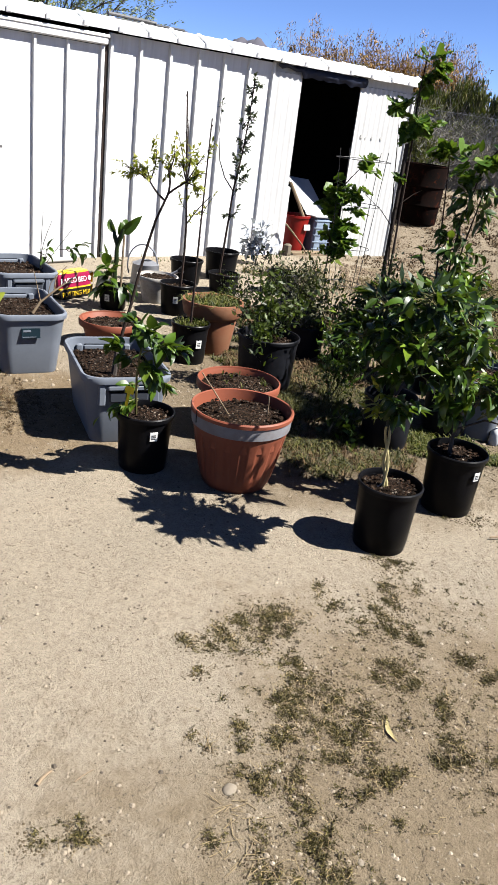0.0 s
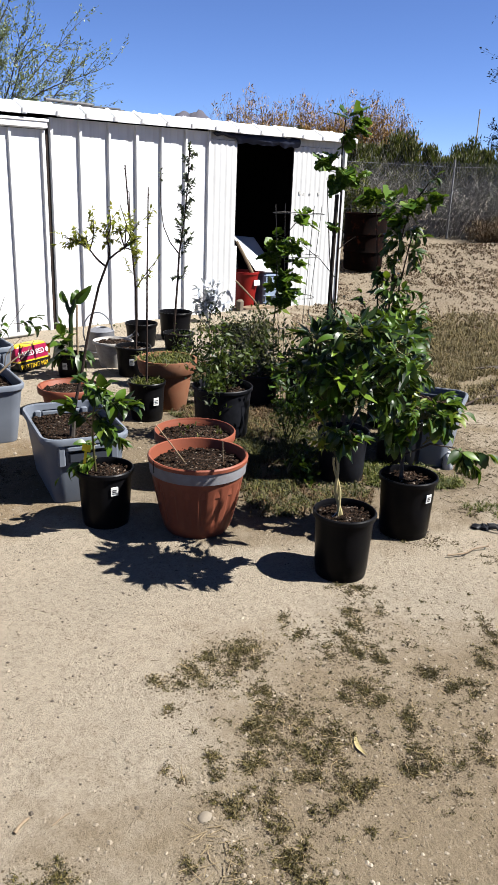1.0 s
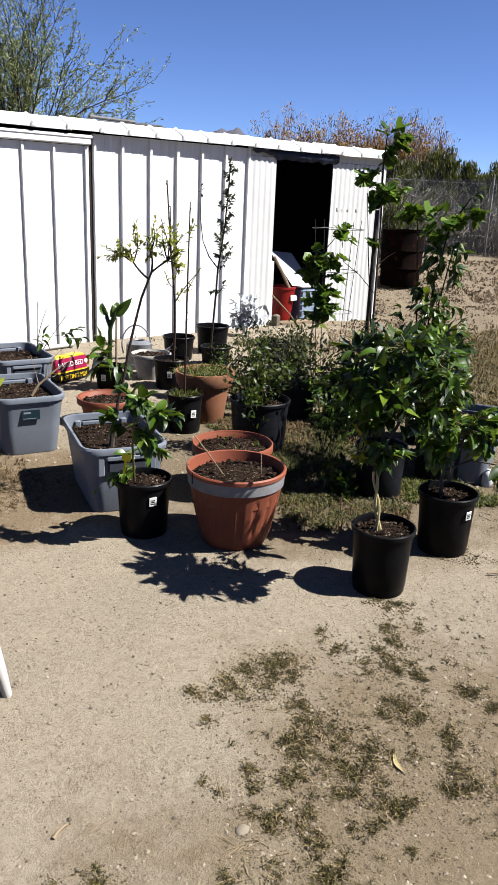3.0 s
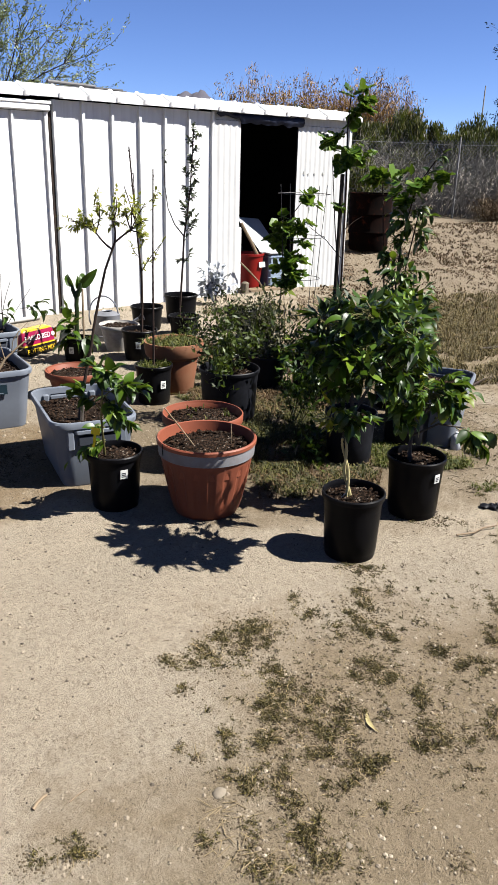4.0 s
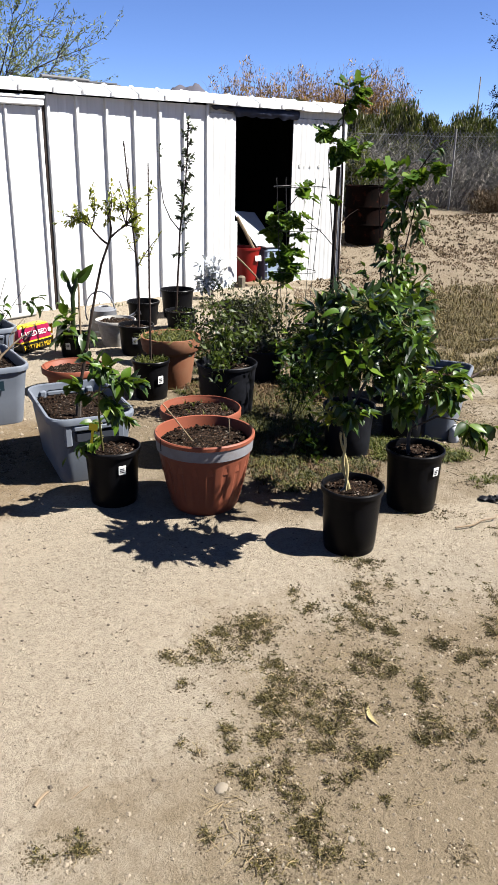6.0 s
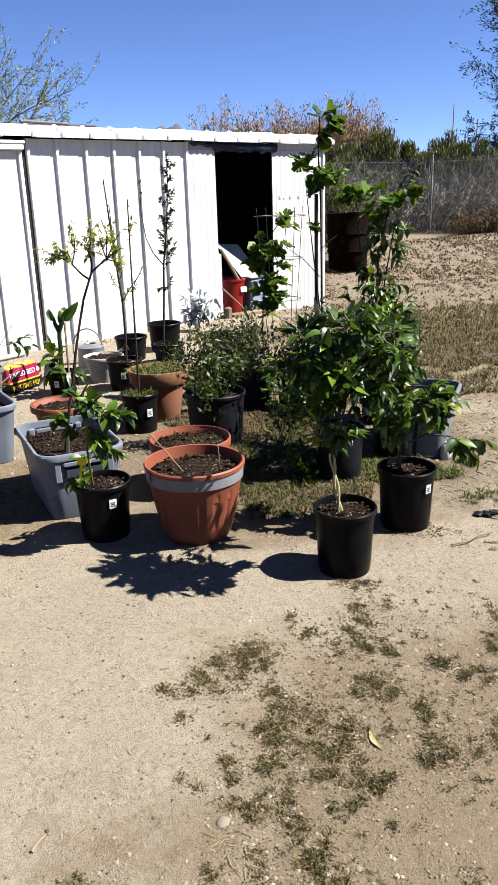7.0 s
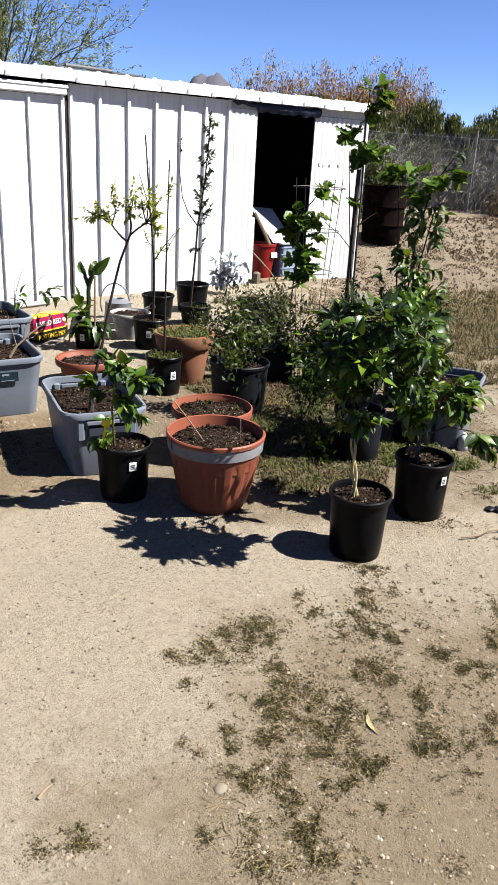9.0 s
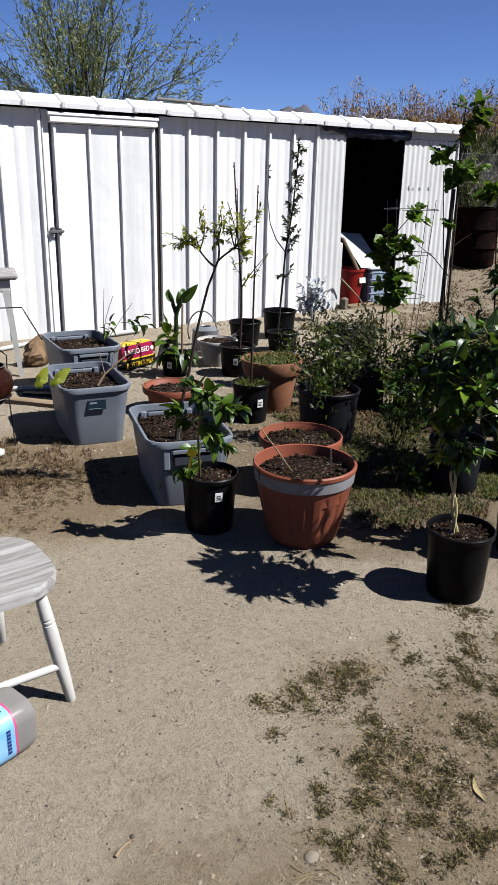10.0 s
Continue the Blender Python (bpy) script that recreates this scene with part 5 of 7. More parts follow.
shrub("shrub", 3.75, 4.25, (0.25, 0.30, DUSTY_BLACK), "grey green leafy shrub in a black pot", 90,
      [((0.0, 0, 0.45), 0.26, 0.2, 0.22)], 675, 0.041, GREYGREEN, GREY_BARK)


def silver_plant():
    rng = random.Random(87)
    t = potted("silver_plant", 5.62, 7.35, "silver grey broad leaved plant against the shed wall", "plant")
    st = Shape()
    stem = part("stem", Shape().tube([(0, 0, 0), (0.02, 0, 0.2)], 0.012, 0.008, 6), GREY_BARK, t)
    twigs = [(Vector((0.01, 0, 0.1)), off(rng.uniform(-0.2, 0.2), rng.uniform(-0.1, 0.1), rng.uniform(0.12, 0.46))) for _ in range(22)]
    leafed_twigs(stem, st, twigs, "silver", 6, 0.10, rng, 0.2)
    part("branch_mass", st, GREY_BARK, t, kind="stuff")


silver_plant()


# ---- the glossy bushes ----
def glossy_bush(x, y, label, seed, lobes, leaves, size, pot, stems):
    rng = random.Random(seed)
    t = potted("glossy_bush", x, y, label, "potted shrub", "glossy bushes")
    round_pot(t, pot[0], pot[1], pot[1] * 0.84, pot[2], rng, 0.05)
    s = Shape()
    tops = []
    for pts in stems:
        s.tube([off(*p) for p in pts], 0.011, 0.006, 7)
        tops.append(off(*pts[-1]))
    trunk = part("trunk", s, GREY_BARK, t)
    tw, rest = Shape(), Shape()
    made = 0
    for c, rx, ra, rz, share in lobes:
        cc = off(*c)
        for _ in range(int(leaves * share / 7)):
            tip = in_ball(rng, cc, rx, ra, rz, 0.55)
            out = (tip - cc)
            root = cc + out * 0.35 + wander(rng, 0.04)
            tw.tube([min(tops, key=lambda q: (q - root).length), root, tip], 0.004, 0.002, 4)
            d = out.normalized() if out.length > 0 else Vector((0, 0, 1))
            near = d.dot(-AWAY) > -0.25
            for k in range(7):
                p = root.lerp(tip, 0.35 + 0.65 * k / 6) + wander(rng, 0.02)
                al = d * 0.8 + wander(rng, 0.8) - Vector((0, 0, 0.3))
                if near and made < 295:
                    put_leaf(trunk, "bush", p, al, size * rng.uniform(0.65, 1.2), rng)
                    made += 1
                else:
                    al.normalize()
                    ac = al.cross(wander(rng, 0.5) + Vector((0, 0, 1)))
                    rest.quad(p, al, ac.normalized(), size * rng.uniform(0.7, 1.2), size * 0.36)
    part("branch_mass", tw, DARK_STEM, t, kind="stuff")
    part("inner_leaves", rest, BUSH_LEAF, t, smooth=False, kind="stuff")
    return t


glossy_bush(3.13, 2.80, "dense glossy dark green bush in a black nursery pot", 91,
            [((0.0, 0, 0.70), 0.19, 0.20, 0.17, 0.65), ((0.16, -0.05, 0.62), 0.18, 0.18, 0.16, 0.35)], 700, 0.092,
            (0.30, 0.30, DUSTY_BLACK), [[(0, 0, 0.25), (0.0, 0, 0.45), (0.02, 0, 0.7)], [(0.02, 0, 0.3), (-0.1, 0, 0.55)], [(0.02, 0, 0.3), (0.16, -0.03, 0.6)]])
glossy_bush(3.62, 2.78, "glossy green bush in a nursery pot behind the citrus", 92,
            [((-0.06, 0, 0.72), 0.17, 0.2, 0.24, 0.6), ((0.0, -0.03, 0.58), 0.13, 0.16, 0.18, 0.4)], 620, 0.10,
            (0.30, 0.30, DUSTY_BLACK), [[(0, 0, 0.25), (0.0, 0, 0.45), (0.02, 0, 0.75)], [(0.02, 0, 0.3), (0.1, 0, 0.6)]])


# ---- climbers ----
def tomato_cage():
    rng = random.Random(101)
    x, y = 4.67, 4.67
    t = potted("tomato_cage", x, y, "conical wire plant cage", "plant cage")
    cx = -0.15
    for z, r in ((1.40, 0.215), (1.06, 0.19), (0.72, 0.165), (0.42, 0.14)):
        part("ring", Shape().tube([off(cx + r * math.cos(a), r * math.sin(a), z) for a in (2 * math.pi * k / 28 for k in range(29))], 0.0028, n=5), WIRE, t)
    for k in range(4):
        a = 0.5 + math.pi / 2 * k
        part("upright", Shape().tube([off(cx + 0.11 * math.cos(a), 0.11 * math.sin(a), 0.0), off(cx + 0.225 * math.cos(a), 0.225 * math.sin(a), 1.47)], 0.0028, n=5), WIRE, t)
    v = potted("grape_vine", x - 0.02, y + 0.02, "grape vine with lobed green leaves climbing a wire cage", "vine")
    s = Shape().tube([off(-0.26, 0, 0.0), off(-0.29, 0, 0.4), off(-0.27, 0.02, 0.8), off(-0.30, 0, 1.1), off(-0.2, 0, 1.25), off(-0.1, 0, 1.38), off(-0.03, 0, 1.42)], 0.007, 0.003, 6)
    st = part("stem", s, BARK, v)
    tw = Shape()
    twigs = [(off(-0.29, 0, 0.55 + 0.06 * k), off(-0.27 + rng.uniform(-0.1, 0.12), rng.uniform(-0.12, 0.08), 0.6 + 0.065 * k + rng.uniform(-0.06, 0.05))) for k in range(11)]
    twigs += [(off(-0.25, 0, 1.15), off(-0.13, -0.05, 1.12)), (off(-0.2, 0, 1.2), off(-0.08, -0.03, 1.18)), (off(-0.12, 0, 1.35), off(-0.05, 0, 1.42)), (off(-0.22, 0, 0.9), off(-0.1, -0.04, 0.86)), (off(-0.22, 0, 1.0), off(-0.09, -0.04, 1.02)), (off(-0.28, 0, 0.8), off(-0.12, -0.04, 0.76))]
    leafed_twigs(st, tw, twigs, "vine", 3, 0.115, rng, 0.4)
    leafy_crown(v, st, tw, [((-0.26, 0, 0.74), 0.18, 0.14, 0.28, 0.35), ((-0.20, 0, 1.12), 0.20, 0.14, 0.20, 0.32), ((-0.10, 0, 1.32), 0.13, 0.09, 0.13, 0.14), ((-0.12, 0, 1.0), 0.10, 0.08, 0.09, 0.08), ((-0.13, 0, 0.80), 0.10, 0.08, 0.08, 0.08)], 110, 0.11, rng, "vine", VINE_LEAF, 290, hang=0.6)
    part("branch_mass", tw, GREEN_STEM, v, kind="stuff")


def staked_vine():
    rng = random.Random(102)
    x, y = 4.38, 4.184
    t = potted("garden_stake", x, y, "dark steel fence post stuck in the ground", "garden stake")
    part("post", Shape().box((-0.014, -0.012, -0.15), (0.014, -0.006, 1.56)).box((-0.003, -0.006, -0.15), (0.003, 0.014, 1.56)), STAKE_METAL, t)
    v = potted("fig_sapling", x + 0.02, y - 0.02, "tall thin fig sapling with lobed leaves tied to a post", "young tree")
    s = Shape().tube([off(0.02, -0.02, 0.0), off(0.015, -0.02, 0.8), off(0.005, -0.02, 1.5), off(-0.01, 0, 1.85), off(0.0, 0, 2.1)], 0.010, 0.004, 7)
    s.tube([off(0.0, -0.02, 0.7), off(-0.06, 0, 1.2), off(-0.11, 0, 1.68)], 0.006, 0.003, 6)
    s.tube([off(0.0, -0.02, 0.95), off(-0.12, 0, 1.08), off(-0.26, 0, 1.18)], 0.004, 0.002, 5)
    s.tube([off(0.0, -0.02, 1.15), off(0.08, 0, 1.22), off(0.14, 0, 1.26)], 0.004, 0.002, 5)
    st = part("stem", s, BARK, v)
    tw = Shape()
    twigs = [(off(-0.005, 0, 1.7), off(-0.13, -0.03, 1.78)), (off(-0.005, 0, 1.72), off(0.05, -0.04, 1.7)), (off(-0.01, 0, 1.85), off(-0.08, 0, 1.82)), (off(-0.005, 0, 1.9), off(0.04, 0, 2.02)), (off(0.0, 0, 2.05), off(0.10, 0, 2.14)), (off(0.0, 0, 2.08), off(-0.02, 0, 2.14)), (off(0.0, 0, 1.6), off(0.09, 0, 1.66)), (off(0.0, 0, 1.65), off(0.17, 0, 1.72)),
             (off(0.0, 0, 1.3), off(-0.04, -0.02, 1.33))]
    leafed_twigs(st, tw, twigs, "vine", 2, 0.115, rng, 0.5)
    leafy_crown(v, st, tw, [((-0.03, 0, 1.74), 0.19, 0.13, 0.15, 0.6), ((0.05, 0, 2.06), 0.12, 0.10, 0.15, 0.4)], 60, 0.12, rng, "vine", VINE_LEAF, 290, hang=0.6)
    part("branch_mass", tw, GREEN_STEM, v, kind="stuff")


def fig_tree():
    rng = random.Random(103)
    x, y = 4.47, 3.43
    t = potted("fig_sapling", x, y, "young fig with broad green leaves", "young tree")
    s = Shape()
    stems = [[(-0.22, 0, 0.0), (-0.24, 0, 0.6), (-0.28, 0, 1.0), (-0.33, 0, 1.51)], [(-0.2, 0, 0.0), (-0.18, 0, 0.7), (-0.17, 0, 1.1), (-0.10, 0, 1.49), (0.02, 0, 1.67)], [(-0.2, 0, 0.0), (-0.13, 0, 0.6), (-0.12, 0, 0.95), (-0.06, 0, 1.34)]]
    for p in stems:
        s.tube([off(*q) for q in p], 0.008, 0.004, 6)
    st = part("stem", s, BARK, t)
    tw = Shape()
    twigs = [(off(-0.32, 0, 1.44), off(-0.38, -0.03, 1.57)), (off(-0.31, 0, 1.47), off(-0.22, -0.04, 1.57)), (off(-0.3, 0, 1.39), off(-0.24, 0, 1.45)), (off(-0.17, 0, 1.29), off(-0.22, -0.05, 1.34)), (off(-0.14, 0, 1.34), off(-0.06, -0.05, 1.37)), (off(-0.1, 0, 1.47), off(-0.14, 0, 1.57)),
             (off(-0.05, 0, 1.54), off(0.03, 0.02, 1.61)), (off(0.0, 0, 1.64), off(0.06, 0, 1.71)), (off(-0.06, 0, 1.29), off(0.02, -0.04, 1.31)), (off(-0.08, 0, 1.19), off(-0.02, 0, 1.17)), (off(-0.15, 0, 1.09), off(-0.2, -0.03, 1.15)), (off(-0.1, 0, 1.24), off(-0.15, -0.04, 1.21))]
    leafed_twigs(st, tw, twigs[:3], "vine", 2, 0.13, rng, 0.4)
    leafy_crown(t, st, tw, [((-0.33, 0, 1.51), 0.15, 0.12, 0.13, 0.4), ((0.02, 0, 1.59), 0.13, 0.10, 0.14, 0.3), ((-0.10, 0, 1.43), 0.17, 0.10, 0.15, 0.3)], 75, 0.105, rng, "vine", VINE_LEAF, 290, hang=0.5)
    leafed_twigs(st, tw, twigs[3:], "citrus", 4, 0.09, rng, 0.5)
    leafy_crown(t, st, tw, [((-0.13, 0, 1.25), 0.16, 0.10, 0.17, 0.45), ((-0.16, 0, 0.95), 0.22, 0.14, 0.14, 0.55)], 150, 0.09, rng, "citrus", CITRUS, 200, "low_leaves")
    low = [(off(-0.2, 0, 0.60), off(-0.2 + rng.uniform(-0.2, 0.3), rng.uniform(-0.1, 0.1), rng.uniform(0.7, 0.9))) for _ in range(12)]
    leafed_twigs(st, tw, low, "citrus", 8, 0.10, rng, 0.5)
    part("branch_mass", tw, GREEN_STEM, t, kind="stuff")


tomato_cage()
staked_vine()
fig_tree()


# ---- loose things ----
def barrel():
    x, y = 10.12, 8.96
    t = thing("steel_drum", (x, y, lie(x, y) - 0.02), "rusted dark steel drum standing open in the yard", "drum")
    r, h = 0.355, 0.92
    prof = [(0.01, 0.0), (r - 0.04, 0.0), (r - 0.03, 0.02), (r - 0.02, 0.28), (r + 0.002, 0.295), (r + 0.002, 0.31), (r - 0.01, 0.325), (r - 0.006, 0.57), (r + 0.01, 0.585), (r + 0.01, 0.60), (r, 0.615), (r, h - 0.02), (r + 0.01, h - 0.01), (r + 0.01, h), (r - 0.008, h), (r - 0.012, h - 0.03), (r - 0.03, 0.05), (0.01, 0.04)]
    part("body", Shape().lathe(prof, 40), BARREL_RUST, t)


def watering_can():
    t = thing("watering_can", (3.60, 6.40, gz(3.60, 6.40)), "dull galvanised metal watering can with a hoop handle", "watering can", -40)
    b = part("body", Shape().lathe([(0.01, 0), (0.135, 0), (0.138, 0.01), (0.122, 0.23), (0.125, 0.24), (0.07, 0.265), (0.055, 0.27), (0.05, 0.26)], 32), GALV, t)
    part("handle", Shape().tube([(0.14 * math.cos(a) - 0.03, 0, 0.22 + 0.19 * math.sin(a)) for a in (math.pi * (-0.1 + 1.25 * k / 16) for k in range(17))], 0.007, n=8), GALV, t)
    part("spout", Shape().tube([(0.11, 0, 0.07), (0.2, 0, 0.14), (0.31, 0, 0.21)], 0.024, 0.014, 10), GALV, t)
    part("rose", Shape().tube([(0.305, 0, 0.207), (0.345, 0, 0.228)], 0.016, 0.035, 12), DUSTY_BLACK, t, "dark perforated rose")
    part("collar", Shape().lathe([(0.134, 0.035), (0.142, 0.04), (0.142, 0.05), (0.133, 0.055)], 32), GALV, b)


def lettering(text, size, material, parent, m, name="lettering", squeeze=1.0):
    cu = bpy.data.curves.new(name, "FONT")
    cu.body, cu.size, cu.extrude, cu.align_x, cu.align_y = text, size, 0.0008, "CENTER", "CENTER"
    tmp = bpy.data.objects.new(name, cu)
    scene.collection.objects.link(tmp)
    me = bpy.data.meshes.new_from_object(tmp.evaluated_get(bpy.context.evaluated_depsgraph_get()))
    bpy.data.objects.remove(tmp)
    me.materials.clear()
    me.materials.append(material)
    ob = new(name, me)
    ob.parent = parent
    ob.matrix_local = m @ Matrix.Diagonal((squeeze, 1, 1, 1))
    return ob


def soil_bag():
    x, y = 2.79, 6.24
    t = thing("potting_mix_bag", (x, y, gz(x, y)), "yellow, magenta and black printed bag of potting mix", "soil bag", 22)
    L, W, H = 0.195, 0.075, 0.225

    def slab(z0, z1):
        rings = []
        for k in range(9):
            z = z0 + (z1 - z0) * k / 8
            u = z / H * 2 - 1
            f = (1 - 0.16 * abs(u) ** 6)
            ring = []
            for j in range(40):
                a = 2 * math.pi * j / 40
                c, s_ = math.cos(a), math.sin(a)
                q = 1 / (abs(c) ** 11 + abs(s_) ** 11) ** (1 / 11)
                dent = 1 + 0.006 * noise.noise(Vector((c * 3, s_ * 3, z * 11)))
                ring.append((L * c * q * f * dent, W * s_ * q * f * dent * (1 - (0.5 * z / H if s_ < 0 else 0)), z))
            rings.append(ring)
        return rings

    body = part("body", Shape().face_loop(slab(0.0, 0.088), True, True), BAG_BLACK, t)
    part("yellow_stripe", Shape().face_loop(slab(0.088, 0.10)), BAG_YELLOW, t)
    part("magenta_panel", Shape().face_loop(slab(0.10, 0.212)), BAG_MAGENTA, t)
    part("top_fold", Shape().face_loop(slab(0.212, H), True, False, True), BAG_YELLOW, t)
    front = -W * 0.985
    lettering("RAISED BED", 0.062, PAPER, t, pose(-0.025, front * 0.66 - 0.007, 0.156, 80.5, 0, 0), squeeze=0.95)
    lettering("POTTING MIX", 0.058, BAG_YELLOW, t, pose(-0.005, front * 0.91 - 0.007, 0.046, 80.5, 0, 0), squeeze=0.92)
    part("seal", Shape().lathe([(0.001, 0.0), (0.02, 0.0), (0.02, 0.002), (0.014, 0.003)], 16), PAPER, t).matrix_local = pose(0.168, front * 0.66 - 0.004, 0.158, 80.5, 0, 0)
    for zz in (0.05, 0.16):
        s = Shape()
        s.face_loop([[(L * 0.96, -W * 0.6 + 0.05 * k, zz - 0.035 + 0.012 * math.sin(k * 2)), (L * 1.12, -W * 0.6 + 0.045 * k, zz - 0.05 + 0.02 * math.sin(k * 3)), ] for k in range(6)] , False)
        s.face_loop([[(L * 0.96, -W * 0.6 + 0.05 * k, zz + 0.035), (L * 1.14, -W * 0.6 + 0.045 * k, zz + 0.03 + 0.02 * math.sin(k * 3 + 1))] for k in range(6)], False)
        s.face_loop([[(L * 1.12, -W * 0.6 + 0.045 * k, zz - 0.05 + 0.02 * math.sin(k * 3)), (L * 1.14, -W * 0.6 + 0.045 * k, zz + 0.03 + 0.02 * math.sin(k * 3 + 1))] for k in range(6)], False)
        part("end_flap", s, BAG_YELLOW, t, "crumpled yellow bag end")


def side_chair():
    t = thing("chair", (0.44, 2.37, gz(0.6, 2.3)), "old white painted wooden chair with a bare weathered seat", "chair", 3)
    top = 0.43
    ring = lambda f, z: [(px + 0.03, py, z) for px, py in rrect(0.245 * f, 0.215 * f, 0.15, 8)]
    part("seat", Shape().face_loop([ring(0.93, top - 0.045), ring(0.99, top - 0.04), ring(1.0, top - 0.012), ring(0.98, top), ring(0.6, top - 0.004), ring(0.1, top - 0.006)], True, True, True), GRAIN_WOOD, t, "weathered seat with worn paint")
    for sx in (-1, 1):
        for sy in (-1, 1):
            a, b = Vector((0.245 * sx if sy < 0 else 0.17 * sx, 0.225 * sy, 0.0)), Vector((0.19 * sx if sy < 0 else 0.13 * sx, 0.155 * sy, top - 0.04))
            s = Shape()
            d = b - a
            prof = [(0.0, 0.012), (0.02, 0.016), (0.3, 0.021), (0.62, 0.0225), (0.70, 0.021), (0.705, 0.0185), (0.715, 0.0185), (0.72, 0.021), (0.735, 0.021), (0.74, 0.0185), (0.75, 0.0185), (0.755, 0.0215), (0.9, 0.020), (1.0, 0.016)]
            rings = []
            side = d.orthogonal().normalized()
            up = d.normalized().cross(side)
            for u, r in prof:
                rings.append([a + d * u + (side * math.cos(q) + up * math.sin(q)) * r for q in (2 * math.pi * k / 14 for k in range(14))])
            s.face_loop(rings, True, True, True)
            part("leg", s, WHITE_WOOD, t)
    for sx in (-1,):
        part("stretcher", Shape().tube([(0.23 * sx, -0.207, 0.115), (0.19 * sx, 0.0, 0.118), (0.16 * sx, 0.205, 0.115)], 0.012, 0.012, 10), WHITE_WOOD, t)
    part("stretcher", Shape().tube([(-0.228, -0.205, 0.13), (0.0, -0.207, 0.132), (0.228, -0.205, 0.13)], 0.013, 0.013, 10), WHITE_WOOD, t)
    for k in range(6):
        u = -0.17 + 0.068 * k
        part("back_spindle", Shape().tube([(-0.19, u * 0.9, top - 0.01), (-0.26, u, top + 0.42)], 0.009, 0.008, 8), WHITE_WOOD, t)
    part("top_rail", Shape().box((-0.285, -0.21, top + 0.40), (-0.25, 0.21, top + 0.48), bevel=0.012), WHITE_WOOD, t)


def water_jug():
    plastic, nt, b = tree_of("cloudy_plastic")
    b.inputs["Base Color"].default_value = (0.22, 0.21, 0.20, 1)
    b.inputs["Roughness"].default_value = 0.28
    b.inputs["Transmission Weight"].default_value = 0.55
    b.inputs["IOR"].default_value = 1.2
    bump(nt, b, noise_tex(nt, coords(nt), 14, 3), 0.15, 0.004)
    t = thing("water_jug", (0.372, 2.035, gz(0.45, 2.1)), "cloudy plastic water jug with a blue label lying on its side", "water jug", 17)
    rings = []
    for k, (u, f) in enumerate(((-0.26, 0.22), (-0.23, 0.24), (-0.22, 0.3), (-0.17, 0.75), (-0.12, 0.98), (0.0, 1.0), (0.02, 0.985), (0.04, 1.0), (0.11, 1.0), (0.135, 0.98), (0.15, 0.9), (0.155, 0.7))):
        ring = []
        for px, py in rrect(0.082, 0.082, 0.045, 6):
            ring.append((u, px * f, 0.082 + py * f))
        rings.append(ring)
    part("body", Shape().face_loop(rings, True, True, True), plastic, t)
    blue = surface("blue_label", (0.0735, 0.193, 0.33), (0.161, 0.276, 0.39), 0.4, 14, 40, 0.02)
    wrap = lambda u, f: [(u, px * f, 0.082 + py * f) for px, py in rrect(0.082, 0.082, 0.045, 6)]
    lab = part("label", Shape().face_loop([wrap(0.018, 1.012), wrap(0.075, 1.012)]), blue, t, "blue printed label with pink edges")
    pink = plain("pink_print", (0.298, 0.0459, 0.115), 0.4)
    part("edge_band", Shape().face_loop([wrap(0.075, 1.014), wrap(0.082, 1.014)]), pink, lab)
    part("edge_band", Shape().face_loop([wrap(0.010, 1.014), wrap(0.018, 1.014)]), pink, lab)
    navy = plain("navy_print", (0.00918, 0.023, 0.101), 0.4)
    marks = Shape()
    for k in range(7):
        marks.box((0.048, -0.045 + 0.013 * k, 0.1655), (0.060, -0.036 + 0.013 * k, 0.1668)).box((0.048, -0.0852, 0.045 + 0.012 * k), (0.060, -0.0838, 0.053 + 0.012 * k))
    part("print", marks, navy, lab, smooth=False)


def white_table():
    t = thing("side_table", (1.60, 6.62, gz(1.6, 6.62)), "white painted wooden table with a grey weathered top", "table", -14)
    part("tabletop", Shape().box((-0.42, -0.25, 0.80), (0.30, 0.25, 0.845), bevel=0.015), GREY_WOOD, t, "grey weathered top")
    part("apron", Shape().box((-0.36, -0.215, 0.70), (0.235, -0.19, 0.798), bevel=0.005), WHITE_WOOD, t)
    part("apron", Shape().box((-0.36, 0.19, 0.70), (0.235, 0.215, 0.798), bevel=0.005), WHITE_WOOD, t)
    part("apron", Shape().box((0.21, -0.19, 0.70), (0.234, 0.19, 0.798), bevel=0.005), WHITE_WOOD, t)
    for x in (-0.36, 0.20):
        for y in (-0.2, 0.2):
            s = Shape()
            k = 0.07 if x > 0 else -0.07
            s.face_loop([[(x + k + dx * 0.8, y + dy * 0.8, 0) for dx, dy in ((-0.022, -0.022), (0.022, -0.022), (0.022, 0.022), (-0.022, 0.022))], [(x + dx, y + dy, 0.72) for dx, dy in ((-0.028, -0.028), (0.028, -0.028), (0.028, 0.028), (-0.028, 0.028))]], True, True, True)
            part("leg", s, WHITE_WOOD, t, smooth=False)


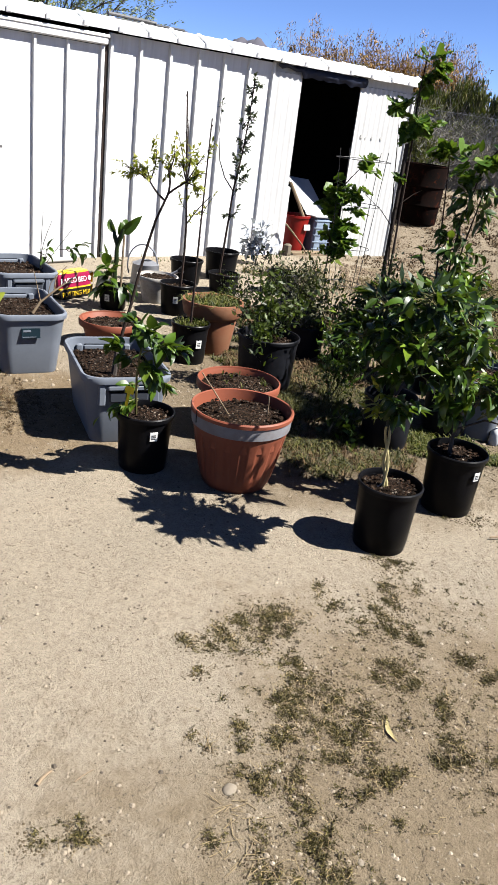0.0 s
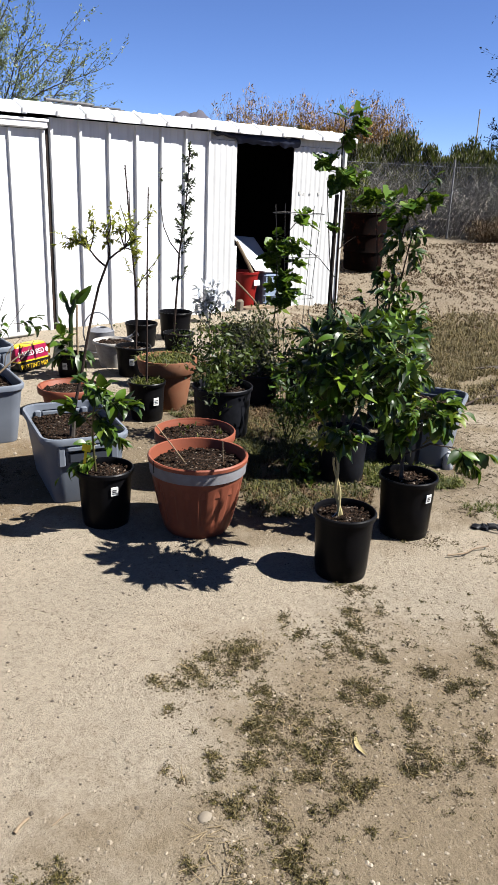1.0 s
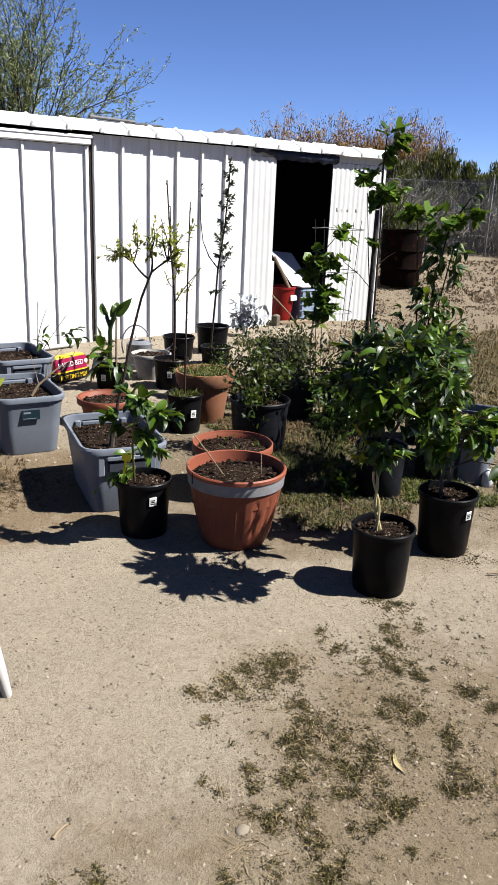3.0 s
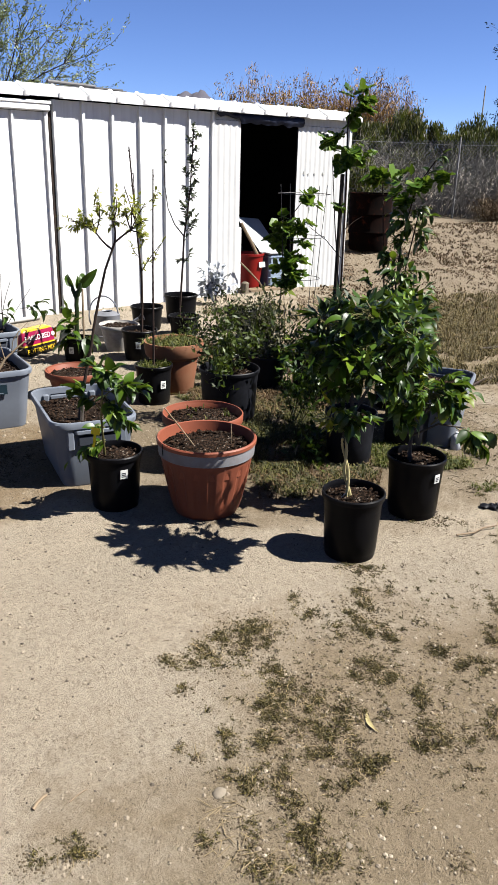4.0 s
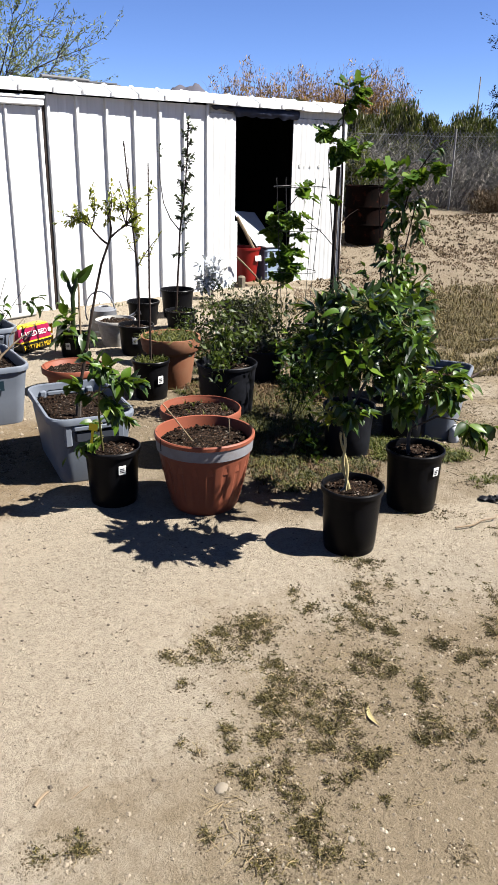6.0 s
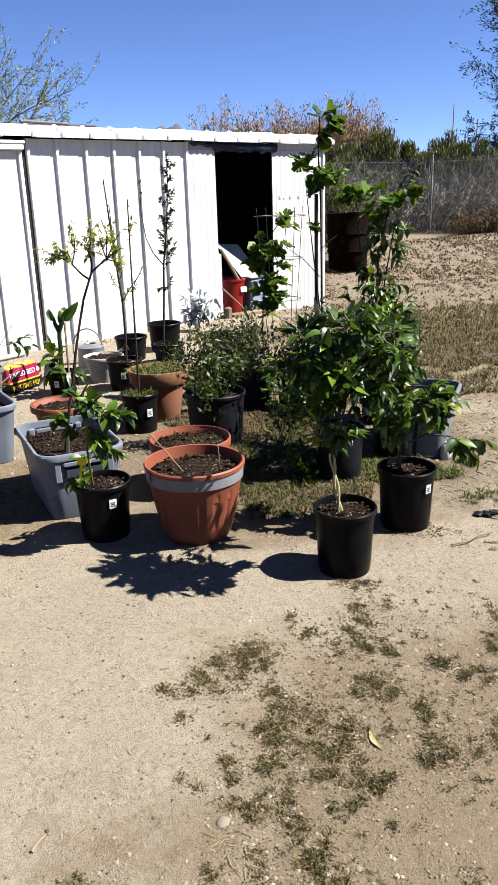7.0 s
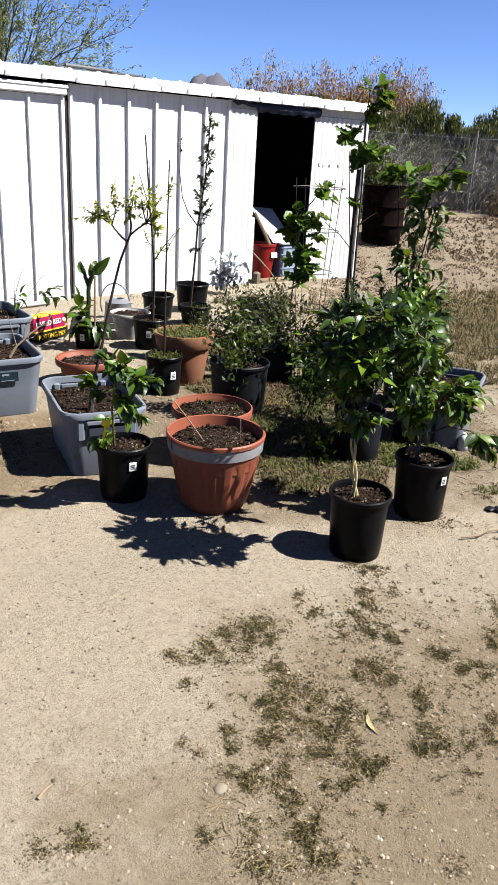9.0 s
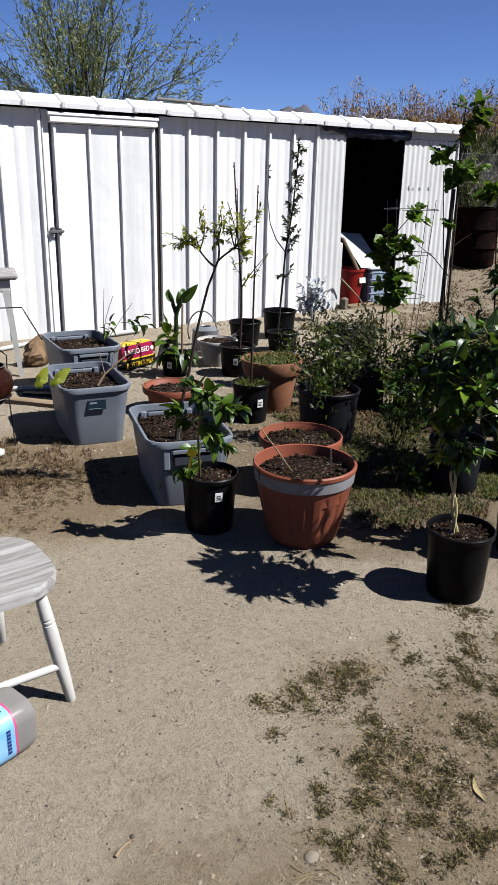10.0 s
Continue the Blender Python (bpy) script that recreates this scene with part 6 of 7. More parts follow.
def left_clutter():
    t = thing("glazed_pot", (1.12, 4.62, gz(1.12, 4.62)), "brown glazed round pot on a thin wire stand", "pot stand")
    part("pot", Shape().lathe([(0.01, 0.30), (0.06, 0.305), (0.12, 0.36), (0.145, 0.43), (0.13, 0.50), (0.10, 0.53), (0.108, 0.545), (0.095, 0.545), (0.09, 0.52), (0.11, 0.43), (0.02, 0.33)], 36), GLAZE, t)
    part("hoop", Shape().tube([(0.125 * math.cos(a), 0.125 * math.sin(a), 0.36) for a in (2 * math.pi * k / 24 for k in range(25))], 0.004, n=6), WIRE, t)
    for k in range(3):
        a = 0.35 + 2 * math.pi * k / 3
        part("leg", Shape().tube([(0.15 * math.cos(a), 0.15 * math.sin(a), 0.0), (0.13 * math.cos(a), 0.13 * math.sin(a), 0.36), (0.14 * math.cos(a), 0.14 * math.sin(a), 0.58), (0.10 * math.cos(a), 0.10 * math.sin(a), 0.62)], 0.004, n=6), WIRE, t)
    rng = random.Random(7)
    s = Shape()
    rings = []
    for i in range(10):
        u = i / 9
        f = math.sin(math.pi * (0.12 + 0.83 * u)) ** 0.7
        rings.append([(0.14 * f * math.cos(a) * (1 + 0.55 * noise.noise(Vector((math.cos(a) * 2.6, math.sin(a) * 2.6, u * 4.6)))), 0.11 * f * math.sin(a) * (1 + 0.5 * noise.noise(Vector((math.cos(a) * 2, math.sin(a) * 2, u * 3 + 5)))), 0.27 * u + 0.02 * math.cos(a)) for a in (2 * math.pi * k / 19 for k in range(19))])
    s.face_loop(rings, True, True, True)
    r = part("rock", s, SANDSTONE, smooth=False)
    r.matrix_world = pose(2.07, 6.68, -0.02, 0, 0, 20)
    tagged(r, "rough tan rock beside the totes", "rock")
    tagged(part("board", Shape().box((-0.42, -0.045, 0.0), (0.30, 0.045, 0.035), pose(1.62, 5.52, 0.0, 0, 0, -48), 0.004), RAW_WOOD), "pale weathered timber plank lying on the ground", "plank")
    tagged(part("plank", Shape().box((-0.12, -0.03, 0.0), (0.12, 0.03, 0.02), pose(1.75, 5.72, 0.0, 0, 0, -40), 0.004), DUSTY_BLACK), "short dark offcut lying on the ground", "plank")
    tagged(part("pipe", Shape().tube([(1.2, 7.05, 0.025), (2.28, 7.5, 0.025)], 0.022, n=10), PVC), "white plastic pipe lying along the shed", "pipe")
    tagged(part("pipe", Shape().tube([(2.75, 7.45, 0.03), (3.45, 7.58, 0.03)], 0.025, n=10), PVC), "white plastic pipe lying along the shed", "pipe")
    tagged(part("pipe", Shape().tube([(1.58, 5.95, 0.02), (1.95, 5.80, 0.02)], 0.018, n=10), PVC), "short white plastic pipe on the ground", "pipe")
    tagged(part("metal_rod", Shape().tube([(1.90, 6.02, 0.36), (1.80, 6.10, 0.58), (1.79, 6.12, 0.61), (1.50, 6.26, 0.60)], 0.005, n=6), WIRE), "thin bent metal rod standing in a tote", "metal rod")
    s = Shape()
    rings = []
    for i in range(6):
        u = i / 5
        f = math.sin(math.pi * (0.1 + 0.85 * u)) ** 0.6
        rings.append([(0.06 * f * math.cos(a) * (1 + 0.6 * noise.noise(Vector((math.cos(a) * 2, math.sin(a) * 2, u * 4)))), 0.045 * f * math.sin(a) * (1 + 0.6 * noise.noise(Vector((math.cos(a) * 3, math.sin(a) * 2, u * 4 + 3)))), 0.055 * u) for a in (2 * math.pi * k / 12 for k in range(12))])
    s.face_loop(rings, True, True, True)
    w = part("plastic_scrap", s, PVC, smooth=False)
    w.matrix_world = pose(1.10, 4.52, 0.0, 0, 0, 30)
    tagged(w, "crumpled scrap of white plastic on the ground", "scrap")
    # cuttings in the totes
    t = thing("cutting", (1.80, 4.62, 0.35), "bare branched cutting planted in a tote", "cutting")
    s = Shape()
    s.tube([(0, 0, -0.02), (0.05, 0.0, 0.05), (0.13, -0.02, 0.12), (0.2, -0.03, 0.17)], 0.009, 0.004, 6)
    s.tube([(0.05, 0, 0.05), (0.04, 0.03, 0.14), (0.02, 0.04, 0.24)], 0.004, 0.002, 5)
    s.tube([(0.1, -0.01, 0.09), (0.17, 0.02, 0.09), (0.24, 0.02, 0.14)], 0.004, 0.002, 5)
    s.tube([(0.13, -0.02, 0.12), (0.15, 0.0, 0.21), (0.22, 0.0, 0.27)], 0.003, 0.002, 5)
    s.tube([(0.17, -0.02, 0.15), (0.25, -0.03, 0.19), (0.30, -0.02, 0.25)], 0.003, 0.002, 5)
    s.tube([(0.09, -0.01, 0.08), (0.10, -0.03, 0.17), (0.14, -0.04, 0.23)], 0.003, 0.002, 5)
    part("stem", s, RAW_WOOD, t)
    t = thing("cutting", (2.28, 5.68, 0.36), "bare twigs with a few leaves in a tote", "cutting")
    s = Shape()
    for a in ((0.02, 0, 0.42), (0.10, 0.02, 0.36), (0.24, -0.02, 0.30), (0.0, -0.03, 0.16)):
        s.tube(curve_between((0, 0, -0.02), a, rng, 0.08), 0.004, 0.002, 5)
    st = part("stem", s, GREY_BARK, t)
    tw = Shape()
    leafed_twigs(st, tw, [((0.03, 0, 0.05), (0.06, 0, 0.16)), ((0.15, 0, 0.15), (0.33, -0.03, 0.20)), ((0.2, 0, 0.15), (0.37, -0.03, 0.12))], "citrus", 6, 0.085, rng, 0.5)
    part("branch_mass", tw, BARK, t, kind="stuff")
    t = thing("wilted_leaf", (1.42, 4.50, 0.40), "two yellow green wilted leaves draped on a tote rim", "leaf")
    for dx, turn, q in ((-0.04, 165, 0.11), (0.05, -20, 0.12)):
        s = Shape()
        rows = []
        for i in range(8):
            u = i / 7
            w = 0.036 * math.sin(math.pi * (0.08 + 0.9 * u)) ** 0.7 * (1 + 0.2 * math.sin(17 * u))
            rows.append([(u * q, -w, 0.015 * math.sin(9 * u) - 0.9 * u * u * q + 0.01), (u * q, 0, 0.012 - 0.8 * u * u * q), (u * q, w, 0.015 * math.cos(8 * u) - 0.9 * u * u * q)])
        s.face_loop(rows, False)
        lf = part("leaf", s, LIME_LEAF, t)
        lf.matrix_local = pose(dx, 0.0, 0.0, 0, 0, -40) @ pose(0, 0, 0, 0, -75 if turn > 0 else -60, 0) @ pose(0, 0, 0, 90 if turn > 0 else 75, 0, 0)


def right_clutter():
    t = tote(3.93, 2.82, -62, "slate grey plastic tote partly hidden behind citrus leaves", 34, 0.22, 0.32, 0.36)
    s = Shape().lathe([(0.005, 0), (0.055, 0), (0.06, 0.01), (0.06, 0.13), (0.045, 0.165), (0.02, 0.185), (0.02, 0.2), (0.005, 0.2)], 24)
    j = part("jug", s, plain("white_jug_plastic", (0.33, 0.339, 0.358), 0.4))
    j.matrix_world = pose(3.80, 2.53, gz(3.80, 2.53), 0, 0, 0) @ Matrix.Scale(0.55, 4)
    tagged(j, "white plastic jug standing beside a tote", "jug")
    rng = random.Random(9)
    s = Shape()
    rings = []
    for i in range(10):
        u = i / 9
        rings.append([(0.13 * u - 0.08, (0.034 + 0.012 * math.sin(11 * u)) * math.sin(math.pi * (0.1 + 0.85 * u)) ** 0.5 * math.cos(a) * (1 + 0.5 * noise.noise(Vector((u * 6, math.cos(a) * 2, math.sin(a) * 2)))), 0.012 + 0.018 * math.sin(math.pi * (0.1 + 0.85 * u)) * math.sin(a) * (1 + 1.2 * noise.noise(Vector((u * 8, math.cos(a) * 2, 4))))) for a in (2 * math.pi * k / 12 for k in range(12))])
    s.face_loop(rings, True, True, True)
    for k in range(3):
        s.tube([(0.03, -0.025 + 0.025 * k, 0.022), (0.07, -0.045 + 0.042 * k, 0.034 - 0.006 * k), (0.10, -0.06 + 0.05 * k, 0.012), (0.115, -0.07 + 0.05 * k, 0.01)], 0.011, 0.007, 7)
    g = part("work_glove", s, DUSTY_BLACK)
    g.matrix_world = pose(3.22, 1.885, 0.0, 0, 0, -45) @ Matrix.Scale(0.75, 4)
    tagged(g, "crumpled dark work glove on the ground", "glove")
    s = Shape().tube([(2.80, 1.80, 0.012), (2.88, 1.76, 0.016), (2.96, 1.765, 0.014), (3.03, 1.735, 0.02), (3.06, 1.75, 0.02)], 0.005, 0.003, 6)
    tagged(part("stick", s, RAW_WOOD), "pale curved dry stick on the ground", "stick")
    s = Shape().tube([(5.0, 3.28, 0.02), (5.3, 3.33, 0.03), (5.55, 3.30, 0.03), (5.9, 3.62, 0.03)], 0.011, 0.008, 7)
    tagged(part("branch", s, BARK), "brown fallen branch in the dry grass", "branch")
    s = Shape()
    for k in range(3):
        s.tube([(6.2 + 0.2 * k, 4.0 - 0.1 * k, 0.03), (6.9 + 0.15 * k, 3.75 + 0.1 * k, 0.05)], 0.014, 0.011, 7)
    tagged(part("old_timbers", s, GREY_BARK), "grey old sticks lying in the grass", "wood")


barrel()
watering_can()
soil_bag()
side_chair()
water_jug()
white_table()
left_clutter()
right_clutter()

# ---- fence and far growth ----
def fence():
    a, b = Vector((11.2, 15.75, 0)), Vector((18.6, 5.75, 0))
    d = (b - a).normalized()
    t = thing("chain_link_fence", (0, 0, 0), "grey chain link fence on steel posts in front of the brush", "fence", kind="structure")
    length = (b - a).length
    n = 4
    for k in range(n + 1):
        p = a + d * length * k / n
        z = lie(p.x, p.y)
        part("post", Shape().tube([(p.x, p.y, z - 0.1), (p.x, p.y, z + 1.66)], 0.02, n=8), FENCE_WIRE, t)
    s = Shape()
    pitch, h = 0.085, 1.55
    nrm = d.cross(Vector((0, 0, 1)))
    count = int(length / pitch)
    for k in range(count):
        for sgn in (1, -1):
            x0 = k * pitch
            p = a + d * (x0 if sgn > 0 else x0 + h)
            q = a + d * (x0 + h if sgn > 0 else x0)
            if not (0 <= x0 and x0 + h <= length):
                continue
            s.strip([p + Vector((0, 0, lie(p.x, p.y) + 0.05)), q + Vector((0, 0, lie(q.x, q.y) + 0.05 + h))], [0.0075, 0.0075], nrm)
    part("mesh_wire", s, FENCE_WIRE, t, "woven grey wire", smooth=False)
    s = Shape().tube([a + Vector((0, 0, lie(a.x, a.y) + 1.62)), (a + b) / 2 + Vector((0, 0, 0.5 + 1.62)), b + Vector((0, 0, lie(b.x, b.y) + 1.62))], 0.005, n=5)
    part("top_wire", s, FENCE_WIRE, t)


def brush_clump(name, x, y, w, h, label, seed, twig_mat, leaf_mat, twigs, leaves, leaf_len, upright=0.7, category="bush", crown_from=0.45, sprig=12, twig_r=0.010, fork=0.3, foot=0.45, skip=0.0, broad=0.2, lean=(0.0, 0.0)):
    """A bush of arching twigs that carry tufts of narrow leaves."""
    rng = random.Random(seed)
    t = thing(name, (x, y, lie(x, y) - 0.03), label, category)
    st, lf = Shape(), Shape()
    ends = []
    for _ in range(twigs):
        a = rng.uniform(0, 6.28)
        q = math.sqrt(rng.random())
        tip = Vector((math.cos(a) * w * q, math.sin(a) * w * q, h * rng.uniform(0.55 - 0.4 * skip, 1.05) * (1 - 0.35 * q * q)))
        tip += Vector((rng.uniform(-1, 1), rng.uniform(-1, 1), 0)) * skip * h + Vector((*lean, 0)) * tip.z * rng.uniform(0.2, 1.3)
        root = Vector((math.cos(a) * w * foot * q, math.sin(a) * w * foot * q, 0)) + wander(rng, 0.15)
        root.z = 0
        mid = root.lerp(tip, 0.55) + Vector((0, 0, h * 0.12 * upright)) + wander(rng, 0.12 * h)
        pts = [root, root.lerp(mid, 0.5) + wander(rng, 0.04 * h), mid, mid.lerp(tip, 0.6) + wander(rng, 0.03 * h), tip]
        st.tube(pts, twig_r, twig_r * 0.3, 3, False)
        ends.append(pts)
        for _ in range(3):
            i = rng.choice((1, 2, 3))
            p = pts[i]
            e = p + (wander(rng, fork * h) + Vector((0, 0, 0.4 * fork * h)))
            if e.z > 0.05:
                st.tube([p, p.lerp(e, 0.5) + wander(rng, 0.03 * h), e], twig_r * 0.5, twig_r * 0.2, 3, False)
    for _ in range(leaves // sprig):
        pts = rng.choice(ends)
        u = rng.uniform(crown_from, 1.0) * 3.999
        i = int(u)
        p = pts[i].lerp(pts[min(i + 1, 4)], u - i)
        for _ in range(sprig):
            al = (wander(rng, 1) + Vector((0, 0, upright))).normalized()
            lf.quad(p + wander(rng, leaf_len * 1.1), al, al.cross(wander(rng, 1)).normalized(), leaf_len * rng.uniform(0.6, 1.3), leaf_len * broad * rng.uniform(0.7, 1.3))
    part("branch_mass", st, twig_mat, t, smooth=False, kind="stuff")
    if lf.f:
        part("foliage", lf, leaf_mat, t, smooth=False, kind="stuff")
    return t


def far_brush():
    a, d = Vector((11.2, 15.75)), Vector((0.595, -0.804))
    nrm = Vector((0.804, 0.595))
    rng = random.Random(111)
    # dead grey thicket on the fence, then green growth behind it
    for k in range(14):
        p = a + d * (1.4 + 0.85 * k) + nrm * rng.uniform(0.35, 0.9)
        brush_clump("dead_thicket", p.x, p.y, 0.8, 1.75 + rng.uniform(-0.25, 0.3), "tangle of dead grey branches behind a wire fence", 200 + k, FAR_GREY, GREYGREEN, 190, 500, 0.08, 0.5, "thicket", 0.3, fork=0.3, foot=0.9, skip=0.3, twig_r=0.0065, lean=(0.36, -0.48))
    for k in range(14):
        p = a + d * (1.2 + 0.85 * k) + nrm * rng.uniform(1.4, 2.2)
        brush_clump("green_bush", p.x, p.y, 0.75, 2.10 + rng.uniform(-0.25, 0.25), "olive green desert bush with upright feathery shoots", 230 + k, FAR_GREY, FAR_GREEN, 30, 9000, 0.13, 2.4, "bush", 0.5, sprig=26, fork=0.12, foot=0.7, broad=0.2, lean=(0.10, -0.13))
    for k in range(3):
        p = a + d * (8.6 + 0.9 * k) + nrm * (-0.15 - 0.1 * k)
        brush_clump("green_bush", p.x, p.y, 0.75, 1.45 + 0.1 * k, "leafy green bush growing through the wire fence", 260 + k, FAR_GREY, FAR_GREEN, 40, 7000, 0.10, 1.2, "bush", 0.15, sprig=16, broad=0.24)
    for k, (x, y) in enumerate(((14.8, 9.6), (15.15, 9.2), (15.6, 8.6))):
        brush_clump("tumbleweed", x, y, 0.55, 0.62, "dry rust brown tumbleweed lying against the fence", 270 + k, DEAD_WEED, DEAD_WEED, 110, 2200, 0.07, 0.2, "tumbleweed", 0.1, twig_r=0.006)
    # green shrubs close behind the shed corner
    brush_clump("green_bush", 11.5, 10.4, 0.6, 1.25, "dusty olive bush behind the drum", 280, FAR_GREY, FAR_GREEN, 45, 4200, 0.09, 0.9, "bush", 0.2, sprig=16, broad=0.25)
    for k, (x, y) in enumerate(((12.3, 12.6), (12.9, 12.0))):
        brush_clump("dead_thicket", x, y, 0.7, 1.75, "dead grey branches leaning behind the shed corner", 281 + k, FAR_GREY, FAR_GREEN, 170, 900, 0.09, 0.6, "thicket", 0.5, fork=0.3, foot=0.8, skip=0.3, twig_r=0.0065, lean=(0.36, -0.48))
    # rust coloured reeds behind the shed
    for k in range(8):
        u = k / 7
        x, y = 15.0 + 3.4 * u, 18.9 - 3.1 * u
        brush_clump("reed_clump", x, y, 0.95, 3.4 + 0.2 * u + rng.uniform(-0.2, 0.2), "tall dry rust brown reeds behind the shed", 310 + k, FAR_RUST, FAR_RUST, 240, 7000, 0.10, 1.0, "reeds", 0.3, fork=0.10, twig_r=0.006, broad=0.22)
    brush_clump("bare_tree", 18.3, 16.1, 1.3, 3.7, "bare grey brown twiggy tree behind the shed", 299, FAR_GREY, FAR_RUST, 420, 2600, 0.07, 0.5, "tree", 0.6, fork=0.09, twig_r=0.006)


def tall_tree(name, x, y, h, crown, trunk_h, label, seed, leaf_mat, limbs, per, leaf_len, spread, z_squash=0.75, droop=0.0, low=0.25):
    """A tapered trunk, limbs that fork, and many small leaves along the twigs."""
    rng = random.Random(seed)
    t = thing(name, (x, y, lie(x, y) - 0.05), label, "tree")
    tr, br, lf = Shape(), Shape(), Shape()
    fork = Vector((0.1, 0.05, trunk_h))
    tr.tube([(0, 0, 0), (0.03, 0.02, trunk_h * 0.5), fork], 0.16, 0.11, 9)
    for _ in range(limbs):
        a = rng.uniform(0, 6.28)
        el = rng.uniform(low, 1.45)
        dirn = Vector((math.cos(a) * math.cos(el) * spread, math.sin(a) * math.cos(el) * spread, math.sin(el) * z_squash + 0.15))
        tip = fork + dirn * crown * rng.uniform(0.7, 1.05)
        pts = curve_between(fork + wander(rng, 0.05), tip, rng, 0.08, 6, 0.05 * crown)
        tr.tube(pts, 0.028, 0.006, 5, False)
        for i in range(2, 7):
            for _ in range(5):
                e = pts[i] + (dirn * rng.uniform(0.3, 1.0) + wander(rng, 0.45)) * crown * 0.28
                e.z -= droop * rng.random()
                tw = curve_between(pts[i], e, rng, 0.15, 4)
                br.tube(tw, 0.006, 0.002, 3, False)
                for _ in range(per):
                    u = rng.uniform(0.15, 1.0) * 3.999
                    k = int(u)
                    p = tw[k].lerp(tw[k + 1], u - k) + wander(rng, leaf_len * 0.7)
                    al = ((e - pts[i]).normalized() + wander(rng, 0.9)).normalized()
                    lf.quad(p, al, al.cross(wander(rng, 1)).normalized(), leaf_len * rng.uniform(0.6, 1.3), leaf_len * rng.uniform(0.2, 0.34))
    part("trunk", tr, GREY_BARK, t)
    part("branch_mass", br, GREY_BARK, t, smooth=False, kind="stuff")
    part("crown", lf, leaf_mat, t, smooth=False, kind="stuff")


def far_trees():
    tall_tree("desert_tree", 6.2, 16.13, 5.0, 3.0, 1.6, "airy olive green desert tree behind the shed", 301, TREE_LEAF, 34, 28, 0.08, 1.0, 0.95, 0.0, 0.35)
    # far tree: its leaf colour already holds the blue of the haze
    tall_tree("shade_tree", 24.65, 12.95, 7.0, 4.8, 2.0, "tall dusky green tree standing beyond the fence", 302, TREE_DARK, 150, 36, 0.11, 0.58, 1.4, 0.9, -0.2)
    rng = random.Random(303)
    t = thing("fan_palm", (15.5, 25.7, 0.0), "distant small fan palm behind the shed", "palm")
    part("trunk", Shape().tube([(0, 0, 0), (0.05, 0, 1.6), (0, 0, 3.3)], 0.16, 0.12, 8), GREY_BARK, t)
    s = Shape()
    for k in range(46):
        a, el = rng.uniform(0, 6.28), rng.uniform(-0.3, 1.3)
        d = Vector((math.cos(a) * math.cos(el), math.sin(a) * math.cos(el), math.sin(el)))
        s.strip([Vector((0, 0, 3.3)), Vector((0, 0, 3.3)) + d * 0.4, Vector((0, 0, 3.3)) + d * 0.75 - Vector((0, 0, 0.1))], [0.03, 0.09, 0.01], wander(rng, 1))
    part("fronds", s, FAR_GREEN, t, smooth=False, kind="stuff")
    for x, y, h, lean in ((32.9, 22.7, 5.3, 0.0), (33.6, 22.0, 4.6, 0.25)):
        tagged(part("utility_pole", Shape().tube([(x, y, 0.3), (x + lean, y, h)], 0.04, 0.03, 6), FENCE_WIRE), "thin grey utility pole in the distance", "utility pole")


fence()
far_brush()
far_trees()


# ---- weeds, grit and litter on the ground ----
def sprig(s, at, rng, size):
    for _ in range(rng.randint(4, 6)):
        a = rng.uniform(0, 6.28)
        d = Vector((math.cos(a), math.sin(a), rng.uniform(0.1, 0.7)))
        q = size * rng.uniform(0.5, 1.3)
        e = at + d * q
        s.strip([at, at.lerp(e, 0.6) + Vector((0, 0, 0.2 * q)), e], [0.001, 0.0012, 0.0004], Vector((-d.y, d.x, 0.4)))
        for _ in range(6):
            p = at.lerp(e, rng.uniform(0.1, 1.0)) + Vector((0, 0, 0.1 * q))
            al = (wander(rng, 1) + d * 0.5).normalized()
            s.quad(p, al, al.cross(wander(rng, 1)).normalized(), size * rng.uniform(0.22, 0.5), size * rng.uniform(0.09, 0.2))


# x, y, radius along, radius across, sprigs
EDGE_WEEDS = [(1.24, 1.81, 0.055, 0.027, 26), (1.32, 1.78, 0.042, 0.065, 32), (1.41, 1.78, 0.071, 0.078, 98), (1.54, 1.77, 0.08, 0.072, 75), (1.63, 1.76, 0.044, 0.047, 25), (1.81, 1.84, 0.025, 0.041, 18), (1.80, 1.75, 0.021, 0.028, 10), (1.38, 1.63, 0.032, 0.03, 11), (1.17, 1.68, 0.026, 0.016, 10), (1.44, 1.54, 0.053, 0.056, 35), (1.35, 1.43, 0.057, 0.062, 63), (1.44, 1.45, 0.052, 0.049, 23), (1.47, 1.36, 0.043, 0.047, 24), (1.38, 1.26, 0.068, 0.068, 88), (1.23, 1.32, 0.036, 0.048, 20), (1.14, 1.37, 0.045, 0.03, 10), (1.15, 1.43, 0.022, 0.017, 10), (1.02, 1.47, 0.018, 0.015, 10)]
MIDDLE_WEEDS = [(1.03, 1.41, 0.017, 0.016, 10), (1.04, 1.30, 0.027, 0.021, 10), (1.08, 1.25, 0.027, 0.029, 16), (1.15, 1.17, 0.033, 0.05, 19), (1.10, 1.05, 0.038, 0.061, 24), (1.09, 1.01, 0.029, 0.03, 12), (1.06, 0.92, 0.039, 0.042, 29), (1.41, 1.08, 0.053, 0.045, 43), (1.33, 1.09, 0.034, 0.039, 15), (1.49, 1.26, 0.048, 0.069, 31), (1.74, 1.34, 0.082, 0.038, 59), (1.73, 1.41, 0.05, 0.041, 24), (1.82, 1.60, 0.036, 0.037, 19), (1.94, 1.59, 0.067, 0.09, 78), (2.06, 1.71, 0.04, 0.075, 39), (2.18, 1.71, 0.033, 0.059, 17), (1.93, 1.46, 0.026, 0.036, 14), (2.22, 1.87, 0.079, 0.035, 41)]
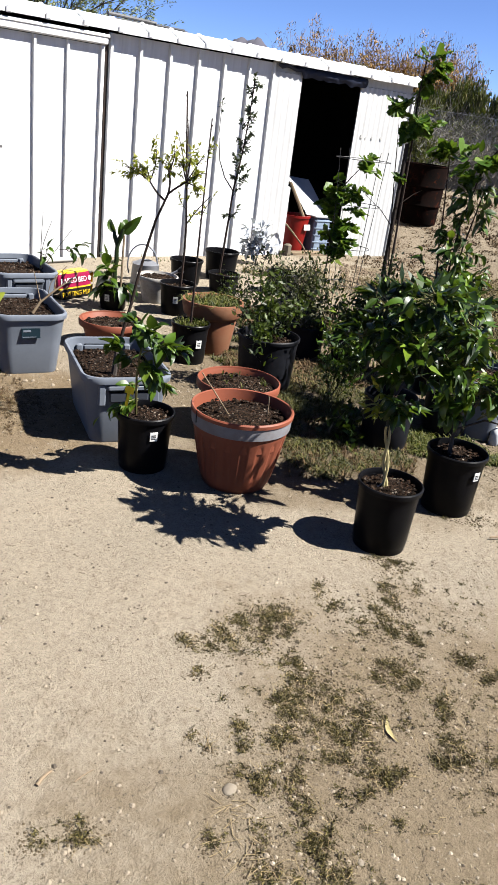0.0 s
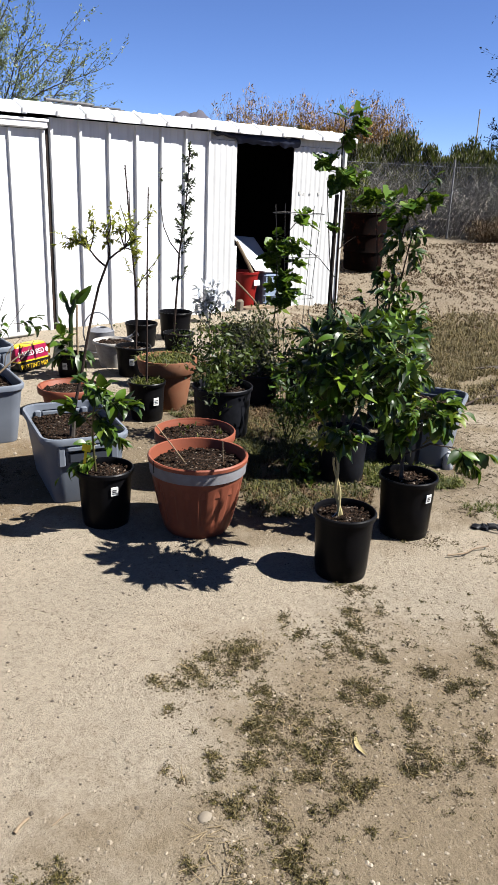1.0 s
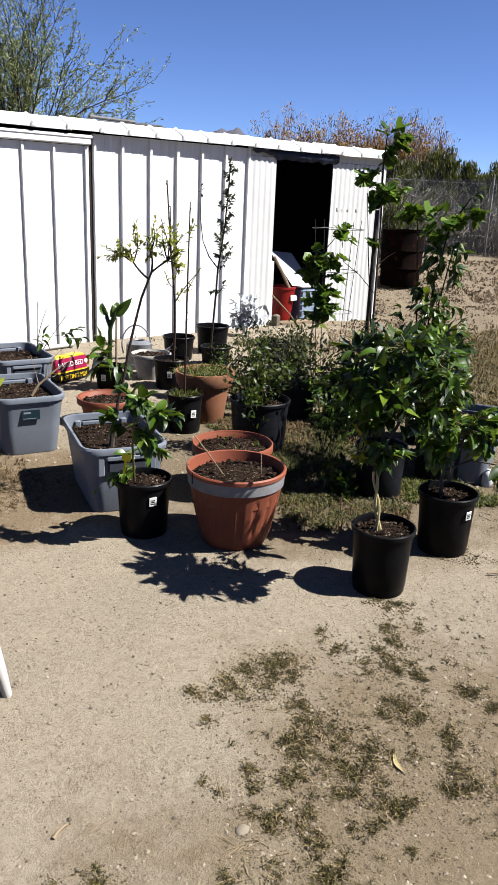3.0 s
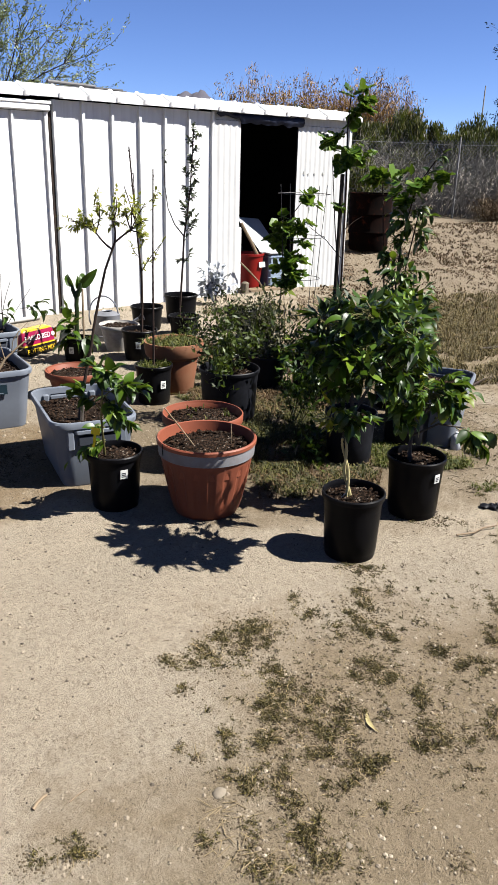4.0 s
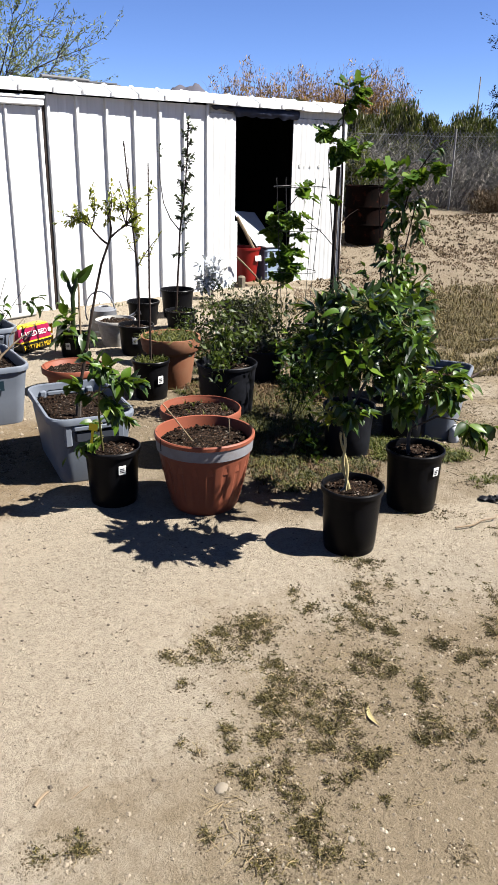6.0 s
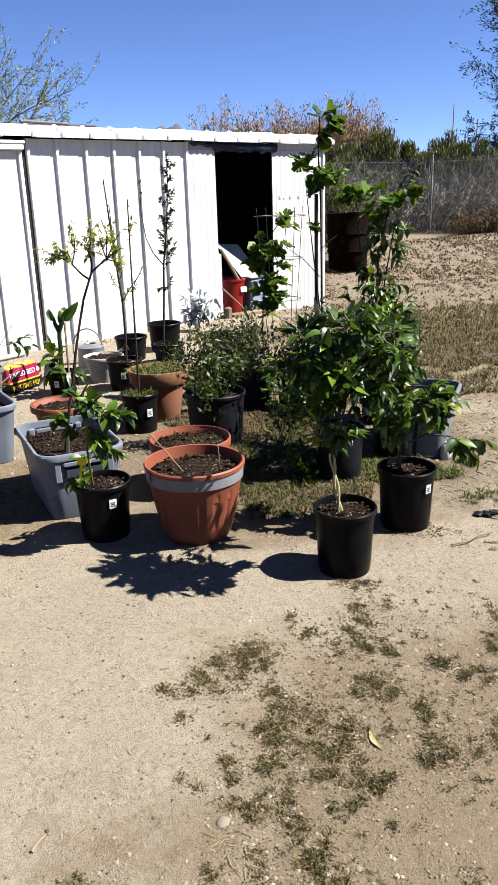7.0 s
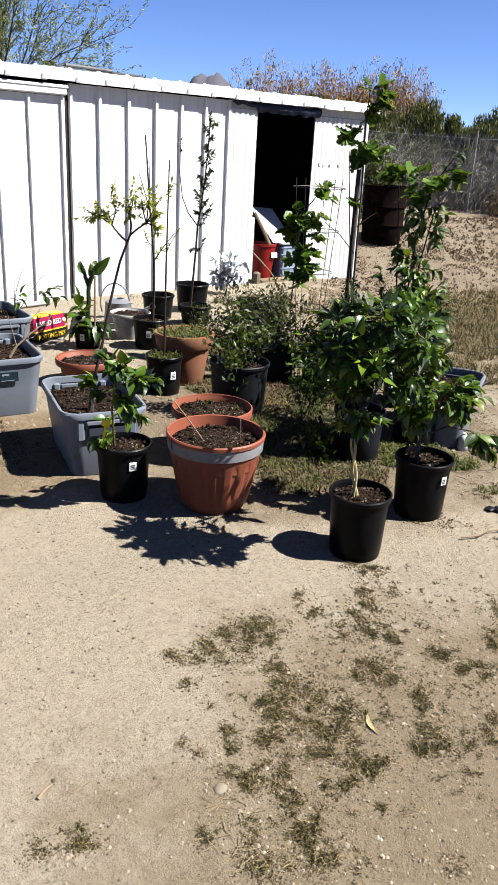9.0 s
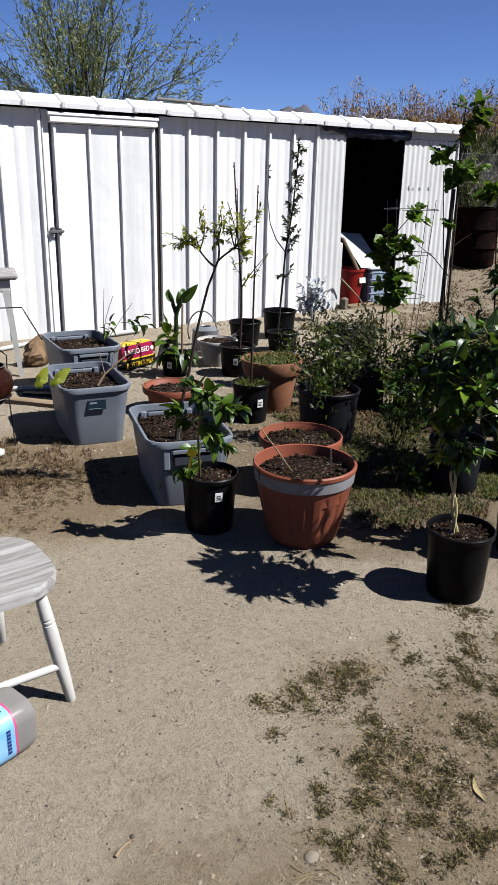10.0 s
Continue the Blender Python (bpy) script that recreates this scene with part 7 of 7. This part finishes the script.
FAR_SIDE_WEEDS = [(2.01, 1.30, 0.049, 0.033, 19), (2.03, 1.17, 0.07, 0.038, 50), (1.74, 1.18, 0.036, 0.058, 22), (1.65, 1.03, 0.056, 0.047, 47), (1.58, 1.04, 0.034, 0.031, 15), (1.73, 0.97, 0.049, 0.033, 19), (1.83, 0.96, 0.028, 0.059, 15), (1.34, 0.72, 0.028, 0.02, 11), (2.24, 1.23, 0.036, 0.049, 31), (2.42, 1.33, 0.032, 0.075, 35), (1.60, 0.86, 0.046, 0.04, 10), (0.86, 1.16, 0.02, 0.024, 10), (0.95, 1.00, 0.049, 0.03, 15), (0.94, 1.06, 0.03, 0.036, 10), (1.34, 0.93, 0.043, 0.017, 10), (0.61, 1.34, 0.056, 0.027, 19), (0.50, 1.37, 0.041, 0.023, 10)]
THIN_WEEDS = [(1.45, 1.35, 0.28, 0.22, 120), (1.20, 1.15, 0.2, 0.2, 70), (1.75, 1.10, 0.22, 0.2, 60), (1.85, 1.55, 0.22, 0.18, 50), (2.2, 1.35, 0.3, 0.25, 50), (1.05, 1.0, 0.15, 0.15, 40)]
YARD_WEEDS = [(1.02, 4.2, 0.35, 0.25, 300), (1.25, 3.9, 0.3, 0.2, 220), (1.45, 4.05, 0.25, 0.15, 150), (0.95, 3.55, 0.15, 0.15, 40), (2.85, 1.98, 0.14, 0.04, 30), (4.5, 2.55, 0.45, 0.25, 60), (4.0, 2.15, 0.35, 0.2, 50), (3.5, 2.0, 0.25, 0.12, 70), (5.3, 2.9, 0.5, 0.3, 60), (3.1, 1.6, 0.3, 0.1, 40), (3.6, 1.4, 0.3, 0.1, 30)]
WEED_SPOTS = EDGE_WEEDS + MIDDLE_WEEDS + FAR_SIDE_WEEDS + THIN_WEEDS + YARD_WEEDS


def weed_patches():
    rng = random.Random(401)
    for x, y, ra, rb, n in WEED_SPOTS:
        s = Shape()
        for _ in range(int(n * 5.4)):
            a, q = rng.uniform(0, 6.28), math.sqrt(rng.random()) * rng.uniform(0.5, 1.35)
            p = Vector((x, y, 0)) + off(math.cos(a) * q * ra * 1.1, math.sin(a) * q * rb * 1.5, 0)
            if noise.noise(Vector((p.x * 22, p.y * 22, 7.0))) + 0.7 * noise.noise(Vector((p.x * 55, p.y * 55, 3.0))) < rng.uniform(-0.05, 0.3):
                continue
            p.z = lie(p.x, p.y) - 0.002
            sprig(s, p, rng, 0.006 + 0.017 * rng.random() ** 1.6)
        tagged(part("ground_weeds", s, DEAD_WEED if y > 3 else WEED_DULL, smooth=False), "dead brown weeds beside a tote" if y > 3 else "low dull olive weeds on sandy ground", "weeds", "ground weeds", "stuff")


def dry_strands():
    rng = random.Random(402)
    s = Shape()
    for x, y, ra, rb, n in WEED_SPOTS:
        for _ in range(int(n * 1.25)):
            a, q = rng.uniform(0, 6.28), math.sqrt(rng.random()) * rng.uniform(0.5, 1.5)
            p = Vector((x, y, 0)) + off(math.cos(a) * q * ra * 1.15, math.sin(a) * q * rb * 1.5, 0)
            if noise.noise(Vector((p.x * 22, p.y * 22, 7.0))) < rng.uniform(-0.35, 0.2):
                continue
            p.z = lie(p.x, p.y) + 0.002
            b, length = rng.uniform(0, 6.28), 0.012 + 0.05 * rng.random() ** 2
            d = Vector((math.cos(b), math.sin(b), 0)) * length
            side = Vector((-d.y, d.x, 0)) * rng.uniform(-0.25, 0.25)
            rise = Vector((0, 0, rng.uniform(0.002, 0.014)))
            s.strip([p, p + d * 0.5 + side + rise, p + d + rise * rng.uniform(0, 1)], [0.0016, 0.0014, 0.0006], Vector((0, 0, 1)) + wander(rng, 0.4))
    tagged(part("dry_strands", s, leafy("tan_strand", (0.085, 0.062, 0.026), (0.2, 0.15, 0.075), 0.8, 0.0, (0.05, 0.043, 0.0125)), smooth=False), "tan dry strands lying among the weeds", "dead grass", "", "stuff")


def grass_stand(x, y, rx, ra, n, length, width, material, label, seed, lean=1.4, name="grass_patch"):
    rng = random.Random(seed)
    s = Shape()
    for _ in range(n):
        a, q = rng.uniform(0, 6.28), math.sqrt(rng.random())
        p = Vector((x, y, 0)) + off(math.cos(a) * q * rx, math.sin(a) * q * ra, 0)
        if noise.noise(Vector((p.x * 5.5, p.y * 5.5, seed * 1.0))) < rng.uniform(-0.25, 0.2) * (0.8 if length > 0.12 else 1.0) - (0.1 if length > 0.12 else 0.0):
            continue
        p.z = lie(p.x, p.y) - 0.004
        tuft(s, p, rng, rng.randint(3, 6), length * rng.uniform(0.5, 1.2), width, lean)
    tagged(part(name, s, material, smooth=False), label, "grass", "", "stuff")


weed_patches()
dry_strands()
grass_stand(2.90, 3.18, 0.36, 0.40, 2600, 0.075, 0.006, TANGLED_WEED, "olive grassy weeds between the planters", 411)
grass_stand(2.78, 2.70, 0.36, 0.30, 1500, 0.055, 0.006, TANGLED_WEED, "olive grassy weeds beside the nursery pots", 412)
grass_stand(3.45, 2.60, 0.45, 0.20, 1500, 0.07, 0.007, GRASS_GREEN, "bright green weeds along a tote", 413)
grass_stand(3.45, 3.55, 0.5, 0.45, 2400, 0.08, 0.006, TANGLED_WEED, "tangled olive weeds among the pots", 414)
grass_stand(3.45, 1.98, 0.16, 0.10, 160, 0.045, 0.005, GRASS_GREEN, "small weeds beside a glove", 415)
grass_stand(3.4, 4.4, 0.35, 0.4, 1500, 0.07, 0.006, TANGLED_WEED, "olive weeds at the foot of a terracotta planter", 416)
grass_stand(6.9, 4.9, 1.4, 1.4, 6800, 0.11, 0.006, GRASS_DRY, "dry tawny grass in the yard", 417)
grass_stand(5.9, 4.0, 1.0, 1.0, 4600, 0.10, 0.005, GRASS_DRY, "dry tawny grass in the yard", 418)
grass_stand(8.4, 4.7, 1.5, 1.5, 5200, 0.12, 0.007, GRASS_DRY, "dry tawny grass in the yard", 419)
grass_stand(4.6, 4.6, 1.0, 0.9, 2200, 0.09, 0.006, GRASS_DRY, "dry grass among the pots", 420)
grass_stand(5.9, 6.5, 0.9, 0.5, 500, 0.12, 0.006, GRASS_DRY, "dry grass in front of the doorway", 421)
grass_stand(1.15, 4.35, 0.45, 0.5, 1500, 0.045, 0.004, DEAD_WEED, "dry grass stubble beside a tote", 422)
grass_stand(9.6, 6.9, 2.6, 2.0, 6000, 0.05, 0.012, DEAD_WEED, "dead brown weeds on the rough ground", 424)
grass_stand(12.0, 8.6, 2.6, 2.2, 5500, 0.06, 0.014, DEAD_WEED, "dead brown weeds on the rough ground", 425)
grass_stand(3.55, 4.05, 0.55, 0.5, 2600, 0.075, 0.006, DEAD_WEED, "dead brown weeds between the pots", 426)
grass_stand(4.2, 5.0, 0.7, 0.6, 2600, 0.085, 0.006, DEAD_WEED, "dead brown weeds between the pots", 427)
grass_stand(2.95, 3.75, 0.3, 0.4, 1200, 0.07, 0.006, GRASS_DRY, "dry grass round a large nursery pot", 428)
grass_stand(2.80, 2.85, 0.45, 0.5, 1500, 0.06, 0.005, DEAD_WEED, "dead brown weeds beside the nursery pots", 429)
grass_stand(4.6, 7.55, 1.6, 0.12, 160, 0.07, 0.006, GRASS_GREEN, "sparse weeds along the shed wall", 423)


def grit():
    rng = random.Random(431)
    s = Shape()
    for _ in range(14000):
        r, d = rng.uniform(-1.6, 1.7), 0.9 + 4.2 * rng.random() ** 1.5
        p = off(r, d, 0)
        s.lump((p.x, p.y, lie(p.x, p.y)), 0.0015 + 0.007 * rng.random() ** 6, rng)
    for _ in range(7500):
        p = off(rng.uniform(-2.6, 3.2), rng.uniform(4.2, 8.5), 0)
        if p.y < 7.6:
            s.lump((p.x, p.y, lie(p.x, p.y)), 0.004 + 0.012 * rng.random() ** 4, rng)
    pale = Shape()
    for _ in range(5200):
        r, d = rng.uniform(0.0, 1.7), rng.uniform(1.15, 3.1)
        p = off(r, d, 0)
        if noise.noise(Vector((p.x * 2.6, p.y * 2.6, 3.0))) > rng.uniform(-0.5, 0.6):
            pale.lump((p.x, p.y, lie(p.x, p.y)), 0.0016 + 0.0062 * rng.random() ** 4, rng, 0.8)
    for _ in range(1500):
        p = off(rng.uniform(-0.1, 1.4), rng.uniform(0.9, 2.3), 0)
        if noise.noise(Vector((p.x * 4, p.y * 4, 9.0))) > -0.15:
            pale.lump((p.x, p.y, lie(p.x, p.y) + 0.002), 0.0012 + 0.0036 * rng.random() ** 2.5, rng, 0.8)
    tagged(part("pale_chips", pale, surface("pale_chip_stone", (0.218, 0.185, 0.141), (0.133, 0.11, 0.0802), 0.9, 12, 90, 0.3), smooth=False), "pale stone chips strewn over weedy sand", "grit", "", "stuff")
    dark = Shape()
    for _ in range(2600):
        p = off(rng.uniform(-1.6, 1.7), 0.9 + 4.6 * rng.random() ** 1.4, 0)
        dark.lump((p.x, p.y, lie(p.x, p.y)), 0.0013 + 0.004 * rng.random() ** 4, rng, 0.9)
    for _ in range(520):
        p = off(rng.uniform(-1.6, 1.7), 0.9 + 2.6 * rng.random() ** 0.8, 0)
        dark.lump((p.x, p.y, lie(p.x, p.y)), 0.0026 + 0.0055 * rng.random() ** 3, rng, 0.7)
    tagged(part("dark_grit", dark, surface("dark_grit_stone", (0.0321, 0.0253, 0.0193), (0.0643, 0.0528, 0.039), 0.9, 12, 90, 0.3), smooth=False), "scattered dark grit on the sand", "grit", "", "stuff")
    tagged(part("grit", s, STONE, smooth=False), "loose pale grit and small pebbles", "grit", "", "stuff")
    s = Shape()
    for x, y, ra, rb, n in WEED_SPOTS:
        for _ in range(n * 7):
            a, q = rng.uniform(0, 6.28), math.sqrt(rng.random()) * rng.uniform(0.5, 1.6)
            p = Vector((x, y, 0)) + off(math.cos(a) * q * ra * 1.2, math.sin(a) * q * rb * 1.7, 0)
            s.lump((p.x, p.y, lie(p.x, p.y)), 0.0015 + 0.004 * rng.random() ** 2, rng)
    tagged(part("crumbs", s, surface("dark_crumbs", (0.039, 0.0285, 0.0166), (0.0689, 0.0528, 0.0321), 0.95, 3, 40, 0.4), smooth=False), "dark crumbs of earth and dead weed", "earth", "", "stuff")
    s = Shape()
    for _ in range(48000):
        r, d = rng.uniform(0.6, 7.5), rng.uniform(8.4, 15)
        p = off(r, d, 0)
        if p.y > 7.6 and p.x < 8.6:
            continue
        if noise.noise(Vector((p.x * 0.7, p.y * 0.7, 2))) + 0.5 * noise.noise(Vector((p.x * 3.1, p.y * 3.1, 5))) < rng.uniform(-0.2, 0.35) + 0.25 * smoothstep((9.6 - d) / 1.2):
            continue
        s.lump((p.x, p.y, lie(p.x, p.y)), 0.007 + 0.022 * rng.random() ** 3, rng, 0.95)
    tagged(part("clods", s, surface("dry_clods", (0.0689, 0.0496, 0.0321), (0.106, 0.0804, 0.0542), 0.95, 3, 40, 0.4), smooth=False), "dry brown clods on rough ground", "clods", "", "stuff")
    s = Shape()
    for _ in range(420):
        r, d = rng.uniform(-1.4, 1.6), 0.95 + 3.6 * rng.random() ** 1.3
        p = off(r, d, 0)
        a, q = rng.uniform(0, 6.28), rng.uniform(0.008, 0.035)
        z = lie(p.x, p.y) + 0.002
        s.tube([(p.x, p.y, z), (p.x + q * math.cos(a), p.y + q * math.sin(a), z + 0.002)], 0.0009, 0.0006, 4)
    for _ in range(800):
        p = off(rng.uniform(0.7, 2.8), rng.uniform(3.6, 6.4), 0)
        a, q = rng.uniform(0, 6.28), rng.uniform(0.02, 0.08)
        z = lie(p.x, p.y) + 0.003
        s.tube([(p.x, p.y, z), (p.x + q * math.cos(a), p.y + q * math.sin(a), z + 0.006)], 0.002, 0.001, 4)
    tagged(part("litter", s, surface("dark_litter", (0.0459, 0.0344, 0.023), (0.0918, 0.0689, 0.0459), 0.9, 20, 80, 0.1), smooth=False), "dark bits of dry twig on the sand", "litter", "", "stuff")
    s = Shape()
    for _ in range(1500):
        p = off(rng.uniform(-0.15, 1.3), 0.9 + 1.9 * rng.random(), 0)
        a, q = rng.uniform(0, 6.28), rng.uniform(0.003, 0.012)
        z = lie(p.x, p.y) + 0.002
        s.strip([Vector((p.x, p.y, z)), Vector((p.x + q * math.cos(a), p.y + q * math.sin(a), z + rng.uniform(0.0, 0.006)))], [0.0025, 0.0012], Vector((rng.uniform(-0.4, 0.4), 0, 1)))
    for _ in range(420):
        p = Vector((1.15, 3.95, 0)) + off(rng.uniform(-0.45, 0.4), rng.uniform(-0.4, 0.4), 0)
        a, q = rng.uniform(0, 6.28), rng.uniform(0.006, 0.022)
        z = lie(p.x, p.y) + 0.003
        s.strip([Vector((p.x, p.y, z)), Vector((p.x + q * math.cos(a), p.y + q * math.sin(a), z + rng.uniform(0.0, 0.008)))], [0.006, 0.003], Vector((rng.uniform(-0.4, 0.4), 0, 1)))
    tagged(part("leaf_litter", s, leafy("pale_litter", (0.1, 0.0775, 0.045), (0.17, 0.14, 0.09), 0.8, 0.1), smooth=False), "pale dry leaf crumbs among the weeds", "litter", "", "stuff")
    s = Shape()
    for _ in range(34):
        p = Vector((0.945, 1.16, 0)) + off(rng.uniform(-0.06, 0.06), rng.uniform(-0.11, 0.08), 0)
        a, q = rng.uniform(0, 6.28), rng.uniform(0.015, 0.06)
        z = lie(p.x, p.y) + 0.003
        s.tube([(p.x, p.y, z), (p.x + q * math.cos(a), p.y + q * math.sin(a), z + rng.uniform(0, 0.008))], 0.0012, 0.0008, 4)
    tagged(part("straw", s, surface("pale_straw", (0.166, 0.129, 0.0735), (0.11, 0.0828, 0.0459), 0.8, 30, 90, 0.1), smooth=False), "scattered pale straw on the ground", "straw", "", "stuff")
    for x, y, turn, long, wide, label in ((0.60, 1.535, 28, 0.055, 0.011, "split sliver of raw wood"), (0.691, 1.492, 12, 0.06, 0.004, "thin pale dry stick")):
        s = Shape().tube([(-long / 2, 0, 0.003), (-long * 0.1, wide * 0.15, 0.006), (long * 0.3, 0, 0.005), (long / 2, -wide * 0.2, 0.003)], wide / 2, wide / 3, 6)
        ob = part("wood_chip" if wide > 0.01 else "dry_stick", s, RAW_WOOD)
        ob.matrix_world = pose(x, y, lie(x, y), 0, 0, turn)
        tagged(ob, label + " on the sand", "wood chip" if wide > 0.01 else "stick")
    PALE_STONE = surface("smooth_pale_stone", (0.114, 0.0968, 0.0734), (0.0864, 0.0715, 0.0544), 0.8, 20, 120, 0.2)
    for x, y, r, label in ((0.997, 1.268, 0.022, "smooth pale round stone"), (1.29, 1.265, 0.009, "small white pebble"), (1.83, 1.03, 0.010, "small grey pebble"), (2.03, 1.02, 0.010, "small pale pebble"), (1.15, 0.93, 0.011, "small grey pebble")):
        s = Shape().lathe([(0.001, -r * 0.3), (r * 0.7, -r * 0.25), (r, 0.1 * r), (r * 0.85, r * 0.4), (r * 0.4, r * 0.62), (0.001, r * 0.68)], 16, wobble=0.06)
        ob = part("stone", s, PALE_STONE)
        ob.matrix_world = pose(x, y, lie(x, y), 0, 0, rng.uniform(0, 360)) @ Matrix.Diagonal((1, 0.85, 0.6, 1))
        tagged(ob, label + " on the sand", "stone")
    s = Shape()
    rows = []
    for i in range(8):
        u = i / 7
        w = 0.005 * math.sin(math.pi * (0.08 + 0.88 * u))
        rows.append([(0.06 * u, -0.009 * math.sin(3 * u) - w, 0.004), (0.06 * u, -0.009 * math.sin(3 * u), 0.003), (0.06 * u, -0.009 * math.sin(3 * u) + w, 0.0045)])
    s.face_loop(rows[::-1], False)
    lf = part("fallen_leaf", s, surface("dry_yellow_leaf", (0.202, 0.174, 0.084), (0.151, 0.12, 0.056), 0.7, 30, 120, 0.2))
    lf.matrix_world = pose(1.555, 1.235, lie(1.55, 1.2) + 0.001, 0, 0, -113) @ Matrix.Scale(1.5, 4)
    tagged(lf, "curled dry yellow leaf on the ground", "leaf")


grit()
